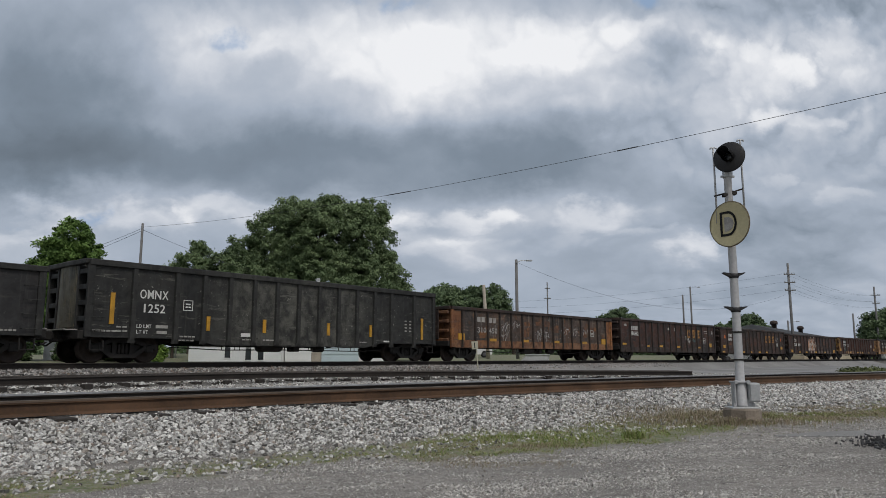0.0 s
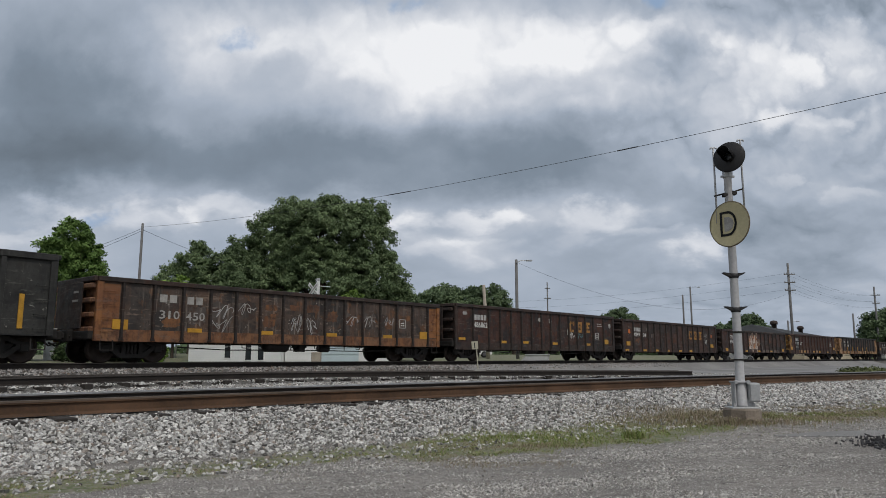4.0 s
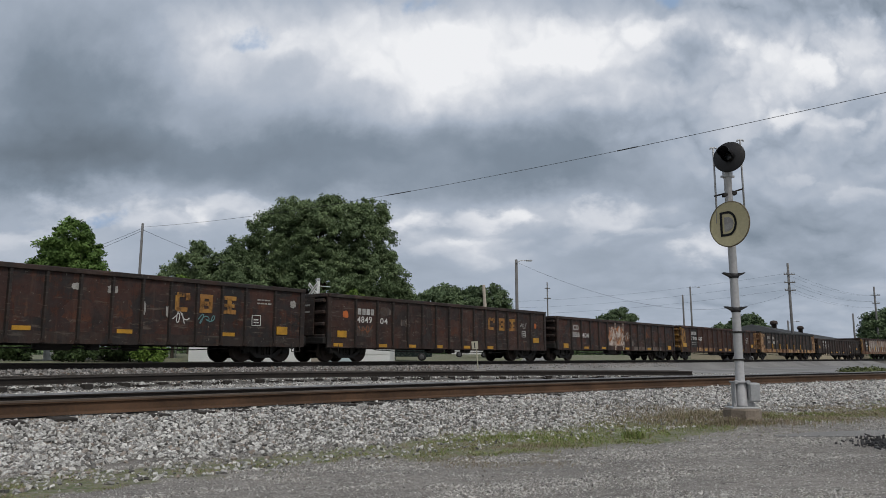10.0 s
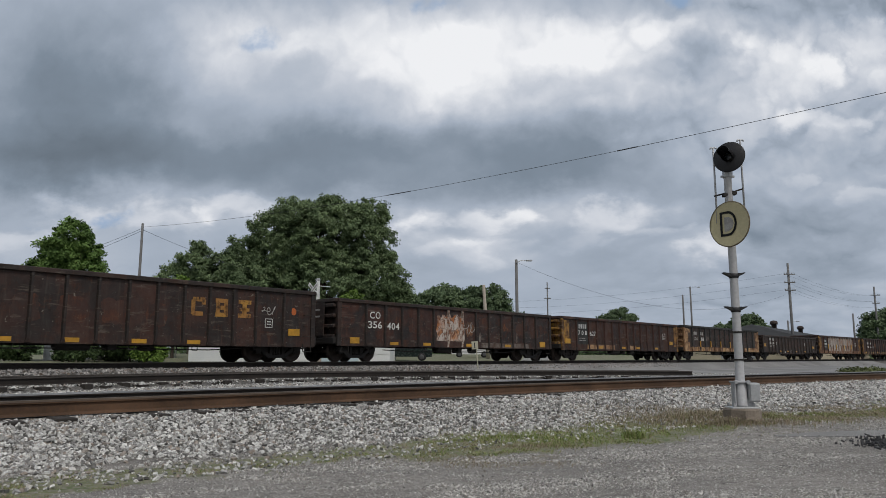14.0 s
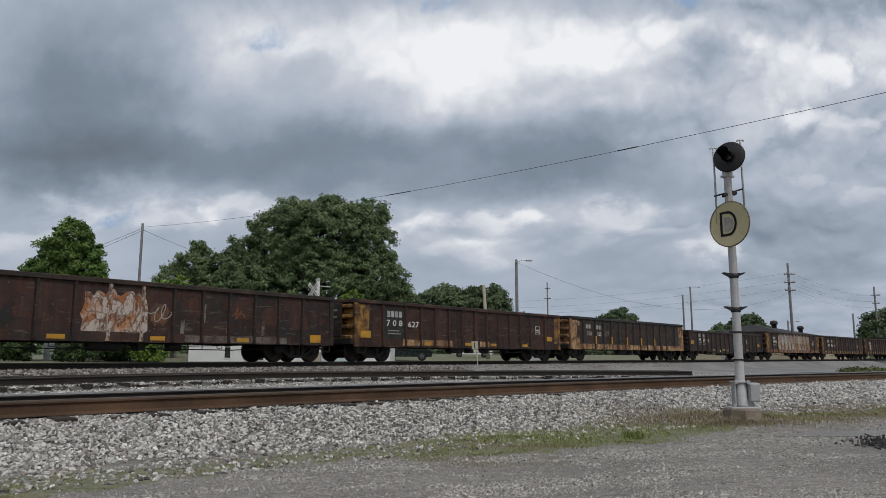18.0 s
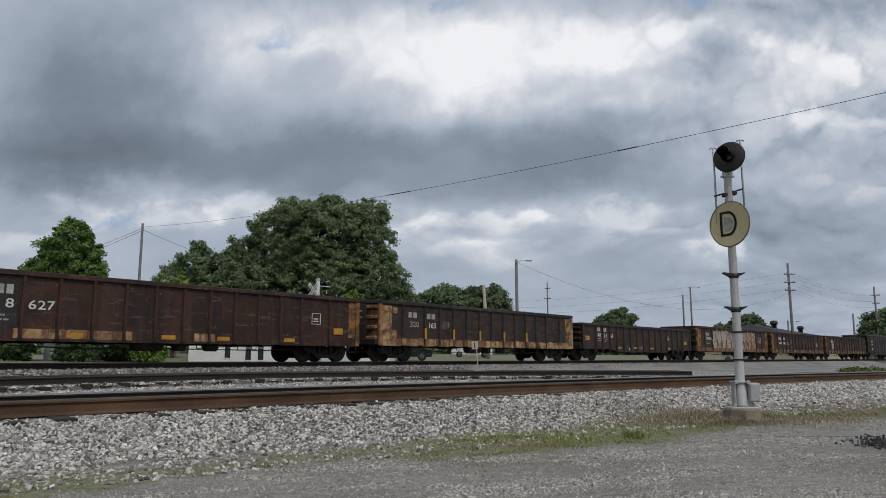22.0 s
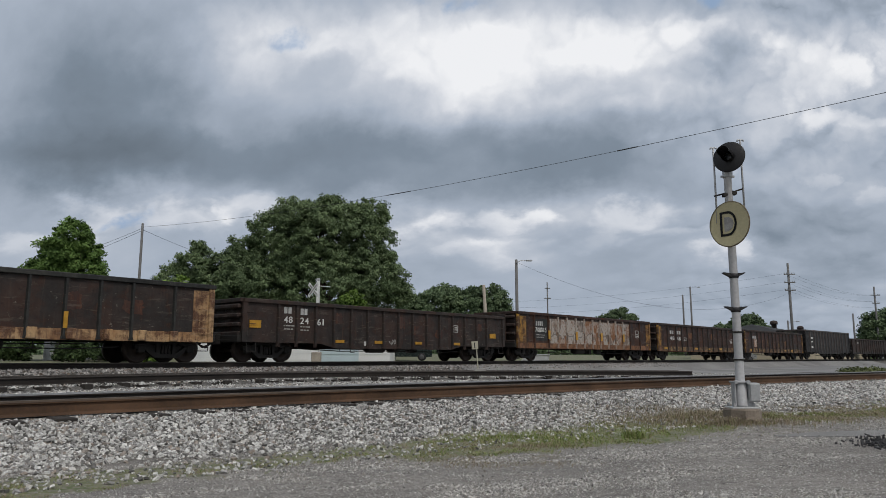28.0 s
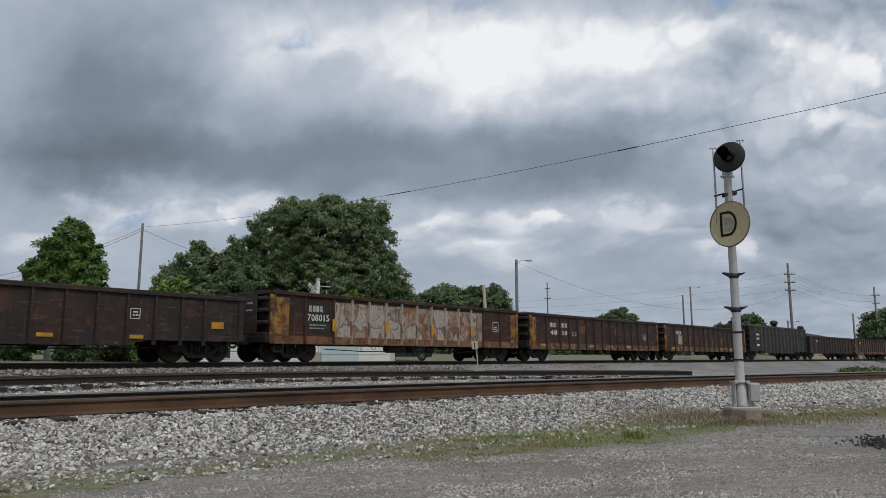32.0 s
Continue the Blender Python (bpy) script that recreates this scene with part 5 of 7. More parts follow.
    # low wagon with a dropped belly
    w = gondola(8, "low dark brown open wagon with a dropped belly", P_BROWN_DARK, P_BROWN_DARK, P_BROWN_DARK, P_BROWN_DARK, P_BROWN_DARK, top=2.37, floor=0.74, belly=0.55, ribs=(1.55, 2.42, 13), sill_tall=0.08, ends="ribbed")
    initials(w, 1.82, 2.22, 2.0, 0.25, 2)
    initials(w, 2.62, 3.0, 1.98, 0.25, 2)
    lettering(w, "48", 1.82, 2.23, 1.64, 0.26, M_WHITE_PAINT)
    lettering(w, "24", 2.6, 3.03, 1.62, 0.26, M_WHITE_PAINT)
    lettering(w, "61", 3.47, 3.86, 1.60, 0.26, M_WHITE_PAINT)
    for x in (4.46, 6.7, 9.3, 12.1):
        strip(w, x, 0.84, 0.46, 0.12)
    square(w, 0.26, 1.42, 0.5, 0.28)
    square(w, 15.05, 1.3, 0.48, 0.24)
    data_box(w, 12.08, 1.42, 0.34)
    bars(w, [(6.07, 0.68, 0.18, 0.18)], M_WHITE_PAINT, "white_card")
    scrawl(w, 7.54, 0.72, 0.55, 0.28, M_FADED_WHITE, 14)
    small_lines(w, 1.8, 1.38, 2, 0.42)
    small_lines(w, 2.62, 1.36, 2, 0.42)
    for k, (x, z, wide, tall) in enumerate(((8.4, 1.75, 0.5, 0.6), (9.5, 1.4, 0.7, 0.5), (4.6, 1.8, 0.5, 0.5), (14.2, 1.7, 0.4, 0.4), (11.0, 1.3, 0.6, 0.5))):
        blot(w, x, z, wide, tall, P_RUST_WEEP, 400 + k, "worn patch")
    # heavily sprayed wagon with gold corners
    w = gondola(9, "open wagon covered in flaking white and ochre spray paint, gold corners", P_RED_BROWN, P_RED_BROWN, P_ORANGE_SILL, P_GOLD, P_BROWN_DARK, top=2.75, floor=0.70, ribs=(1.6, 3.08, 11), sill_tall=0.31, sprayed=(3.3, 13.0, P_TAGGED))
    panel(w, 0.16, 0.83, 0.8, 2.5, P_GOLD, "flaking gold paint")
    panel(w, 15.7, 16.2, 0.8, 2.5, P_GOLD, "flaking gold paint")
    panel(w, 3.14, 13.3, 0.73, 2.45, P_TAGGED, "flaking white and ochre spray paint", "sprayed_patch")
    panel(w, 1.69, 2.95, 1.15, 2.4, P_BLACK_RIB, "newer black paint round the number")
    panel(w, 0.85, 3.1, 0.72, 1.02, P_ORANGE_SILL, "rusty sill", y=-1.532)
    initials(w, 1.8, 2.56, 2.13, 0.25, 4)
    lettering(w, "708015", 1.74, 2.86, 1.77, 0.27, M_WHITE_PAINT, y=-1.52)
    small_lines(w, 1.8, 1.45, 2, 0.9)
    data_box(w, 14.08, 1.55, 0.5)
    for x in (3.08, 6.13, 9.2, 12.2):
        strip(w, x - 0.1, 1.5, 0.2, 0.5, -1.60, label="upright yellow strip")
    for k in range(7):
        scrawl(w, 3.4 + k * 1.35, 1.1, 1.1, 1.25, (M_WHITE_PAINT, M_FADED_WHITE, M_RUST_SPRAY)[k % 3], 30 + k, 0.07)
    # the rest of the train
    w = gondola(10, "rust-brown open wagon with worn gold corners", P_RED_BROWN, P_BROWN_DARK, P_ORANGE_SILL, P_GOLD, P_BROWN_DARK, top=2.74, floor=0.66, ribs=(1.6, 3.08, 11), sill_tall=0.34)
    initials(w, 2.05, 2.75, 2.1, 0.26, 2)
    initials(w, 3.3, 4.0, 2.1, 0.26, 2)
    lettering(w, "48", 2.05, 2.8, 1.66, 0.27, M_WHITE_PAINT)
    lettering(w, "18", 3.3, 3.9, 1.64, 0.27, M_WHITE_PAINT)
    lettering(w, "52", 4.45, 5.0, 1.62, 0.27, M_FADED_WHITE)
    for x in (1.0, 6.5, 9.0, 11.5):
        strip(w, x, 0.9, 0.5, 0.14)
    data_box(w, 14.0, 1.4, 0.4)
    panel(w, 0.1, 0.6, 1.0, 2.5, P_GOLD, "flaking gold paint")
    panel(w, 0.7, 15.6, 0.70, 1.02, P_SILL_FLAKE, "flaking gold sill", y=-1.532)
    for k, (x, z, wide, tall) in enumerate(((5.8, 1.9, 0.8, 0.6), (8.0, 1.7, 0.7, 0.7), (10.2, 1.9, 0.8, 0.5), (12.4, 1.6, 0.8, 0.8))):
        blot(w, x, z, wide, tall, P_RUST_WEEP if k % 2 else P_RUST_BLOOM, 430 + k, "rusty stain")
    w = gondola(11, "worn brown open wagon with flaking pale patches", P_BROWN, P_BROWN_DARK, P_RED_BROWN, P_GOLD, P_BROWN_DARK, top=2.76, floor=0.66, ribs=(1.6, 3.08, 11), sill_tall=0.30)
    initials(w, 1.9, 2.9, 2.1, 0.26, 4)
    panel(w, 2.2, 3.0, 1.2, 1.9, P_TAG_PATCH, "flaking pale patch", "sprayed_patch")
    panel(w, 0.9, 15.4, 0.69, 1.05, P_SILL_FLAKE, "flaking gold sill", y=-1.532)
    for k, (x, z, wide, tall) in enumerate(((4.4, 1.5, 0.5, 0.9), (6.0, 1.6, 0.6, 0.8), (7.4, 1.4, 0.5, 0.7), (9.0, 1.5, 0.6, 0.8), (11.0, 1.6, 0.7, 0.6))):
        blot(w, x, z, wide, tall, P_SILL_FLAKE if k % 2 else P_RUST_BLOOM, 440 + k, "flaking pale patch")
    for x in (1.0, 10.5, 12.5, 14.6):
        strip(w, x, 0.9, 0.5, 0.14)
    w = gondola(12, "tall black wagon with pale upright posts", P_SOOT, P_GREY_RIB, P_SOOT, P_SOOT, P_SOOT, top=3.26, floor=0.80, belly=0.62, ribs=(1.45, 2.95, 11), sill_tall=0.05, rib_wide=0.24, ends="pocket")
    for z in (2.3, 1.9, 1.3):
        bars(w, [(1.6, z, 0.8, 0.16)], M_WHITE_PAINT, "marking", "white marking")
    w = gondola(13, "dark brown open wagon, sooty and plain", P_BROWN_DARK, P_BROWN_DARK, P_SOOT, P_BROWN_DARK, P_SOOT, top=2.62, floor=0.70, ribs=(1.6, 3.08, 11), sill_tall=0.2)
    small_lines(w, 2.2, 2.1, 2, 0.7, M_WHITE_PAINT)
    w = gondola(14, "orange-brown rusted open wagon", P_ORANGE, P_BROWN_DARK, P_ORANGE_SILL, P_GOLD, P_ORANGE_SILL, top=2.60, floor=0.66)
    small_lines(w, 1.6, 2.1, 2, 0.9, M_WHITE_PAINT)
    w = gondola(15, "dark brown weathered open wagon", P_BROWN_DARK, P_BROWN_DARK, P_BROWN_DARK, P_BROWN_DARK, P_BROWN_DARK, top=2.7, floor=0.66)
    small_lines(w, 1.6, 2.1, 2, 0.9, M_WHITE_PAINT)
    w = gondola(16, "red-brown weathered open wagon", P_RED_BROWN, P_BROWN_DARK, P_BROWN_DARK, P_BROWN_DARK, P_BROWN_DARK, top=2.7, floor=0.66)
    small_lines(w, 1.6, 2.1, 2, 0.9, M_WHITE_PAINT)


def scrawl(w, x, z, wide, tall, mat, seed, thick=0.032, y=-1.51):
    """A sprayed loop of strokes that says nothing."""
    rng = np.random.default_rng(seed)
    t = np.linspace(0, 1, 26)
    px = x + wide * (0.08 + 0.8 * t + 0.16 * np.sin(t * 17 + seed))
    pz = z + tall * (0.5 + 0.45 * np.sin(t * rng.uniform(14, 24) + seed) * np.cos(t * 3 + seed))
    v, f = [], []
    for i in range(len(t)):
        a, b = max(i - 1, 0), min(i + 1, len(t) - 1)
        d = np.array([px[b] - px[a], pz[b] - pz[a]])
        d = d / (np.linalg.norm(d) + 1e-6) * thick / 2
        v += [(px[i] - d[1], y, pz[i] + d[0]), (px[i] + d[1], y, pz[i] - d[0])]
        if i:
            f.append((2 * i - 2, 2 * i - 1, 2 * i + 1, 2 * i))
    part("sprayed_scrawl", raw_mesh("sprayed_scrawl", v, f, mat), None, w, "sprayed scrawl")


def emblem(w, x, step, z):
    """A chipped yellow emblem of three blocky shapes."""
    for k in range(3):
        o, t, z0 = x + k * step, 0.15, z - 0.33
        rows = {0: [(o, z0 + 0.05, t, 0.5), (o + 0.06, z0, 0.4, t), (o + 0.06, z0 + 0.5, 0.46, t), (o + 0.4, z0 + 0.4, t, 0.18)],
                1: [(o, z0, 0.5, t), (o + 0.05, z0 + 0.25, 0.42, t), (o, z0 + 0.5, 0.5, t), (o + 0.02, z0 + 0.1, t, 0.44), (o + 0.35, z0 + 0.1, t, 0.44)],
                2: [(o + 0.17, z0 + 0.1, t * 1.2, 0.5), (o, z0, 0.54, t), (o, z0 + 0.5, 0.54, t), (o + 0.05, z0 + 0.24, 0.42, t * 0.8)]}[k]
        bars(w, rows, M_LOGO_YELLOW, "emblem", "chipped yellow emblem shape")


build_train()


# ---- the signal mast ----
def signal_mast():
    g = thing("signal_mast", pose(4.64, 11.3, 0.10), "grey railway signal mast with black disc lamp and yellow letter disc", "railway signal")
    bm = bmesh.new()
    lathe(bm, [(0.30, -0.15), (0.295, 0.04), (0.285, 0.19), (0.265, 0.215), (0.10, 0.22)], 8, "z")
    bmesh.ops.rotate(bm, verts=bm.verts, cent=(0, 0, 0), matrix=Matrix.Rotation(radians(33), 3, "Z"))
    bmesh.ops.subdivide_edges(bm, edges=bm.edges, cuts=2, use_grid_fill=True)
    for v in bm.verts:
        v.co += Vector((noise.noise(v.co * 6), noise.noise(v.co * 6 + Vector((9, 0, 0))), 0.4 * noise.noise(v.co * 6 + Vector((0, 9, 0))))) * 0.022
    for f in bm.faces:
        f.smooth = False
    part("base_block", bm, M_FOOTING, g, "chipped concrete footing")
    bm = boxes((-0.21, 0.21, -0.16, 0.16, 0.20, 0.235), bevel=0.008)
    for x in (-0.16, 0.16):
        for y in (-0.11, 0.11):
            tube(bm, (x, y, 0.22), (x, y, 0.29), 0.018, n=6)
    part("foot_plate", bm, M_GALV, g)
    bm = bmesh.new()
    lathe(bm, [(0.10, 0.235), (0.088, 0.27), (0.084, 0.55), (0.070, 0.58), (0.066, 1.0), (0.060, 3.95), (0.066, 3.96), (0.066, 4.12), (0.02, 4.14)], 20, "z")
    part("mast", bm, M_MAST, g)
    bm = boxes((0.09, 0.26, -0.10, 0.08, 0.31, 0.60), bevel=0.012)
    box(bm, 0.105, 0.245, -0.115, -0.10, 0.33, 0.58, 0.004)
    part("junction_box", bm, M_GALV, g, "grey metal junction box")
    bm = bmesh.new()
    slab(bm, [(0.07, 0.235), (0.22, 0.235), (0.20, 0.27), (0.13, 0.34), (0.07, 0.36)], -0.05, 0.02)
    part("foot_brace", fixed(bm), M_GALV, g)
    bm = boxes((-0.125, -0.10, -0.07, 0.07, 0.235, 0.60), (-0.14, 0.12, -0.10, 0.10, 0.60, 0.625), bevel=0.004)
    for p in (-0.11, 0.075):
        box(bm, p - 0.022, p + 0.022, -0.125, -0.10, 0.585, 0.64, 0.004)
    part("foot_bracket", bm, M_GALV, g, "bolted galvanised foot bracket")
    # step brackets
    for z, w in ((2.26, 0.155), (1.72, 0.155)):
        bm = bmesh.new()
        for s in (-1, 1):
            slab(bm, [(s * 0.06, z), (s * w, z + 0.05), (s * (w + 0.02), z + 0.07), (s * 0.06, z + 0.058), (s * 0.055, z + 0.0)], -0.05, 0.05)
        lathe(bm, [(0.075, z - 0.02), (0.075, z + 0.05)], 14, "z")
        part("step_bracket", fixed(bm), M_BLACK, g, "dark step bracket")
    for z in (1.385, 0.955):
        bm = bmesh.new()
        lathe(bm, [(0.078, z - 0.012), (0.078, z + 0.012)], 14, "z")
        box(bm, -0.12, -0.06, -0.02, 0.02, z - 0.01, z + 0.01)
        box(bm, 0.06, 0.12, -0.02, 0.02, z - 0.01, z + 0.01)
        part("clamp", bm, M_STEEL_DARK, g)
    # ladder stiles beside the lamp
    for x, y, z0, z1 in ((-0.17, 0.10, 3.15, 4.42), (0.25, 0.02, 3.15, 4.53)):
        bm = bmesh.new()
        tube(bm, (x, y, z0), (x, y, z1), 0.017, n=8)
        bar(bm, [(x - 0.05, y, z1 - 0.03), (x - 0.045, y, z1), (x + 0.05, y, z1), (x + 0.055, y, z1 - 0.03)], 0.011)
        part("stile", bm, M_GALV, g)
    bm = bmesh.new()
    bar(bm, [(-0.2, 0.10, 3.60), (-0.05, 0.02, 3.63), (0.07, 0.0, 3.65), (0.26, 0.02, 3.71)], 0.014)
    box(bm, -0.09, -0.03, -0.05, 0.05, 3.57, 3.62)
    box(bm, 0.04, 0.12, -0.05, 0.05, 3.60, 3.66)
    part("brace", bm, M_STEEL_DARK, g)
    # lamp: disc, body, hood, lens
    turn = pose(-0.01, -0.13, 4.20, -4, 0, -40)
    bm = bmesh.new()
    lathe(bm, [(0.05, -0.012), (0.243, -0.012), (0.253, 0.0), (0.253, 0.012), (0.10, 0.016)], 40, "y")
    lamp = part("lamp_disc", fixed(bm), M_BLACK, g, "black round backing disc", turn)
    bm = bmesh.new()
    n, r = 18, 0.085
    rings = []
    for k, (y, cut) in enumerate(((-0.01, 0.0), (-0.30, 0.0))):
        rings.append([bm.verts.new(((r + 0.01) * math.cos(a), y if math.sin(a) > -0.2 or k == 0 else y + 0.20, (r + 0.01) * math.sin(a))) for a in [2 * math.pi * i / n for i in range(n)]])
    for i in range(n):
        bm.faces.new((rings[0][i], rings[0][(i + 1) % n], rings[1][(i + 1) % n], rings[1][i]))
    bmesh.ops.solidify(bm, geom=bm.faces[:], thickness=0.006)
    part("hood", fixed(bm), M_BLACK, lamp, "black lamp hood")
    bm = bmesh.new()
    lathe(bm, [(0.02, -0.035), (0.06, -0.028), (0.085, -0.014)], 20, "y")
    part("lens", fixed(bm), M_GLASS_DARK, lamp, "unlit dark lens")
    bm = bmesh.new()
    lathe(bm, [(0.06, 0.012), (0.13, 0.02), (0.13, 0.16), (0.08, 0.20)], 18, "y")
    part("lamp_housing", fixed(bm), M_BLACK, lamp)
    bm = bmesh.new()
    lathe(bm, [(0.075, 3.88), (0.08, 3.9), (0.08, 4.02), (0.07, 4.04)], 16, "z")
    for s in (-1, 1):
        box(bm, s * 0.09 - 0.02, s * 0.09 + 0.02, -0.015, 0.015, 3.89, 3.92)
        box(bm, s * 0.09 - 0.02, s * 0.09 + 0.02, -0.015, 0.015, 4.0, 4.03)
    part("collar", bm, M_GALV, g)
    # the letter disc
    turn = pose(-0.055, -0.10, 3.10, 0, 0, -58)
    bm = bmesh.new()
    lathe(bm, [(0.10, -0.006), (0.345, -0.006), (0.36, -0.010), (0.366, 0.0), (0.36, 0.008), (0.10, 0.006)], 44, "y")
    disc = part("sign_disc", fixed(bm), M_DISC, g, "faded yellow round sign", turn)
    bm = bmesh.new()
    lathe(bm, [(0.357, -0.014), (0.366, -0.016), (0.372, 0.0), (0.366, 0.010)], 44, "y")
    bmesh.ops.delete(bm, geom=[f for f in bm.faces if len(f.verts) > 4], context="FACES")
    part("rim", fixed(bm), M_DISC_RIM, disc, "worn dark rim")
    out = [(-0.15, -0.20), (-0.15, 0.20)] + [(0.0 + 0.155 * math.sin(a), 0.20 * math.cos(a)) for a in np.linspace(0, math.pi, 17)]
    bore = [(-0.108, -0.162), (-0.108, 0.162)] + [(-0.005 + 0.122 * math.sin(a), 0.162 * math.cos(a)) for a in np.linspace(0, math.pi, 17)]
    bm = bmesh.new()
    va, vb = [bm.verts.new((p, -0.0145, q)) for p, q in out], [bm.verts.new((p, -0.0145, q)) for p, q in bore]
    for k in range(len(out)):
        m = (k + 1) % len(out)
        bm.faces.new((va[k], va[m], vb[m], vb[k]))
    bmesh.ops.solidify(bm, geom=bm.faces[:], thickness=0.003)
    part("letter", fixed(bm), M_BLACK, disc, "black letter D", pose(-0.015, 0, 0.01))
    bm = bmesh.new()
    slab(bm, [(-0.09, -0.115), (-0.02, -0.115), (0.05, -0.075), (0.085, 0.0), (0.06, 0.075), (0.0, 0.115), (-0.09, 0.12)], -0.011, -0.007)
    part("pale_patch", fixed(bm), M_FADED_WHITE, disc, "pale scraped patch")
    part("bracket", boxes((-0.05, 0.05, 0.008, 0.13, -0.2, -0.15), (-0.05, 0.05, 0.008, 0.13, 0.15, 0.2)), M_STEEL_DARK, disc)


M_DISC = plain("faded_yellow_enamel", (0.55, 0.49, 0.29), 0.5, 0, 0.12, 6, 0.1)
M_DISC_RIM = plain("chipped_rim", (0.16, 0.13, 0.08), 0.8, 0, 0.4, 12)
signal_mast()


# ---- poles and wires ----
def utility_pole(x, y, z, tall, r, label, arms=(), lamp=0.0, lean=(0, 0), mat=None, insulators=True):
    g = thing("utility_pole", pose(x, y, z, lean[1], lean[0], 0), label, "utility pole")
    bm = bmesh.new()
    lathe(bm, [(r, -0.3), (r * 0.95, tall * 0.3), (r * 0.75, tall), (r * 0.3, tall + 0.03)], 12, "z")
    part("pole", bm, mat or M_WOOD_GREY, g)
    for h, half in arms:
        arm = part("crossarm", boxes((-half, half, -r - 0.12, -r, h - 0.07, h + 0.07), bevel=0.01), M_WOOD_GREY, g)
        if insulators:
            for s in (-0.92, -0.5, 0.5, 0.92):
                bm = bmesh.new()
                lathe(bm, [(0.03, h + 0.07), (0.03, h + 0.14), (0.07, h + 0.15), (0.07, h + 0.22), (0.03, h + 0.26)], 8, "z", (s * half, -r - 0.06, 0))
                part("insulator", bm, M_GALV, arm)
    if lamp:
        bm = bmesh.new()
        bar(bm, [(0, -r, tall - 0.35), (lamp * 0.4, -r - 0.1, tall - 0.12), (lamp, -r - 0.15, tall - 0.12)], 0.035)
        arm = part("lamp_arm", bm, M_GALV, g)
        bm = bmesh.new()
        box(bm, lamp - 0.05, lamp + 0.55, -r - 0.27, -r - 0.03, tall - 0.2, tall - 0.06, 0.04)
        part("lamp_head", bm, M_GALV, arm, "grey street lamp head")
    return g


def cable(a, b, sag, r, name="overhead_wire", label="thin black overhead wire", n=24):
    a, b = Vector(a), Vector(b)
    pts = [a.lerp(b, i / n) - Vector((0, 0, sag * 4 * (i / n) * (1 - i / n))) for i in range(n + 1)]
    bm = bmesh.new()
    for p, q in zip(pts, pts[1:]):
        tube(bm, p, q, r, n=5, caps=False)
    ob = new(name, mesh_of(bm, M_WIRE, name))
    return tagged(ob, label, "wire"), pts


utility_pole(-24.88, 58.0, 1.0, 11.1, 0.125, "plain weathered wooden pole among the trees")
utility_pole(7.06, 68.0, 1.3, 9.15, 0.17, "grey wooden pole with a street lamp arm", lamp=0.95)
utility_pole(4.25, 68.0, 1.3, 6.7, 0.19, "short pale leaning wooden pole", lean=(-3.0, 0), mat=M_CONCRETE)
utility_pole(18.8, 128.0, 1.3, 13.3, 0.14, "slim dark pole far behind the track", arms=((12.2, 0.5), (10.4, 0.6)), insulators=False)
utility_pole(47.2, 140.0, 1.3, 12.1, 0.2, "wooden pole behind the train")
utility_pole(48.75, 140.0, 1.3, 13.7, 0.2, "wooden pole with a street lamp arm", lamp=1.3)
utility_pole(48.8, 100.0, 1.3, 13.05, 0.2, "tall wooden line pole with three crossarms", arms=((11.45, 0.75), (10.3, 0.75), (9.2, 0.75)))
utility_pole(60.8, 126.0, 1.3, 6.3, 0.18, "short wooden pole behind the train", lamp=1.3)
utility_pole(85.0, 140.0, 1.3, 13.7, 0.2, "wooden line pole with two crossarms", arms=((12.0, 0.9), (10.4, 0.7)))
utility_pole(80.4, 140.0, 1.3, 8.4, 0.2, "short wooden pole by the trees")

# a yard lamp whose white head shows among the trees
utility_pole(-22.3, 60.0, 1.0, 6.6, 0.06, "slim steel yard lamp with a white head", lamp=0.3, mat=M_GALV)

# the long service wire across the sky, with two splices
W_A, W_B = (-24.87, 58.0, 11.81), (14.94, 20.0, 9.25)
wire, W_PTS = cable(W_A, W_B, 0.75, 0.010, label="long sagging black service wire", n=60)
for a, b in ((0.55, 0.583), (0.80, 0.8167)):
    bm = bmesh.new()
    i, j = W_PTS[round(a * 60)], W_PTS[round(b * 60)]
    tube(bm, i, j, 0.022, n=6)
    part("splice", bm, M_WIRE, wire, "black splice sleeve")
cable((-24.9, 58, 11.7), (-45, 66, 8.0), 0.6, 0.014)
cable((-24.9, 58, 11.5), (-45, 66, 7.4), 0.6, 0.014)
cable((-24.9, 58, 11.6), (-17, 75, 9.5), 0.4, 0.014)
cable((7.1, 68, 10.2), (48.2, 99.8, 9.9), 3.2, 0.011)
for k, z in enumerate((12.85, 11.7, 10.6)):
    for o in (-0.6, 0.6):
        cable((48.8 + o, 99.8, z), (85.0 + o, 139.8, z + 0.4), 0.9, 0.009)
    cable((48.8 - 0.6, 99.8, z), (-6, 140.0, z - 0.6), 1.6, 0.009)


# ---- small trackside things ----
M_PALE_PLATE = plain("pale_enamel_plate", (0.46, 0.44, 0.34), 0.6, 0, 0.2, 8)


def marker_post(x, y, z):
    g = thing("marker_post", pose(x, y, z, 0, -4.0, 0), "pale post with a small square marker plate", "marker post")
    part("post", boxes((-0.022, 0.022, -0.02, 0.02, -0.1, 1.0), bevel=0.005), M_PALE_PLATE, g, "pale steel post")
    plate = part("plate", boxes((-0.19, 0.07, -0.045, -0.025, 0.82, 1.14), bevel=0.005), M_PALE_PLATE, g, "pale square plate")
    part("mark", boxes((-0.085, -0.045, -0.052, -0.043, 0.87, 1.09)), M_BLACK, plate)
    part("foot", boxes((-0.16, 0.30, -0.12, 0.12, -0.10, 0.03), bevel=0.01), M_FADED_WHITE, g)


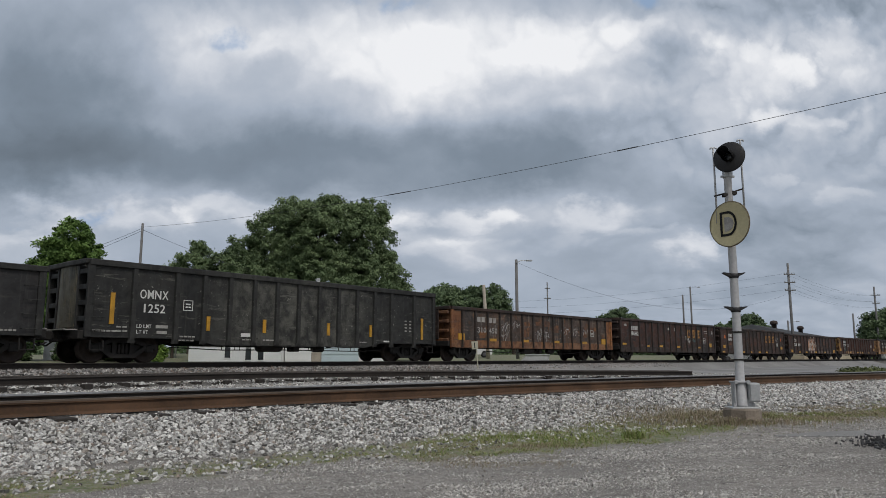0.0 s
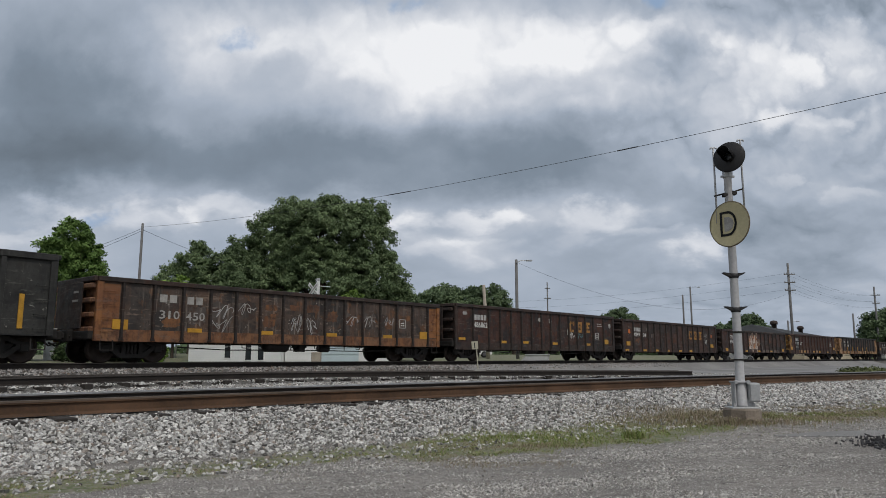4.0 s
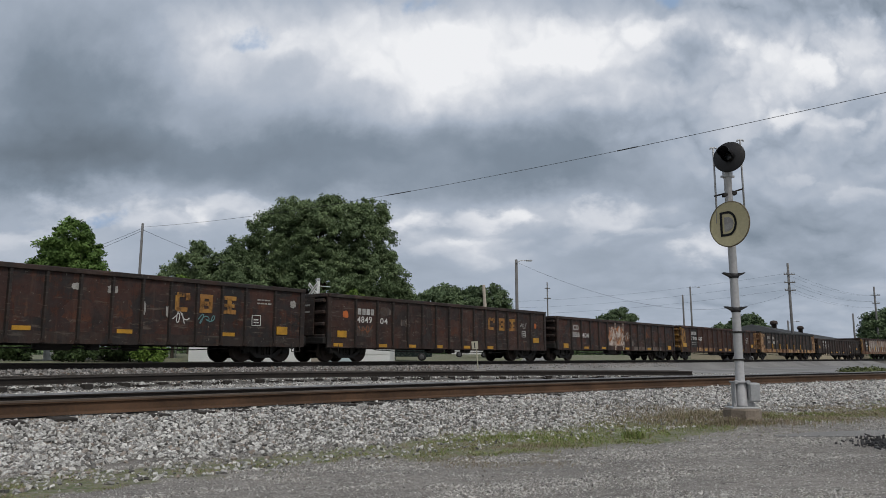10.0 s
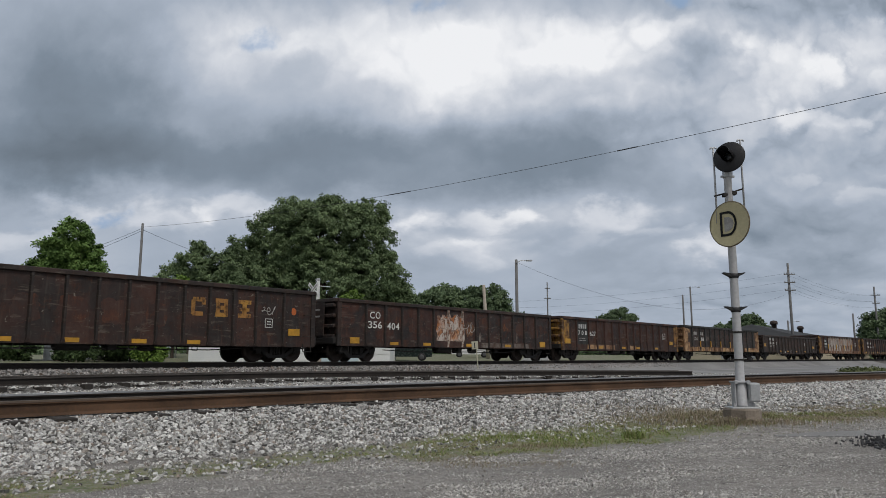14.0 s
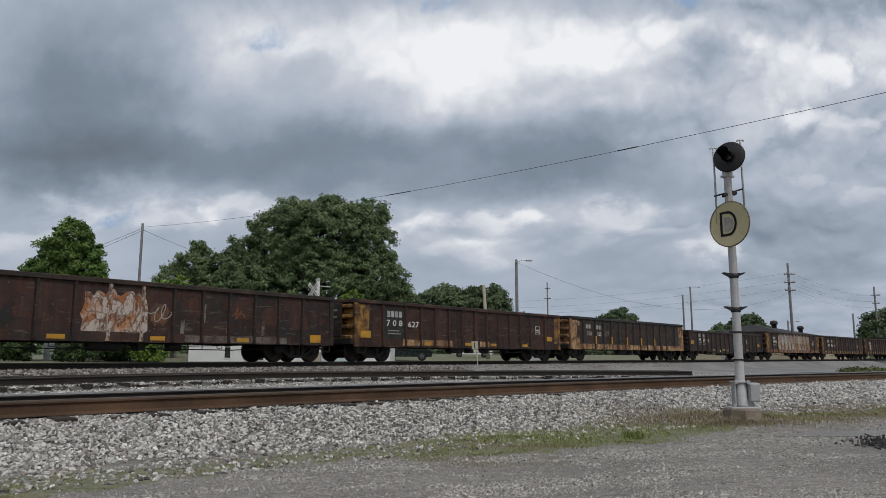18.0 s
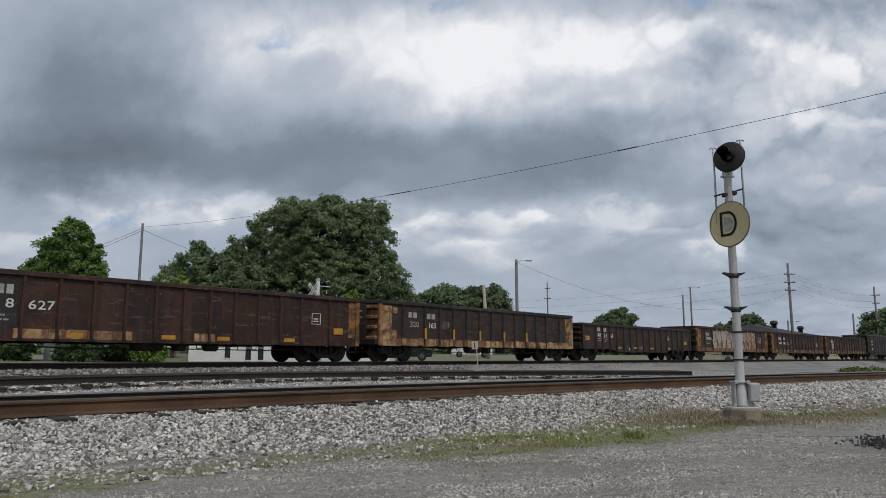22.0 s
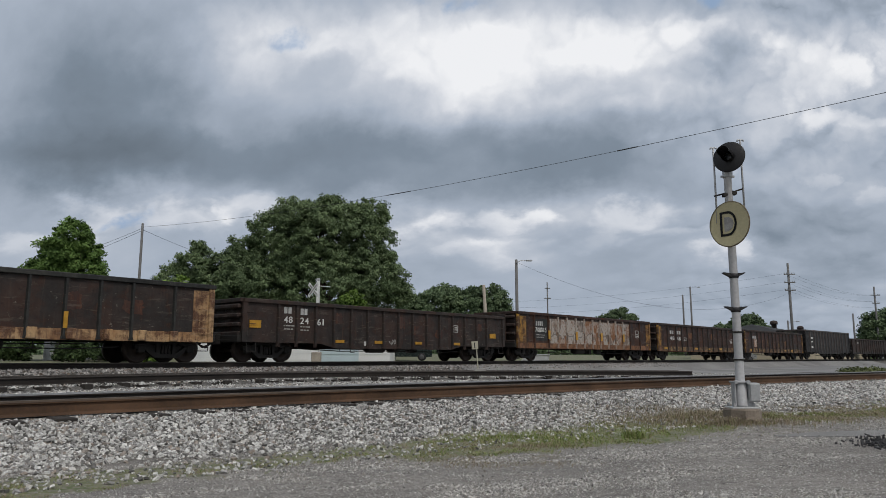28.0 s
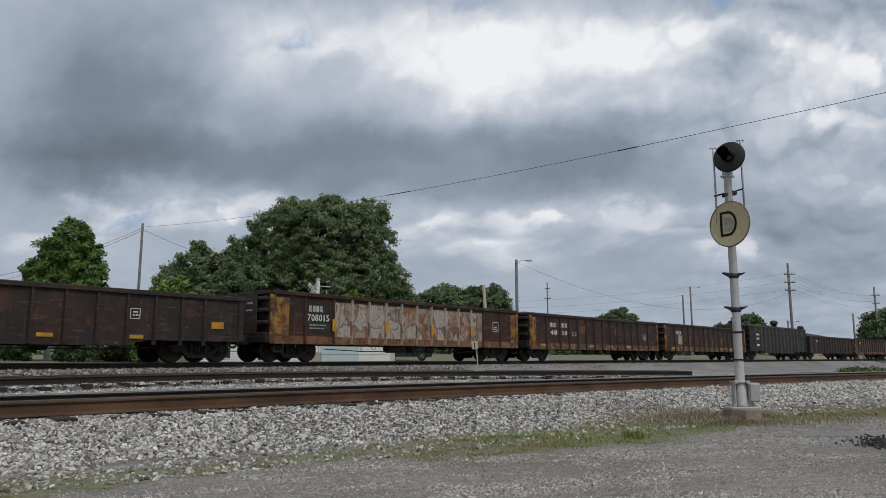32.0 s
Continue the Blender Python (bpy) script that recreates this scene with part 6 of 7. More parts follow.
def crossbuck(x, y, z):
    g = thing("crossing_sign", pose(x, y, z), "white wooden railway crossing sign on a post", "crossing sign")
    part("post", boxes((-0.09, 0.09, -0.09, 0.09, -0.2, 5.05), bevel=0.01), M_WHITE_WALL, g)
    part("footing", boxes((-0.28, 0.28, -0.28, 0.28, -0.2, 0.45), bevel=0.03), M_CONCRETE, g)
    for a in (42, -42):
        bm = boxes((-0.62, 0.62, -0.12, -0.095, -0.12, 0.12), bevel=0.008)
        blade = part("blade", bm, M_WHITE_WALL, g, at=pose(-0.22, -0.02 if a > 0 else -0.05, 4.40, 0, a, -40))
        part("lettering", boxes((-0.45, 0.45, -0.128, -0.12, -0.045, 0.045)), M_FADED_WHITE, blade)
    bm = bmesh.new()
    bar(bm, [(0, 0, 4.66), (0.75, 0.1, 4.60)], 0.03)
    part("arm", bm, M_WHITE_WALL, g)
    part("cap", boxes((-0.11, 0.11, -0.11, 0.11, 4.98, 5.14), bevel=0.02), M_GALV, g)


marker_post(1.42, 29.2, 0.62)
crossbuck(-8.0, 45.5, 1.0)


# ---- buildings ----
def window(parent, x0, x1, z0, z1, y):
    wdw = part("window", boxes((x0 - 0.07, x1 + 0.07, y - 0.05, y + 0.02, z0 - 0.07, z1 + 0.07), bevel=0.01), M_WHITE_WALL, parent)
    part("pane", boxes((x0, x1, y - 0.058, y - 0.05, z0, (z0 + z1) / 2 - 0.02)), M_GLASS_DARK, wdw)
    part("pane", boxes((x0, x1, y - 0.058, y - 0.05, (z0 + z1) / 2 + 0.02, z1)), M_GLASS_DARK, wdw)
    return wdw


def siding_wall(x0, x1, z0, z1, y, lap=0.13):
    """One wall whose front steps out in lapped boards."""
    out, z = [], z0
    while z < z1 - 0.01:
        out += [(y - 0.03, z), (y, min(z + lap, z1))]
        z += lap
    out += [(y + 0.2, z1), (y + 0.2, z0)]
    bm = bmesh.new()
    f = [bm.verts.new((x0, a, b)) for a, b in out]
    g = [bm.verts.new((x1, a, b)) for a, b in out]
    bm.faces.new(f)
    bm.faces.new(g[::-1])
    for i in range(len(f)):
        j = (i + 1) % len(f)
        bm.faces.new((f[i], f[j], g[j], g[i]))
    return fixed(bm)


def low_house(x, y, z, rz, wide, deep, eave, ridge, wall, label, windows=(), flat=False, name="house", lap=0.14):
    g = thing(name, pose(x, y, z, 0, 0, rz), label, "building")
    part("front_wall", siding_wall(0, wide, -0.3, eave, 0, lap), wall, g)
    part("back_wall", boxes((0, wide, deep - 0.2, deep, -0.3, eave)), wall, g)
    for x0 in (0.0, wide - 0.2):
        bm = bmesh.new()
        q = [bm.verts.new((xx, yy, zz)) for xx in (x0 + 0.002, x0 + 0.198) for yy, zz in ((0.2, -0.3), (deep - 0.2, -0.3), (deep - 0.2, eave), (deep / 2, ridge - 0.05), (0.2, eave))]
        bm.faces.new(q[:5])
        bm.faces.new(q[5:][::-1])
        for i in range(5):
            j = (i + 1) % 5
            bm.faces.new((q[i], q[5 + i], q[5 + j], q[j]))
        part("gable_wall", fixed(bm), wall, g)
    for s in (0, 1):
        bm = bmesh.new()
        ya, yb = (-0.35, deep / 2) if s == 0 else (deep / 2, deep + 0.35)
        za, zb = (eave - 0.08, ridge) if s == 0 else (ridge, eave - 0.08)
        q = [bm.verts.new((xx, yy, zz + dz)) for dz in (0, 0.12) for xx, yy, zz in ((-0.3, ya, za), (wide + 0.3, ya, za), (wide + 0.3, yb, zb), (-0.3, yb, zb))]
        bm.faces.new(q[:4][::-1])
        bm.faces.new(q[4:])
        for i in range(4):
            j = (i + 1) % 4
            bm.faces.new((q[i], q[j], q[4 + j], q[4 + i]))
        part("roof", fixed(bm), M_ROOF, g, "dark shingled roof slope")
    for x0, x1, z0, z1 in windows:
        window(g, x0, x1, z0, z1, -0.03)
    for x0 in (-0.03, wide - 0.07):
        part("corner_board", boxes((x0, x0 + 0.10, -0.045, -0.002, -0.3, eave)), M_WHITE_WALL, g)
    return g


low_house(-18.35, 52.0, 0.75, 0, 6.65, 7.0, 2.7, 4.0, M_WHITE_WALL, "white sided bungalow behind the railway", windows=((2.6, 3.0, 0.35, 1.9), (4.1, 4.5, 0.2, 1.9), (5.0, 5.4, 0.2, 1.9)))
low_house(-11.6, 53.0, 0.75, 0, 2.35, 6.0, 2.4, 3.2, M_WHITE_WALL, "plain white garage beside the bungalow", lap=0.5)
low_house(-9.2, 53.5, 0.75, 0, 3.0, 7.0, 2.6, 3.1, M_PALE_BLUE, "pale blue metal workshop", lap=0.9, name="workshop")
low_house(-6.15, 53.6, 0.75, 0, 2.2, 7.0, 2.6, 3.1, M_WHITE_WALL, "pale metal lean-to beside the workshop", lap=0.9, name="workshop")
low_house(-31.6, 57.0, 1.2, 0, 2.3, 3.0, 1.5, 2.1, M_WHITE_WALL, "small white shed in the yard", name="shed")
low_house(-25.6, 58.0, 1.2, 0, 1.2, 3.0, 1.3, 1.8, M_PALE_BLUE, "small pale blue shed in the bushes", name="shed")


def warehouse():
    """The long dark roofed hall behind the far wagons, with two round roof vents."""
    g = thing("warehouse", pose(42.4, 101.0, 1.2, 0, 0, 54.4), "long cream hall with a dark pitched roof and two round vents", "building")
    long, half, eave, ridge, hip = 95.0, 7.5, 2.5, 4.6, 5.0
    for y0 in (-half, half - 0.2):
        part("side_wall", boxes((0.2, long - 0.2, y0, y0 + 0.2, -0.5, eave)), M_CREAM_WALL, g)
    part("end_wall", boxes((0.0, 0.2, -half, half, -0.5, eave - 0.02)), M_CREAM_WALL, g)
    for x0 in (long - 0.2,):
        bm = bmesh.new()
        q = [bm.verts.new((xx, yy, zz)) for xx in (x0, x0 + 0.2) for yy, zz in ((-half, -0.5), (half, -0.5), (half, eave), (0, ridge), (-half, eave))]
        bm.faces.new(q[:5])
        bm.faces.new(q[5:][::-1])
        for i in range(5):
            j = (i + 1) % 5
            bm.faces.new((q[i], q[5 + i], q[5 + j], q[j]))
        part("gable_wall", fixed(bm), M_CREAM_WALL, g)
    for s in (-1, 1):
        bm = bmesh.new()
        drop = (ridge - eave) / half * 0.6
        q = [bm.verts.new((xx, yy, zz + dz)) for dz in (0.02, 0.2) for xx, yy, zz in ((-0.6, s * (half + 0.6), eave - drop), (long + 0.6, s * (half + 0.6), eave - drop), (long + 0.6, 0, ridge), (hip, 0, ridge))]
        bm.faces.new(q[:4])
        bm.faces.new(q[4:][::-1])
        for i in range(4):
            j = (i + 1) % 4
            bm.faces.new((q[i], q[j], q[4 + j], q[4 + i]))
        part("roof", fixed(bm), M_ROOF, g, "dark roof slope")
    bm = bmesh.new()
    low_z = eave - (ridge - eave) / half * 0.6
    q = [bm.verts.new((xx, yy, zz + dz)) for dz in (0.02, 0.2) for xx, yy, zz in ((-0.6, -half - 0.6, low_z), (-0.6, half + 0.6, low_z), (hip, 0, ridge))]
    bm.faces.new(q[:3])
    bm.faces.new(q[3:][::-1])
    for i in range(3):
        j = (i + 1) % 3
        bm.faces.new((q[i], q[j], q[3 + j], q[3 + i]))
    part("roof", fixed(bm), M_ROOF, g, "dark hipped roof end")
    for x in (21.0, 45.5):
        bm = bmesh.new()
        lathe(bm, [(0.40, ridge - 0.4), (0.40, ridge + 0.72), (0.58, ridge + 0.76), (0.62, ridge + 1.05), (0.48, ridge + 1.32), (0.15, ridge + 1.42)], 14, "z", (x, 0, 0))
        part("roof_vent", bm, M_VENT, g, "rusty round roof vent")
    return g


M_CREAM_WALL = plain("cream_painted_block", (0.50, 0.44, 0.33), 0.85, 0, 0.12, 2)
M_VENT = plain("rusty_vent_metal", (0.06, 0.045, 0.04), 0.8, 0.2, 0.3, 4)
warehouse()
low_house(92, 150.0, 1.3, -20, 14.0, 8.0, 2.6, 4.9, M_WHITE_WALL, "white low shed with a pale roof behind the train", name="shed")


# ---- a concrete cabinet on the far lawn ----
def utility_box(x, y):
    z = float(land(np.array([x]), np.array([y]))[0][0])
    g = thing("utility_box", pose(x, y, z, 0, 0, -12), "low pale concrete utility box on the lawn", "utility box")
    bm = bmesh.new()
    slab(bm, [(-1.15, -0.15), (1.1, -0.15), (1.1, 0.68), (-0.75, 0.68), (-1.15, 0.2)], -0.7, 0.7)
    part("body", fixed(bm), M_PALE_CONCRETE, g)
    part("lid", boxes((-0.8, 1.16, -0.76, 0.76, 0.68, 0.76), bevel=0.012), M_PALE_CONCRETE, g, "flat concrete lid")


M_PALE_CONCRETE = plain("pale_smooth_concrete", (0.46, 0.47, 0.48), 0.85, 0, 0.15, 3, 0.3)
utility_box(7.7, 60.0)


# ---- parked cars behind the railway ----
LAND = None


def parked_car(x, y, z, rz, paint, label, pickup=False):
    z = float(land(np.array([x]), np.array([y]))[0][0]) - 0.01
    g = thing("parked_car", pose(x, y, z, 0, 0, rz), label, "car")
    low = [(-2.15, 0.35), (-2.2, 0.7), (-2.05, 0.92), (-0.9, 0.98), (1.3, 0.98), (2.15, 0.92), (2.2, 0.6), (2.15, 0.32)]
    bm = bmesh.new()
    slab(bm, low, -0.85, 0.85)
    part("body", fixed(bm), paint, g)
    cabin = [(-1.0, 0.97), (-0.35, 1.48), (0.95, 1.5), (1.7, 0.97)] if not pickup else [(-1.0, 0.97), (-0.55, 1.68), (0.45, 1.68), (0.6, 0.97)]
    bm = bmesh.new()
    slab(bm, cabin, -0.72, 0.72)
    part("cabin", fixed(bm), paint, g)
    glass = [(a * 0.88 + 0.02, 0.97 + (b - 0.97) * 0.86 + 0.02) for a, b in cabin]
    for s in (-1, 1):
        bm = bmesh.new()
        slab(bm, glass, s * 0.725 - 0.006, s * 0.725 + 0.006)
        part("side_window", fixed(bm), M_GLASS_DARK, g)
    for wx in (-1.35, 1.35):
        for wy in (-0.78, 0.78):
            bm = bmesh.new()
            lathe(bm, [(0.16, -0.1), (0.30, -0.1), (0.33, -0.07), (0.33, 0.07), (0.30, 0.1), (0.16, 0.1)], 16, "y", (wx, wy, 0.33))
            wheel = part("wheel", bm, M_TYRE, g)
            bm = bmesh.new()
            lathe(bm, [(0.05, -0.112), (0.19, -0.108), (0.2, -0.1), (0.2, 0.1), (0.05, 0.112)], 12, "y", (wx, wy, 0.33))
            part("rim", bm, M_RIM, wheel)
    for s in (-0.6, 0.6):
        part("headlight", boxes((-2.22, -2.1, s - 0.16, s + 0.16, 0.68, 0.8), bevel=0.02), M_GALV, g)
    return g


M_RIM = plain("dull_wheel_rim", (0.10, 0.10, 0.105), 0.5, 0.4, 0.2, 6)
M_TYRE = plain("tyre_rubber", (0.02, 0.02, 0.02), 0.85)
P_CAR_DARK = plain("dark_green_car_paint", (0.02, 0.03, 0.028), 0.25, 0.2, 0.08, 2, 0.02)
P_CAR_WHITE = plain("white_car_paint", (0.7, 0.7, 0.7), 0.3, 0, 0.04, 2, 0.02)
P_CAR_SILVER = plain("silver_car_paint", (0.4, 0.41, 0.42), 0.3, 0.4, 0.06, 2, 0.02)
parked_car(-3.1, 60.0, LAND, 0, P_CAR_DARK, "dark green saloon parked behind the railway")
parked_car(3.1, 78.0, LAND, 0, P_CAR_WHITE, "white pickup parked on the far lawn", True)
parked_car(-27.9, 56.0, LAND, 8, P_CAR_WHITE, "white pickup parked by the bushes", True)
parked_car(39.0, 95.0, LAND, -20, P_CAR_SILVER, "silver saloon parked beyond the crossing")


# ---- trees ----
def tree(x, y, z, lobes, leaf, label, leaf_size=0.3, clump=1.1, per_clump=110, spread=1.0, seed=0, trunk_r=0.4, name="tree"):
    """A tapered trunk with limbs to every lobe, and a crown of leaf clumps. lobes: (across, depth, height, half width, half height)."""
    rng = np.random.default_rng(seed)
    g = thing(name, pose(x, y, z), label, "tree" if name == "tree" else "shrub")
    top = max(l[2] for l in lobes)
    fork = min(l[2] - l[4] for l in lobes) + min(0.6, 0.25 * top)
    fork = max(fork, 0.15 * top)
    bm = bmesh.new()
    pts = [Vector((0, 0, -0.4)), Vector((0.1 * trunk_r, 0, fork * 0.5)), Vector((-0.2 * trunk_r, 0, fork)), Vector((0.2, 0.1, top * 0.8))]
    rr = [trunk_r * 1.25, trunk_r, trunk_r * 0.85, trunk_r * 0.2]
    for i in range(3):
        tube(bm, pts[i], pts[i + 1], rr[i], rr[i + 1], 10, False)
    part("trunk", bm, M_BARK, g)
    for lx, ly, lz, rx, rz in lobes:
        bm = bmesh.new()
        a = Vector((0, 0, fork * rng.uniform(0.85, 1.15)))
        b = Vector((lx * 0.6, ly * 0.6, (a.z + lz) / 2))
        c = Vector((lx, ly, lz + rz * 0.1))
        tube(bm, a, b, trunk_r * 0.5, trunk_r * 0.3, 7, False)
        tube(bm, b, c, trunk_r * 0.3, trunk_r * 0.08, 6, False)
        for k in range(4):
            d = c + Vector((rng.normal() * rx * 0.35, rng.normal() * rx * 0.35, rng.normal() * rz * 0.28))
            tube(bm, b.lerp(c, rng.uniform(0.2, 0.9)), d, trunk_r * 0.14, trunk_r * 0.04, 5, False)
        part("limb", bm, M_BARK, g)
    vs, outs = [], []
    for lx, ly, lz, rx, rz in lobes:
        n = max(6, int(spread * 3.2 * (rx * rx + 2 * rx * rz) / (clump * clump)))
        d = rng.normal(size=(n, 3))
        d /= np.linalg.norm(d, axis=1)[:, None]
        rad = rng.uniform(0.5, 1.1, n) ** 0.7
        c = np.array([lx, ly, lz]) + d * rad[:, None] * np.array([rx, rx * 0.9, rz])
        size = clump * rng.uniform(0.4, 1.15, n)
        m = per_clump
        q = rng.normal(size=(n, m, 3))
        q /= np.linalg.norm(q, axis=2)[..., None]
        outs.append((q + 0.5 * d[:, None]).reshape(-1, 3))
        q *= rng.uniform(0.15, 1.25, (n, m, 1)) ** 0.8 * size[:, None, None] * np.array([1.0, 1.0, 0.72])
        p = (c[:, None] + q).reshape(-1, 3)
        vs.append(p)
    p = np.concatenate(vs)
    k = len(p)
    nrm = 0.8 * np.concatenate(outs) + 0.85 * rng.normal(size=(k, 3)) + np.array([0, 0, 0.25])
    nrm /= np.linalg.norm(nrm, axis=1)[:, None]
    t = np.cross(nrm, rng.normal(size=(k, 3)))
    t /= np.linalg.norm(t, axis=1)[:, None] + 1e-9
    b = np.cross(nrm, t)
    s = leaf_size * rng.uniform(0.6, 1.3, (k, 1))
    tri = np.stack([p - t * s * 0.6 - b * s * 0.2, p + t * s * 0.25 - b * s * 0.42, p + t * s * 0.35 + b * s * 0.5], 1).reshape(-1, 3)
    part("crown", raw_mesh("crown", tri, np.arange(3 * k).reshape(-1, 3), leaf), None, g, "uneven leafy crown")
    return g


# the broad oak: a big round head with a lower shoulder on one side
tree(-12.8, 75.0, 1.0, [(-0.4, 0, 12.8, 5.0, 4.2), (3.2, 0.4, 11.8, 4.3, 4.6), (-4.6, 0.2, 11.8, 4.2, 4.0), (5.2, 0, 8.4, 3.8, 3.6), (-6.0, 0.3, 8.3, 3.8, 3.2),
                        (0.5, -0.6, 7.2, 5.2, 3.0), (4.6, 0.5, 15.2, 2.3, 1.8), (-3.0, 0.4, 15.2, 2.8, 1.8), (7.9, 0, 6.9, 1.7, 1.7), (-8.3, 0, 10.6, 2.2, 2.2), (0.8, 0, 15.8, 1.8, 1.4), (-8.0, 0.2, 6.6, 2.4, 2.2)],
     M_LEAF_DARK, "broad dark green oak with a dense crown", 0.22, 0.66, 120, 0.74, 1, 0.55)
tree(-25.3, 72.0, 1.0, [(0.2, 0, 9.6, 2.0, 2.1), (-1.6, 0.3, 7.4, 2.4, 2.2), (2.4, 0.2, 8.0, 2.4, 2.4), (4.8, 0, 7.2, 2.8, 2.8), (0.3, 0, 5.2, 3.4, 2.4)],
     M_LEAF_DARK, "rounded green tree beside the oak", 0.23, 0.60, 100, 0.78, 2, 0.35)
tree(-29.4, 55.0, 1.0, [(0.2, 0, 9.0, 1.6, 1.7), (-1.0, 0, 7.5, 1.6, 1.7), (1.4, 0.2, 7.6, 1.4, 1.8), (-2.2, 0, 6.6, 1.1, 0.9), (1.8, 0, 6.2, 1.3, 1.5), (0.2, 0, 5.2, 2.4, 1.6), (-0.2, 0, 3.2, 2.2, 1.6)],
     M_LEAF_MID, "bright green maple in the yard", 0.20, 0.46, 95, 0.85, 3, 0.25)
tree(-35.0, 60.0, 1.2, [(0, 0, 3.2, 2.2, 1.6), (2.2, 0, 2.4, 2.0, 1.4)], M_LEAF_MID, "low green tree by the yard", 0.28, 0.8, 90, 0.9, 4, 0.2)
tree(-22.6, 60.0, 1.0, [(0.6, 0, 5.9, 1.0, 1.1), (-1.0, 0, 5.3, 1.0, 1.0), (0, 0, 3.0, 1.8, 1.5)], M_LEAF_LIGHT, "slender young tree with pale leaves", 0.3, 0.6, 45, 0.7, 5, 0.12)
tree(1.2, 118.0, 1.5, [(-5.5, 0, 6.8, 3.8, 3.0), (-1.5, 0, 8.0, 4.0, 3.4), (3.0, 0, 7.8, 4.2, 3.6), (6.8, 0, 7.8, 3.0, 3.8), (8.8, 0, 5.2, 2.0, 2.4), (0, 0, 4.2, 7.5, 2.8)],
     M_LEAF_FAR, "row of dark green trees far behind the train", 0.40, 0.9, 100, 0.95, 6, 0.45)
tree(11.8, 120.0, 1.5, [(0, 0, 5.6, 2.4, 1.6), (1.6, 0, 5.0, 1.8, 1.4)], M_LEAF_FAR, "small round tree far off", 0.40, 1.0, 120, 0.9, 7, 0.3)
tree(33.6, 140.0, 1.5, [(-1.2, 0, 6.0, 2.6, 1.9), (1.4, 0, 7.2, 2.6, 2.0), (0, 0, 4.2, 4.2, 2.0), (-3.4, 0, 5.0, 1.6, 1.2)], M_LEAF_FAR, "round tree behind the wagons", 0.40, 0.8, 90, 0.95, 8, 0.35)
tree(62.5, 150.0, 1.5, [(-2.6, 0, 5.1, 3.0, 1.9), (1.2, 0, 6.3, 3.2, 2.2), (3.6, 0, 5.3, 2.2, 1.8), (0, 0, 3.5, 5.2, 2.0), (-6.0, 0, 4.1, 2.0, 1.0)], M_LEAF_FAR, "spreading tree behind the wagons", 0.40, 0.8, 90, 0.95, 9, 0.35)
tree(88.0, 142.0, 0.8, [(-2.0, 0, 7.0, 2.6, 2.4), (1.6, 0, 7.6, 2.8, 2.6), (5.0, 0, 7.2, 3.0, 2.6), (0, 0, 4.6, 5.2, 2.4)], M_LEAF_FAR, "dark green tree at the edge of the yard", 0.40, 0.8, 90, 0.95, 10, 0.35)
# low shrubs under and behind the wagons
for k, (sx, sy, sw, sh, lab) in enumerate([(-33.5, 55, 1.6, 1.0, "green weeds along the yard"), (-24.6, 53, 1.5, 1.1, "leafy bush in the yard"), (-22.6, 52, 1.6, 1.2, "dark leafy bush in the yard"),
                                           (-21.0, 51, 1.0, 1.0, "bright green bush with red blossom"), (-27.0, 52, 1.0, 0.8, "low green bush by the yard"), (-8.6, 66, 1.6, 3.4, "tall bright green shrub beside the oak"), (-25.8, 51.0, 0.8, 0.8, "small green bush by the bungalow")]):
    tree(sx, sy, float(land(np.array([sx]), np.array([sy]))[0][0]), [(0, 0, sh, sw, sh * 0.8), (sw * 0.7, 0, sh * 0.7, sw * 0.7, sh * 0.6)], M_LEAF_LIGHT if k in (3, 5) else M_LEAF_SHADE, lab, 0.2, 0.45, 60, 0.8, 20 + k, 0.06, "shrub")
for k, (sx, sy, sw, sh) in enumerate([(19.6, 34.5, 0.6, 0.12), (20.5, 35.0, 0.7, 0.14), (21.4, 35.4, 0.6, 0.11), (26.4, 39.2, 0.8, 0.14)]):
    tree(sx, sy, float(land(np.array([sx]), np.array([sy]))[0][0]), [(0, 0, sh * 1.2, sw, sh), (sw * 0.7, 0.1, sh, sw * 0.6, sh * 0.8)], M_LEAF_PALE, "low pale weeds beside the crossing", 0.12, 0.25, 60, 0.8, 40 + k, 0.02, "shrub")


def far_hedge():
    """A low line of distant woods that closes the view under and behind the train."""
    rng = np.random.default_rng(77)
    n = 26000
    a = rng.uniform(-0.95, 0.95, n)
    r = 185 + 25 * rng.uniform(size=n)
    x, y = r * np.sin(a), r * np.cos(a)
    tall = 2.6 + 1.1 * np.sin(a * 31) * np.sin(a * 57 + 1)
    z = land(x, y)[0] + tall * rng.uniform(0, 1, n)
    p = np.column_stack([x, y, z])
    t = rng.normal(size=(n, 3))
    t /= np.linalg.norm(t, axis=1)[:, None]
    b = np.cross(t, rng.normal(size=(n, 3)))
    b /= np.linalg.norm(b, axis=1)[:, None]
    s = rng.uniform(0.4, 0.9, (n, 1))
    quad = np.stack([p - t * s, p + b * s * 0.6, p + t * s, p - b * s * 0.6], 1).reshape(-1, 3)
    tagged(new("distant_woods", raw_mesh("distant_woods", quad, np.arange(4 * n).reshape(-1, 4), M_LEAF_FAR)), "low line of distant green woods", "woods", kind="stuff")


far_hedge()


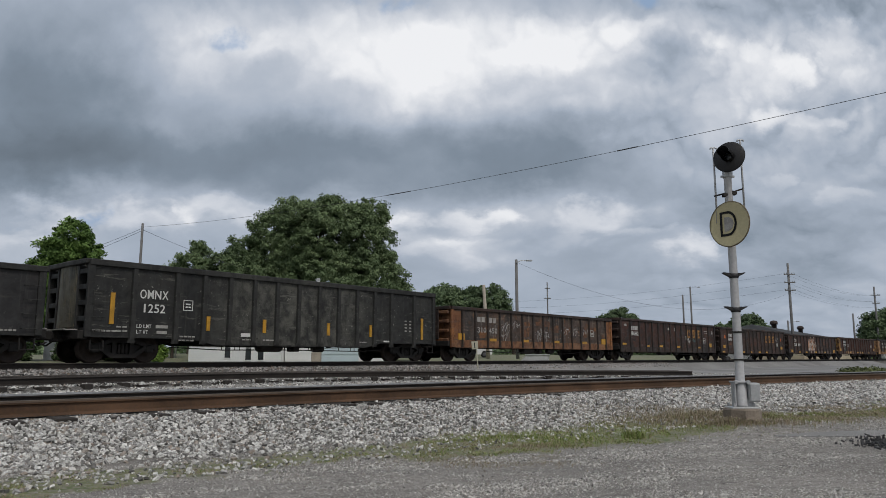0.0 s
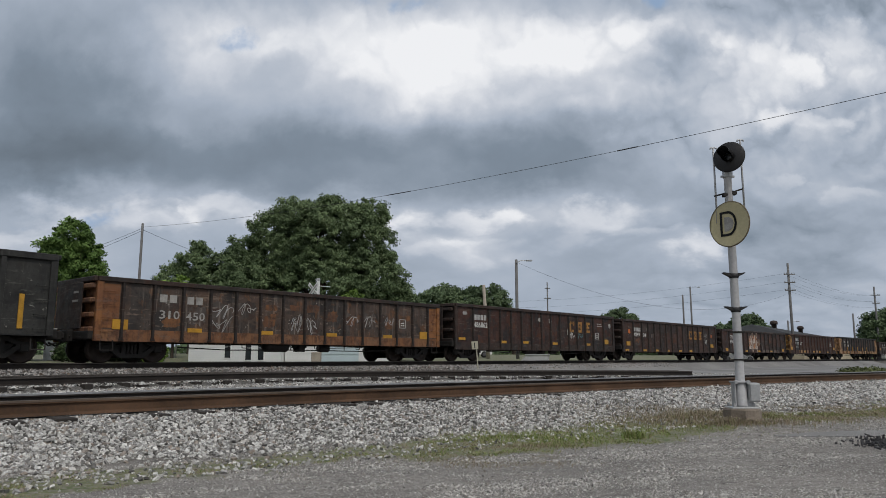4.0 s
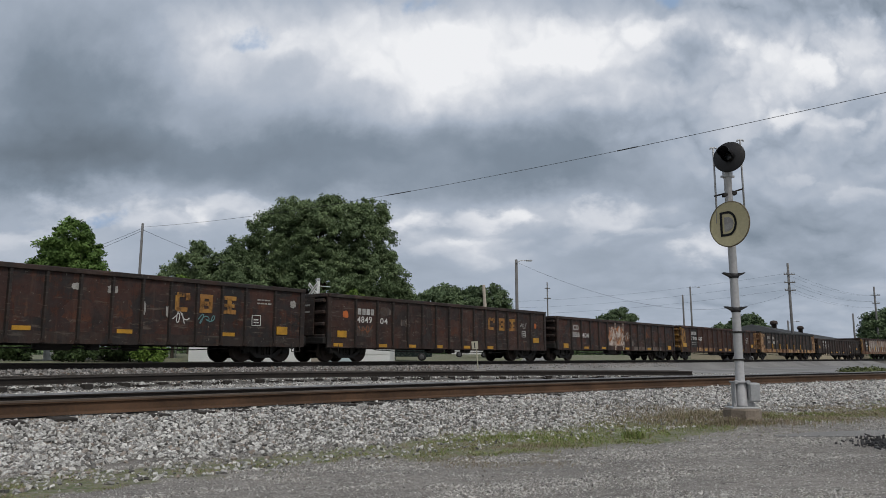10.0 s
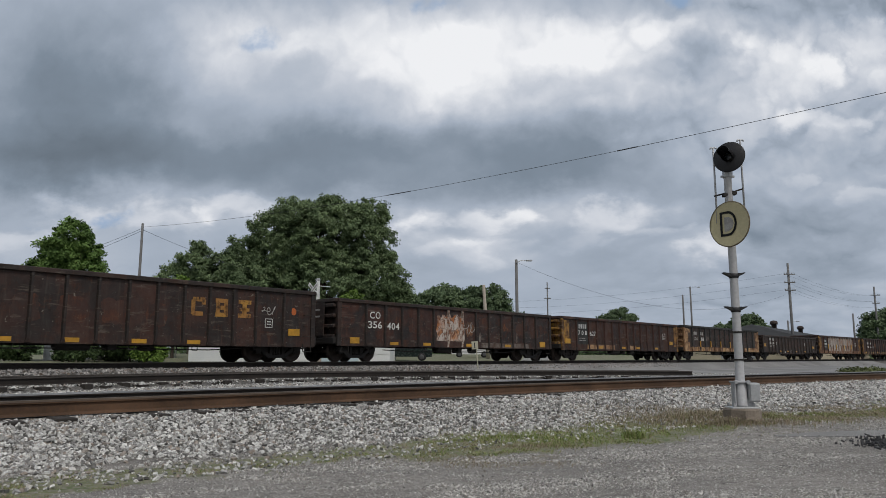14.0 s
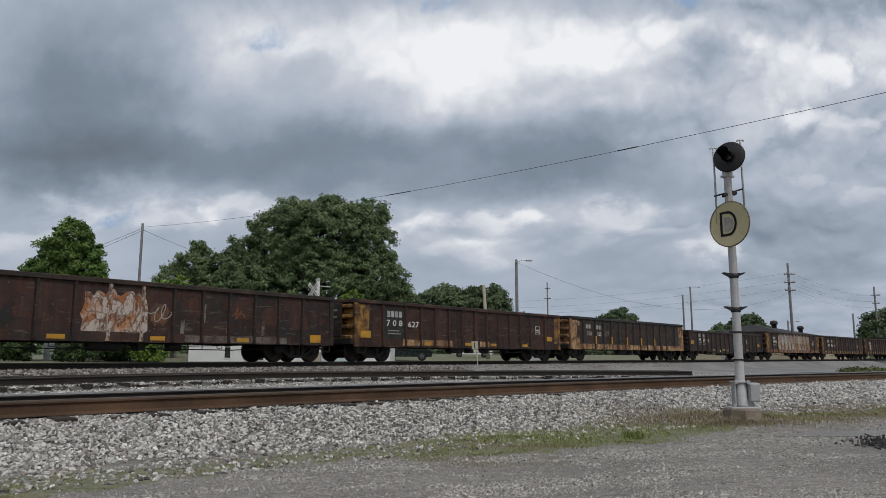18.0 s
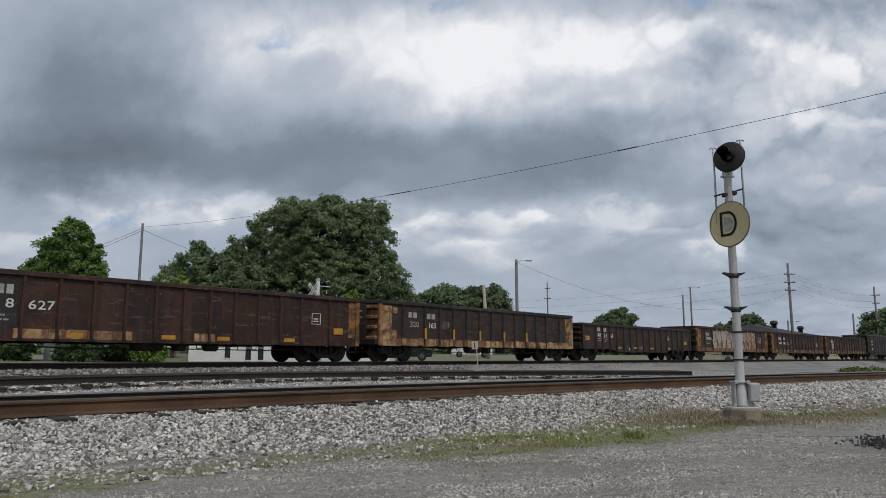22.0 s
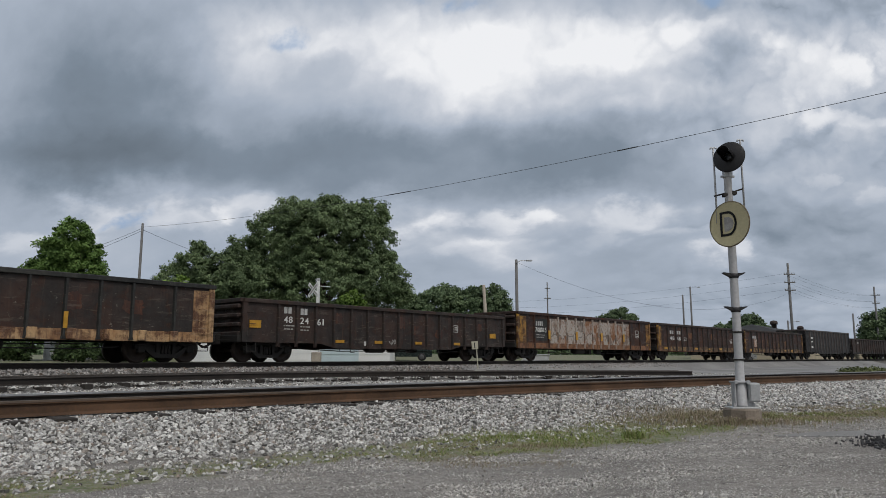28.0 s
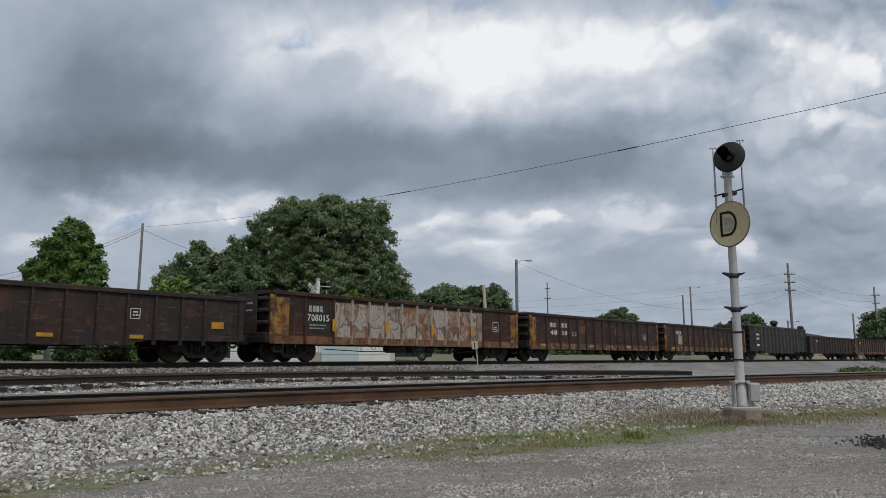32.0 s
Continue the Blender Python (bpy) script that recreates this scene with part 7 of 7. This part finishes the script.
# ---- paved crossing and drive ----
def paved(name, rows, lift, label, mat=None):
    """A thin sheet laid on the land: rows of places across it."""
    v, n = [], len(rows[0])
    for row in rows:
        for x, y in row:
            v.append((x, y))
    v = np.array(v)
    z = land(v[:, 0], v[:, 1])[0] + lift
    top = np.column_stack([v, z])
    low = top - np.array([0, 0, 0.25])
    q = []
    for i in range(len(rows) - 1):
        for j in range(n - 1):
            a = i * n + j
            q.append((a, a + n, a + n + 1, a + 1))
    m = len(top)
    edge = [i * n for i in range(len(rows))] + [(len(rows) - 1) * n + j for j in range(1, n)] + [i * n + n - 1 for i in range(len(rows) - 2, -1, -1)] + [j for j in range(n - 2, 0, -1)]
    for a, b in zip(edge, edge[1:] + edge[:1]):
        q.append((b, a, a + m, b + m))
    bm = bmesh.new()
    vs = [bm.verts.new(p) for p in np.concatenate([top, low])]
    for f in q:
        bm.faces.new([vs[i] for i in f])
    ob = new(name, mesh_of(fixed(bm), mat or M_ASPHALT, name))
    return tagged(ob, label, "road", kind="structure")


def crossing_rows():
    rows = []
    for s in np.linspace(46, 128, 42):
        p, h = train_line(np.array([s]), -1.05)
        out = []
        for k in np.linspace(0, 1, 26):
            reach = 7.5 + 0.25 * (s - 46) + 1.0 * math.sin(s * 0.35)
            q = p[0] + np.array([math.cos(h[0]), -math.sin(h[0])]) * reach * k - np.array([math.sin(h[0]), math.cos(h[0])]) * k * 2.0
            out.append((q[0], q[1]))
        rows.append(out)
    return rows


paved("road", crossing_rows(), 0.03, "pale worn asphalt of the level crossing")
rows = []
for s in np.linspace(25.5, 60, 30):
    rows.append([tuple(near_line(np.array([s + 0.25 * math.sin(o * 5)]), o)[0][0]) for o in np.linspace(1.75, 9.0, 8)])
paved("road", rows, 0.02, "pale worn asphalt beside the near track")
rows = []
for k in np.linspace(0, 1, 24):
    xa = 4.45 + 9.0 * k
    mid = 9.75 + 2.2 * k ** 1.4 + 0.06 * math.sin(9 * k)
    half = 0.10 + 1.5 * min(1, 1.6 * k) + 0.05 * math.sin(23 * k)
    rows.append([(xa, mid - half * 0.45), (xa, mid - half * 0.1), (xa, mid + half * 0.3), (xa, mid + half * 0.8)])
paved("road", rows, 0.012, "grey asphalt drive at the edge of the lot")


# ---- ballast stones, gravel and grass ----
def rock():
    """A six-sided block; broken stone is more angular than round."""
    v = np.array([(x, y, z) for x in (-1, 1) for y in (-1, 1) for z in (-1, 1)], float) * 0.72
    f = np.array([(0, 1, 3), (0, 3, 2), (4, 6, 7), (4, 7, 5), (0, 4, 5), (0, 5, 1), (2, 3, 7), (2, 7, 6), (0, 2, 6), (0, 6, 4), (1, 5, 7), (1, 7, 3)])
    return v, f


OCTA = (np.array([(1, 0, 0), (-1, 0, 0), (0, 1, 0), (0, -1, 0), (0, 0, 1), (0, 0, -1)], float),
        np.array([(0, 2, 4), (2, 1, 4), (1, 3, 4), (3, 0, 4), (2, 0, 5), (1, 2, 5), (3, 1, 5), (0, 3, 5)]))


TETRA = (np.array([(1, 0, -0.5), (-0.6, 0.9, -0.5), (-0.6, -0.9, -0.5), (0, 0, 0.9)], float), np.array([(0, 2, 1), (0, 1, 3), (1, 2, 3), (2, 0, 3)]))


def stones(name, x, y, size, mat, label, category, rng, form=None, sink=0.25, up=0.0):
    """Many broken stones as one mesh of separate pieces, each bent, squashed and turned on its own."""
    bv, bf = form or rock()
    n, k = len(x), len(bv)
    z = land(x, y)[0] + up
    s = size[:, None] * np.column_stack([rng.uniform(0.85, 1.55, n), rng.uniform(0.75, 1.2, n), rng.uniform(0.42, 0.85, n)])
    v = bv[None] * (1 + rng.uniform(-0.42, 0.42, (n, k, 3))) * s[:, None, :]
    q = rng.normal(size=(n, 4))
    q[:, 1:3] *= 0.35
    q /= np.linalg.norm(q, axis=1)[:, None]
    w, a, b, c = q.T
    r = np.stack([np.stack([1 - 2 * (b * b + c * c), 2 * (a * b - c * w), 2 * (a * c + b * w)], -1), np.stack([2 * (a * b + c * w), 1 - 2 * (a * a + c * c), 2 * (b * c - a * w)], -1),
                  np.stack([2 * (a * c - b * w), 2 * (b * c + a * w), 1 - 2 * (a * a + b * b)], -1)], 1)
    v = np.einsum("nij,nkj->nki", r, v)
    v += np.column_stack([x, y, z + size * (0.5 - sink)])[:, None, :]
    f = (bf[None] + (np.arange(n) * k)[:, None, None]).reshape(-1, 3)
    ob = new(name, raw_mesh(name, v.reshape(-1, 3), f, mat))
    return tagged(ob, label, category, kind="stuff")


def along_near(n, s0, s1, o0, o1, rng):
    s, o = rng.uniform(s0, s1, n), rng.uniform(o0, o1, n)
    p, h = near_line(s, 0.0)
    return s, o, p + np.stack([-np.cos(h), np.sin(h)], -1) * o[:, None]


def ballast():
    rng = np.random.default_rng(5)
    # shoulder before the near rail, thinning out at its toe
    n = 112000
    s = -4 + 34 * rng.uniform(size=n) ** 1.55
    toe = toe_of(s)
    o = -0.05 - (toe + 0.9) * rng.uniform(size=n)
    q, h = near_line(s, 0.0)
    p = q + np.stack([-np.cos(h), np.sin(h)], -1) * o[:, None]
    bare = 0.35 * (patchy(p[:, 0], p[:, 1], 1.1, 4) - 0.5)
    keep = rng.uniform(size=n) < (0.085 + 0.865 * (1 - smooth(-o + bare, toe * 0.74, toe * 0.98))) * (0.55 + 0.45 * smooth(-o, 0.25, 0.55))
    p, s = p[keep], s[keep]
    size = (0.0105 + 0.0175 * rng.uniform(size=len(p)) ** 1.8) * (1 + np.clip(s, 0, 30) / 28)
    far = s > 2.5
    for some, form in ((~far, None), (far, OCTA)):
        stones("ballast_stones", p[some, 0], p[some, 1], size[some], M_STONE, "pale grey crushed stone ballast beside the rail", "ballast", rng, form, 0.05)
    # cribs and the strip behind the near track
    s, o, p = along_near(76000, -8, 34, 0.08, 12.5, rng)
    d = side_of(train_line, S_TRAIN, p[:, 0], p[:, 1])[0]
    m = side_of(mid_line, S_MID, p[:, 0], p[:, 1])[0]
    keep = (d < -0.9) & ~((m > -0.12) & (m < 0.12)) & ~((m > GAUGE - 0.12) & (m < GAUGE + 0.12)) & ~((np.abs(o - GAUGE) < 0.1))
    keep &= ~((m > 0.1) & (m < 2.1) & (rng.uniform(size=len(s)) < 0.55))
    p, o = p[keep], o[keep]
    near = o < 2.4
    stones("ballast_stones", p[near, 0], p[near, 1], rng.uniform(0.018, 0.036, near.sum()), M_STONE, "pale grey ballast between the rails", "ballast", rng, OCTA, 0.3)
    stones("ballast_stones", p[~near, 0], p[~near, 1], rng.uniform(0.028, 0.052, (~near).sum()), M_STONE, "pale grey ballast between the tracks", "ballast", rng, TETRA, 0.15)
    s = rng.uniform(10, 70, 18000)
    o = rng.uniform(-3.2, -0.85, len(s))
    q, h = train_line(s, 0.0)
    q = q + np.stack([-np.cos(h), np.sin(h)], -1) * o[:, None]
    stones("ballast_stones", q[:, 0], q[:, 1], rng.uniform(0.03, 0.06, len(q)), M_STONE_DIRTY, "dirty grey ballast along the main line", "ballast", rng, TETRA, 0.2)
    # lot gravel, swept into streaks by wheels
    n = 380000
    y = 3.6 + 9.4 * rng.uniform(size=n) ** 1.25
    x = rng.uniform(-0.70, 0.74, n) * y + 0.6 * rng.normal(size=n)
    e, a = side_of(near_line, S_NEAR, x, y)
    toe = toe_of(a)
    along, across = x * 0.97 + y * 0.24, -x * 0.24 + y * 0.97
    heap = 0.3 * patchy(along * 0.35, across * 1.5, 1.0, 11) + 0.35 * patchy(along * 1.3, across * 3.2, 1.0, 13) + 0.35 * patchy(along * 4.0, across * 6.0, 1.0, 17)
    heap = smooth(heap, 0.42, 0.64)
    keep = (-e > toe * 0.92) & (rng.uniform(size=n) < (0.13 + 0.76 * heap) * (1 - 0.95 * smooth(grass_share(-e, a, x, y), 0.15, 0.6)))
    size = 0.004 + 0.008 * rng.uniform(size=n) ** 2.5 + 0.011 * heap * rng.uniform(size=n) ** 4
    stones("gravel", x[keep], y[keep], size[keep], M_PEBBLE, "loose grey gravel on the lot", "gravel", rng, TETRA, 0.1)
    # grey rubble by the crossing
    k = 260
    stones("rubble", 23.2 + rng.normal(size=k) * 0.9, 37.2 + rng.normal(size=k) * 0.5, rng.uniform(0.06, 0.2, k), M_STONE, "grey rubble beside the crossing", "rubble", rng, None, 0.2)
    # a low white mound where the middle track ends
    k = 1500
    stones("ballast_stones", 9.2 + rng.normal(size=k) * 1.0, 37.5 + rng.normal(size=k) * 0.9, rng.uniform(0.035, 0.075, k), M_STONE, "pale stones heaped at the end of the middle track", "ballast", rng, OCTA, 0.0, 0.05)
    # a heap of black cinders at the edge of the drive
    k = 3200
    r, t = np.abs(rng.normal(size=k)) * 0.42, rng.uniform(0, 2 * math.pi, k)
    cx, cy = 5.75 + r * np.cos(t) * 0.9, 8.75 + r * np.sin(t) * 0.8
    stones("cinder_heap", cx, cy, rng.uniform(0.007, 0.020, k), M_CINDER, "black cinders spilled on the gravel", "cinders", rng, None, 0.0, 0.03)


ballast()


def blades(name, x, y, tall, mat, label, rng, lean=0.5, width=0.006):
    """Grass: thin bent blades, each of two quads."""
    n = len(x)
    z = land(x, y)[0]
    t = rng.uniform(0, 2 * math.pi, n)
    d = np.column_stack([np.cos(t), np.sin(t), np.zeros(n)])
    w = np.column_stack([-np.sin(t), np.cos(t), np.zeros(n)]) * (width * rng.uniform(0.7, 1.5, (n, 1)))
    b = np.column_stack([x, y, z - 0.01])
    h = (tall * rng.uniform(0.5, 1.2, n))[:, None]
    l = lean * rng.uniform(0.1, 1.0, (n, 1)) * h
    up = np.array([[0, 0, 1.0]])
    m = b + up * h * 0.6 + d * l * 0.35
    tip = b + up * h + d * l
    v = np.stack([b - w, b + w, m + w * 0.8, m - w * 0.8, tip + w * 0.15, tip - w * 0.15], 1).reshape(-1, 3)
    o = (np.arange(n) * 6)[:, None]
    f = np.concatenate([o + np.array([[0, 1, 2, 3]]), o + np.array([[3, 2, 4, 5]])])
    return tagged(new(name, raw_mesh(name, v, f, mat)), label, "grass", kind="stuff")


def verge():
    rng = np.random.default_rng(9)
    n = 300000
    s = -2 + 28 * rng.uniform(size=n) ** 1.4
    o = -rng.uniform(1.7, 5.2, n)
    q, h = near_line(s, 0.0)
    p = q + np.stack([-np.cos(h), np.sin(h)], -1) * o[:, None]
    share = grass_share(-o, s, p[:, 0], p[:, 1])
    tuft = patchy(p[:, 0], p[:, 1], 5.5, 21) * 0.6 + patchy(p[:, 0], p[:, 1], 2.0, 23) * 0.4
    keep = rng.uniform(size=n) < share * (0.30 + 0.70 * smooth(tuft, 0.3, 0.65))
    dry = keep & (rng.uniform(size=n) < 0.24 + 0.22 * (1 - smooth(s, 2, 5)) + 0.45 * smooth(patchy(p[:, 0], p[:, 1], 0.8, 31), 0.5, 0.8) + 0.45 * smooth(s, 9.5, 11) * (1 - smooth(s, 14, 16)))
    green = keep & ~dry
    tall = 0.012 + 0.034 * smooth(tuft, 0.45, 0.75) * (0.5 + 0.5 * smooth(s, 3, 6))
    blades("grass", p[green, 0], p[green, 1], tall[green], M_BLADE, "short green grass along the ballast edge", rng, 1.5, 0.0032)
    blades("dry_grass", p[dry, 0], p[dry, 1], tall[dry] * 1.1, M_BLADE_DRY, "dry brown weeds along the ballast edge", rng, 1.5, 0.0026)
    # taller dry weeds round the mast's footing
    n = 8000
    x, y = 4.3 + rng.normal(size=n) * 0.8, 12.3 + rng.normal(size=n) * 0.7
    x[:1500], y[:1500] = 4.5 + rng.normal(size=1500) * 0.45, 10.98 + rng.normal(size=1500) * 0.13
    k = (np.hypot(x - 4.63, y - 11.3) > 0.27)
    blades("dry_weeds", x[k], y[k], 0.05 + 0.09 * patchy(x[k], y[k], 4, 6), M_BLADE_DRY, "brown weeds round the mast's footing", rng, 1.1, 0.0026)
    for cx, cy, rx, ry, count, tall, dry in ((5.6, 12.0, 0.35, 0.25, 2200, 0.07, False), (6.9, 13.2, 0.45, 0.25, 2200, 0.06, False), (7.5, 13.4, 0.6, 0.5, 3600, 0.06, True), (8.7, 14.0, 0.5, 0.4, 2400, 0.05, False), (6.1, 12.2, 0.5, 0.3, 3400, 0.07, True),
                                             (8.4, 15.0, 0.9, 0.4, 3600, 0.05, True), (9.7, 14.6, 0.6, 0.4, 2400, 0.06, False), (9.2, 13.6, 0.7, 0.4, 3000, 0.05, True), (3.6, 11.9, 0.6, 0.4, 2500, 0.05, True), (2.7, 10.6, 0.9, 0.4, 2500, 0.04, False), (1.4, 9.6, 0.6, 0.35, 3500, 0.055, False), (0.5, 7.7, 0.5, 0.25, 2500, 0.03, True), (0.6, 8.9, 0.5, 0.2, 2500, 0.04, True)):
        x, y = cx + rng.normal(size=count) * rx, cy + rng.normal(size=count) * ry
        k = np.hypot(x - 4.63, y - 11.3) > 0.3
        blades("dry_weeds" if dry else "grass", x[k], y[k], tall * (0.4 + patchy(x[k], y[k], 3.5, 8)), M_BLADE_DRY if dry else M_BLADE, "patch of brown weeds beyond the mast" if dry else "patch of green grass beside the bank", rng, 1.2, 0.003)
    n = 330
    x, y = 2.55 + rng.normal(size=n) * 0.09, 9.75 + rng.normal(size=n) * 0.08
    blades("grass", x, y, 0.13, M_BLADE, "bright green grass tuft", rng, 1.2, 0.003)
    # rough lawn beyond the main line, where the wagons leave it in view
    s = rng.uniform(20, 130, 26000)
    o = rng.uniform(3.5, 14, len(s))
    q, h = train_line(s, 0.0)
    q = q + np.stack([-np.cos(h), np.sin(h)], -1) * o[:, None]
    blades("grass", q[:, 0], q[:, 1], 0.13, M_BLADE, "rough lawn beyond the main line", rng, 0.5, 0.03)


verge()


# loose stones lying singly at the foot of the bank
def loose_stones():
    rng = np.random.default_rng(17)
    g = thing("ballast_stones_loose", pose(0, 0, 0), "loose single ballast stones at the foot of the bank", "ballast", kind="structure")
    bv, bf = rock()
    forms = [raw_mesh("stone", bv * (1 + rng.uniform(-0.4, 0.4, (8, 3))) * np.array([1.2, 0.9, 0.7]) * 0.018, bf, M_STONE_ONE) for _ in range(6)]
    s, o, p = along_near(300, -0.5, 5.0, -2.6, -1.4, rng)
    z = land(p[:, 0], p[:, 1])[0]
    for k in range(300):
        part("stone", forms[k % 6], None, g, at=pose(p[k, 0], p[k, 1], z[k] + 0.008, rng.uniform(-30, 30), rng.uniform(-30, 30), rng.uniform(0, 360)) @ Matrix.Scale(rng.uniform(0.7, 1.2), 4))


loose_stones()


# ---- what moves ----
# how far the train has rolled, in car pitches' worth of seconds
ROLL = [(0, 0.0), (2, 2.069), (4, 4.133), (6, 6.189), (8, 8.243), (10, 10.299), (12, 12.346), (14, 14.374), (16, 16.375),
        (18, 18.347), (20, 20.288), (22, 22.206), (24, 24.136), (26, 26.107), (28, 28.089), (30, 30.052), (32, 32.0)]
SPEED = 4.185
FIRST = 2.615 * SPEED


def rolled(t):
    ts, vs = zip(*ROLL)
    i = min(max(int(t // 2), 0), len(ts) - 2)
    lo, hi = max(i - 1, 0), min(i + 2, len(ts) - 1)
    m0 = (vs[i + 1] - vs[lo]) / (ts[i + 1] - ts[lo])
    m1 = (vs[hi] - vs[i]) / (ts[hi] - ts[i])
    u = (t - ts[i]) / 2
    return SPEED * ((2 * u ** 3 - 3 * u ** 2 + 1) * vs[i] + (u ** 3 - 2 * u ** 2 + u) * 2 * m0 + (3 * u ** 2 - 2 * u ** 3) * vs[i + 1] + (u ** 3 - u ** 2) * 2 * m1)


def motions():
    for index, w in WAGONS:
        rows = []
        for t in range(0, 33, 2):
            s = FIRST + index * PITCH - rolled(t)
            (a, b), _ = train_line(np.array([s + TRUCK_IN, s + BODY - TRUCK_IN]))
            d = b - a
            u = d / np.linalg.norm(d)
            o = a - u * TRUCK_IN
            rows.append((t, pose(o[0], o[1], TRAIN_RAIL_Z, 0, 0, math.degrees(math.atan2(u[1], u[0])))))
        walk(w, rows)
    times = [k * 0.16 for k in range(200)] + [32.0]
    for w, dx in WHEELSETS:
        walk(w, [(t, pose(dx, 0, 0, 0, -math.degrees(rolled(t) / WHEEL_R), 0)) for t in times])
    walk(SKY, [(0, pose(0, 0, EYE_Z)), (16, pose(70, 0, EYE_Z)), (32, pose(140, 0, EYE_Z))])


motions()
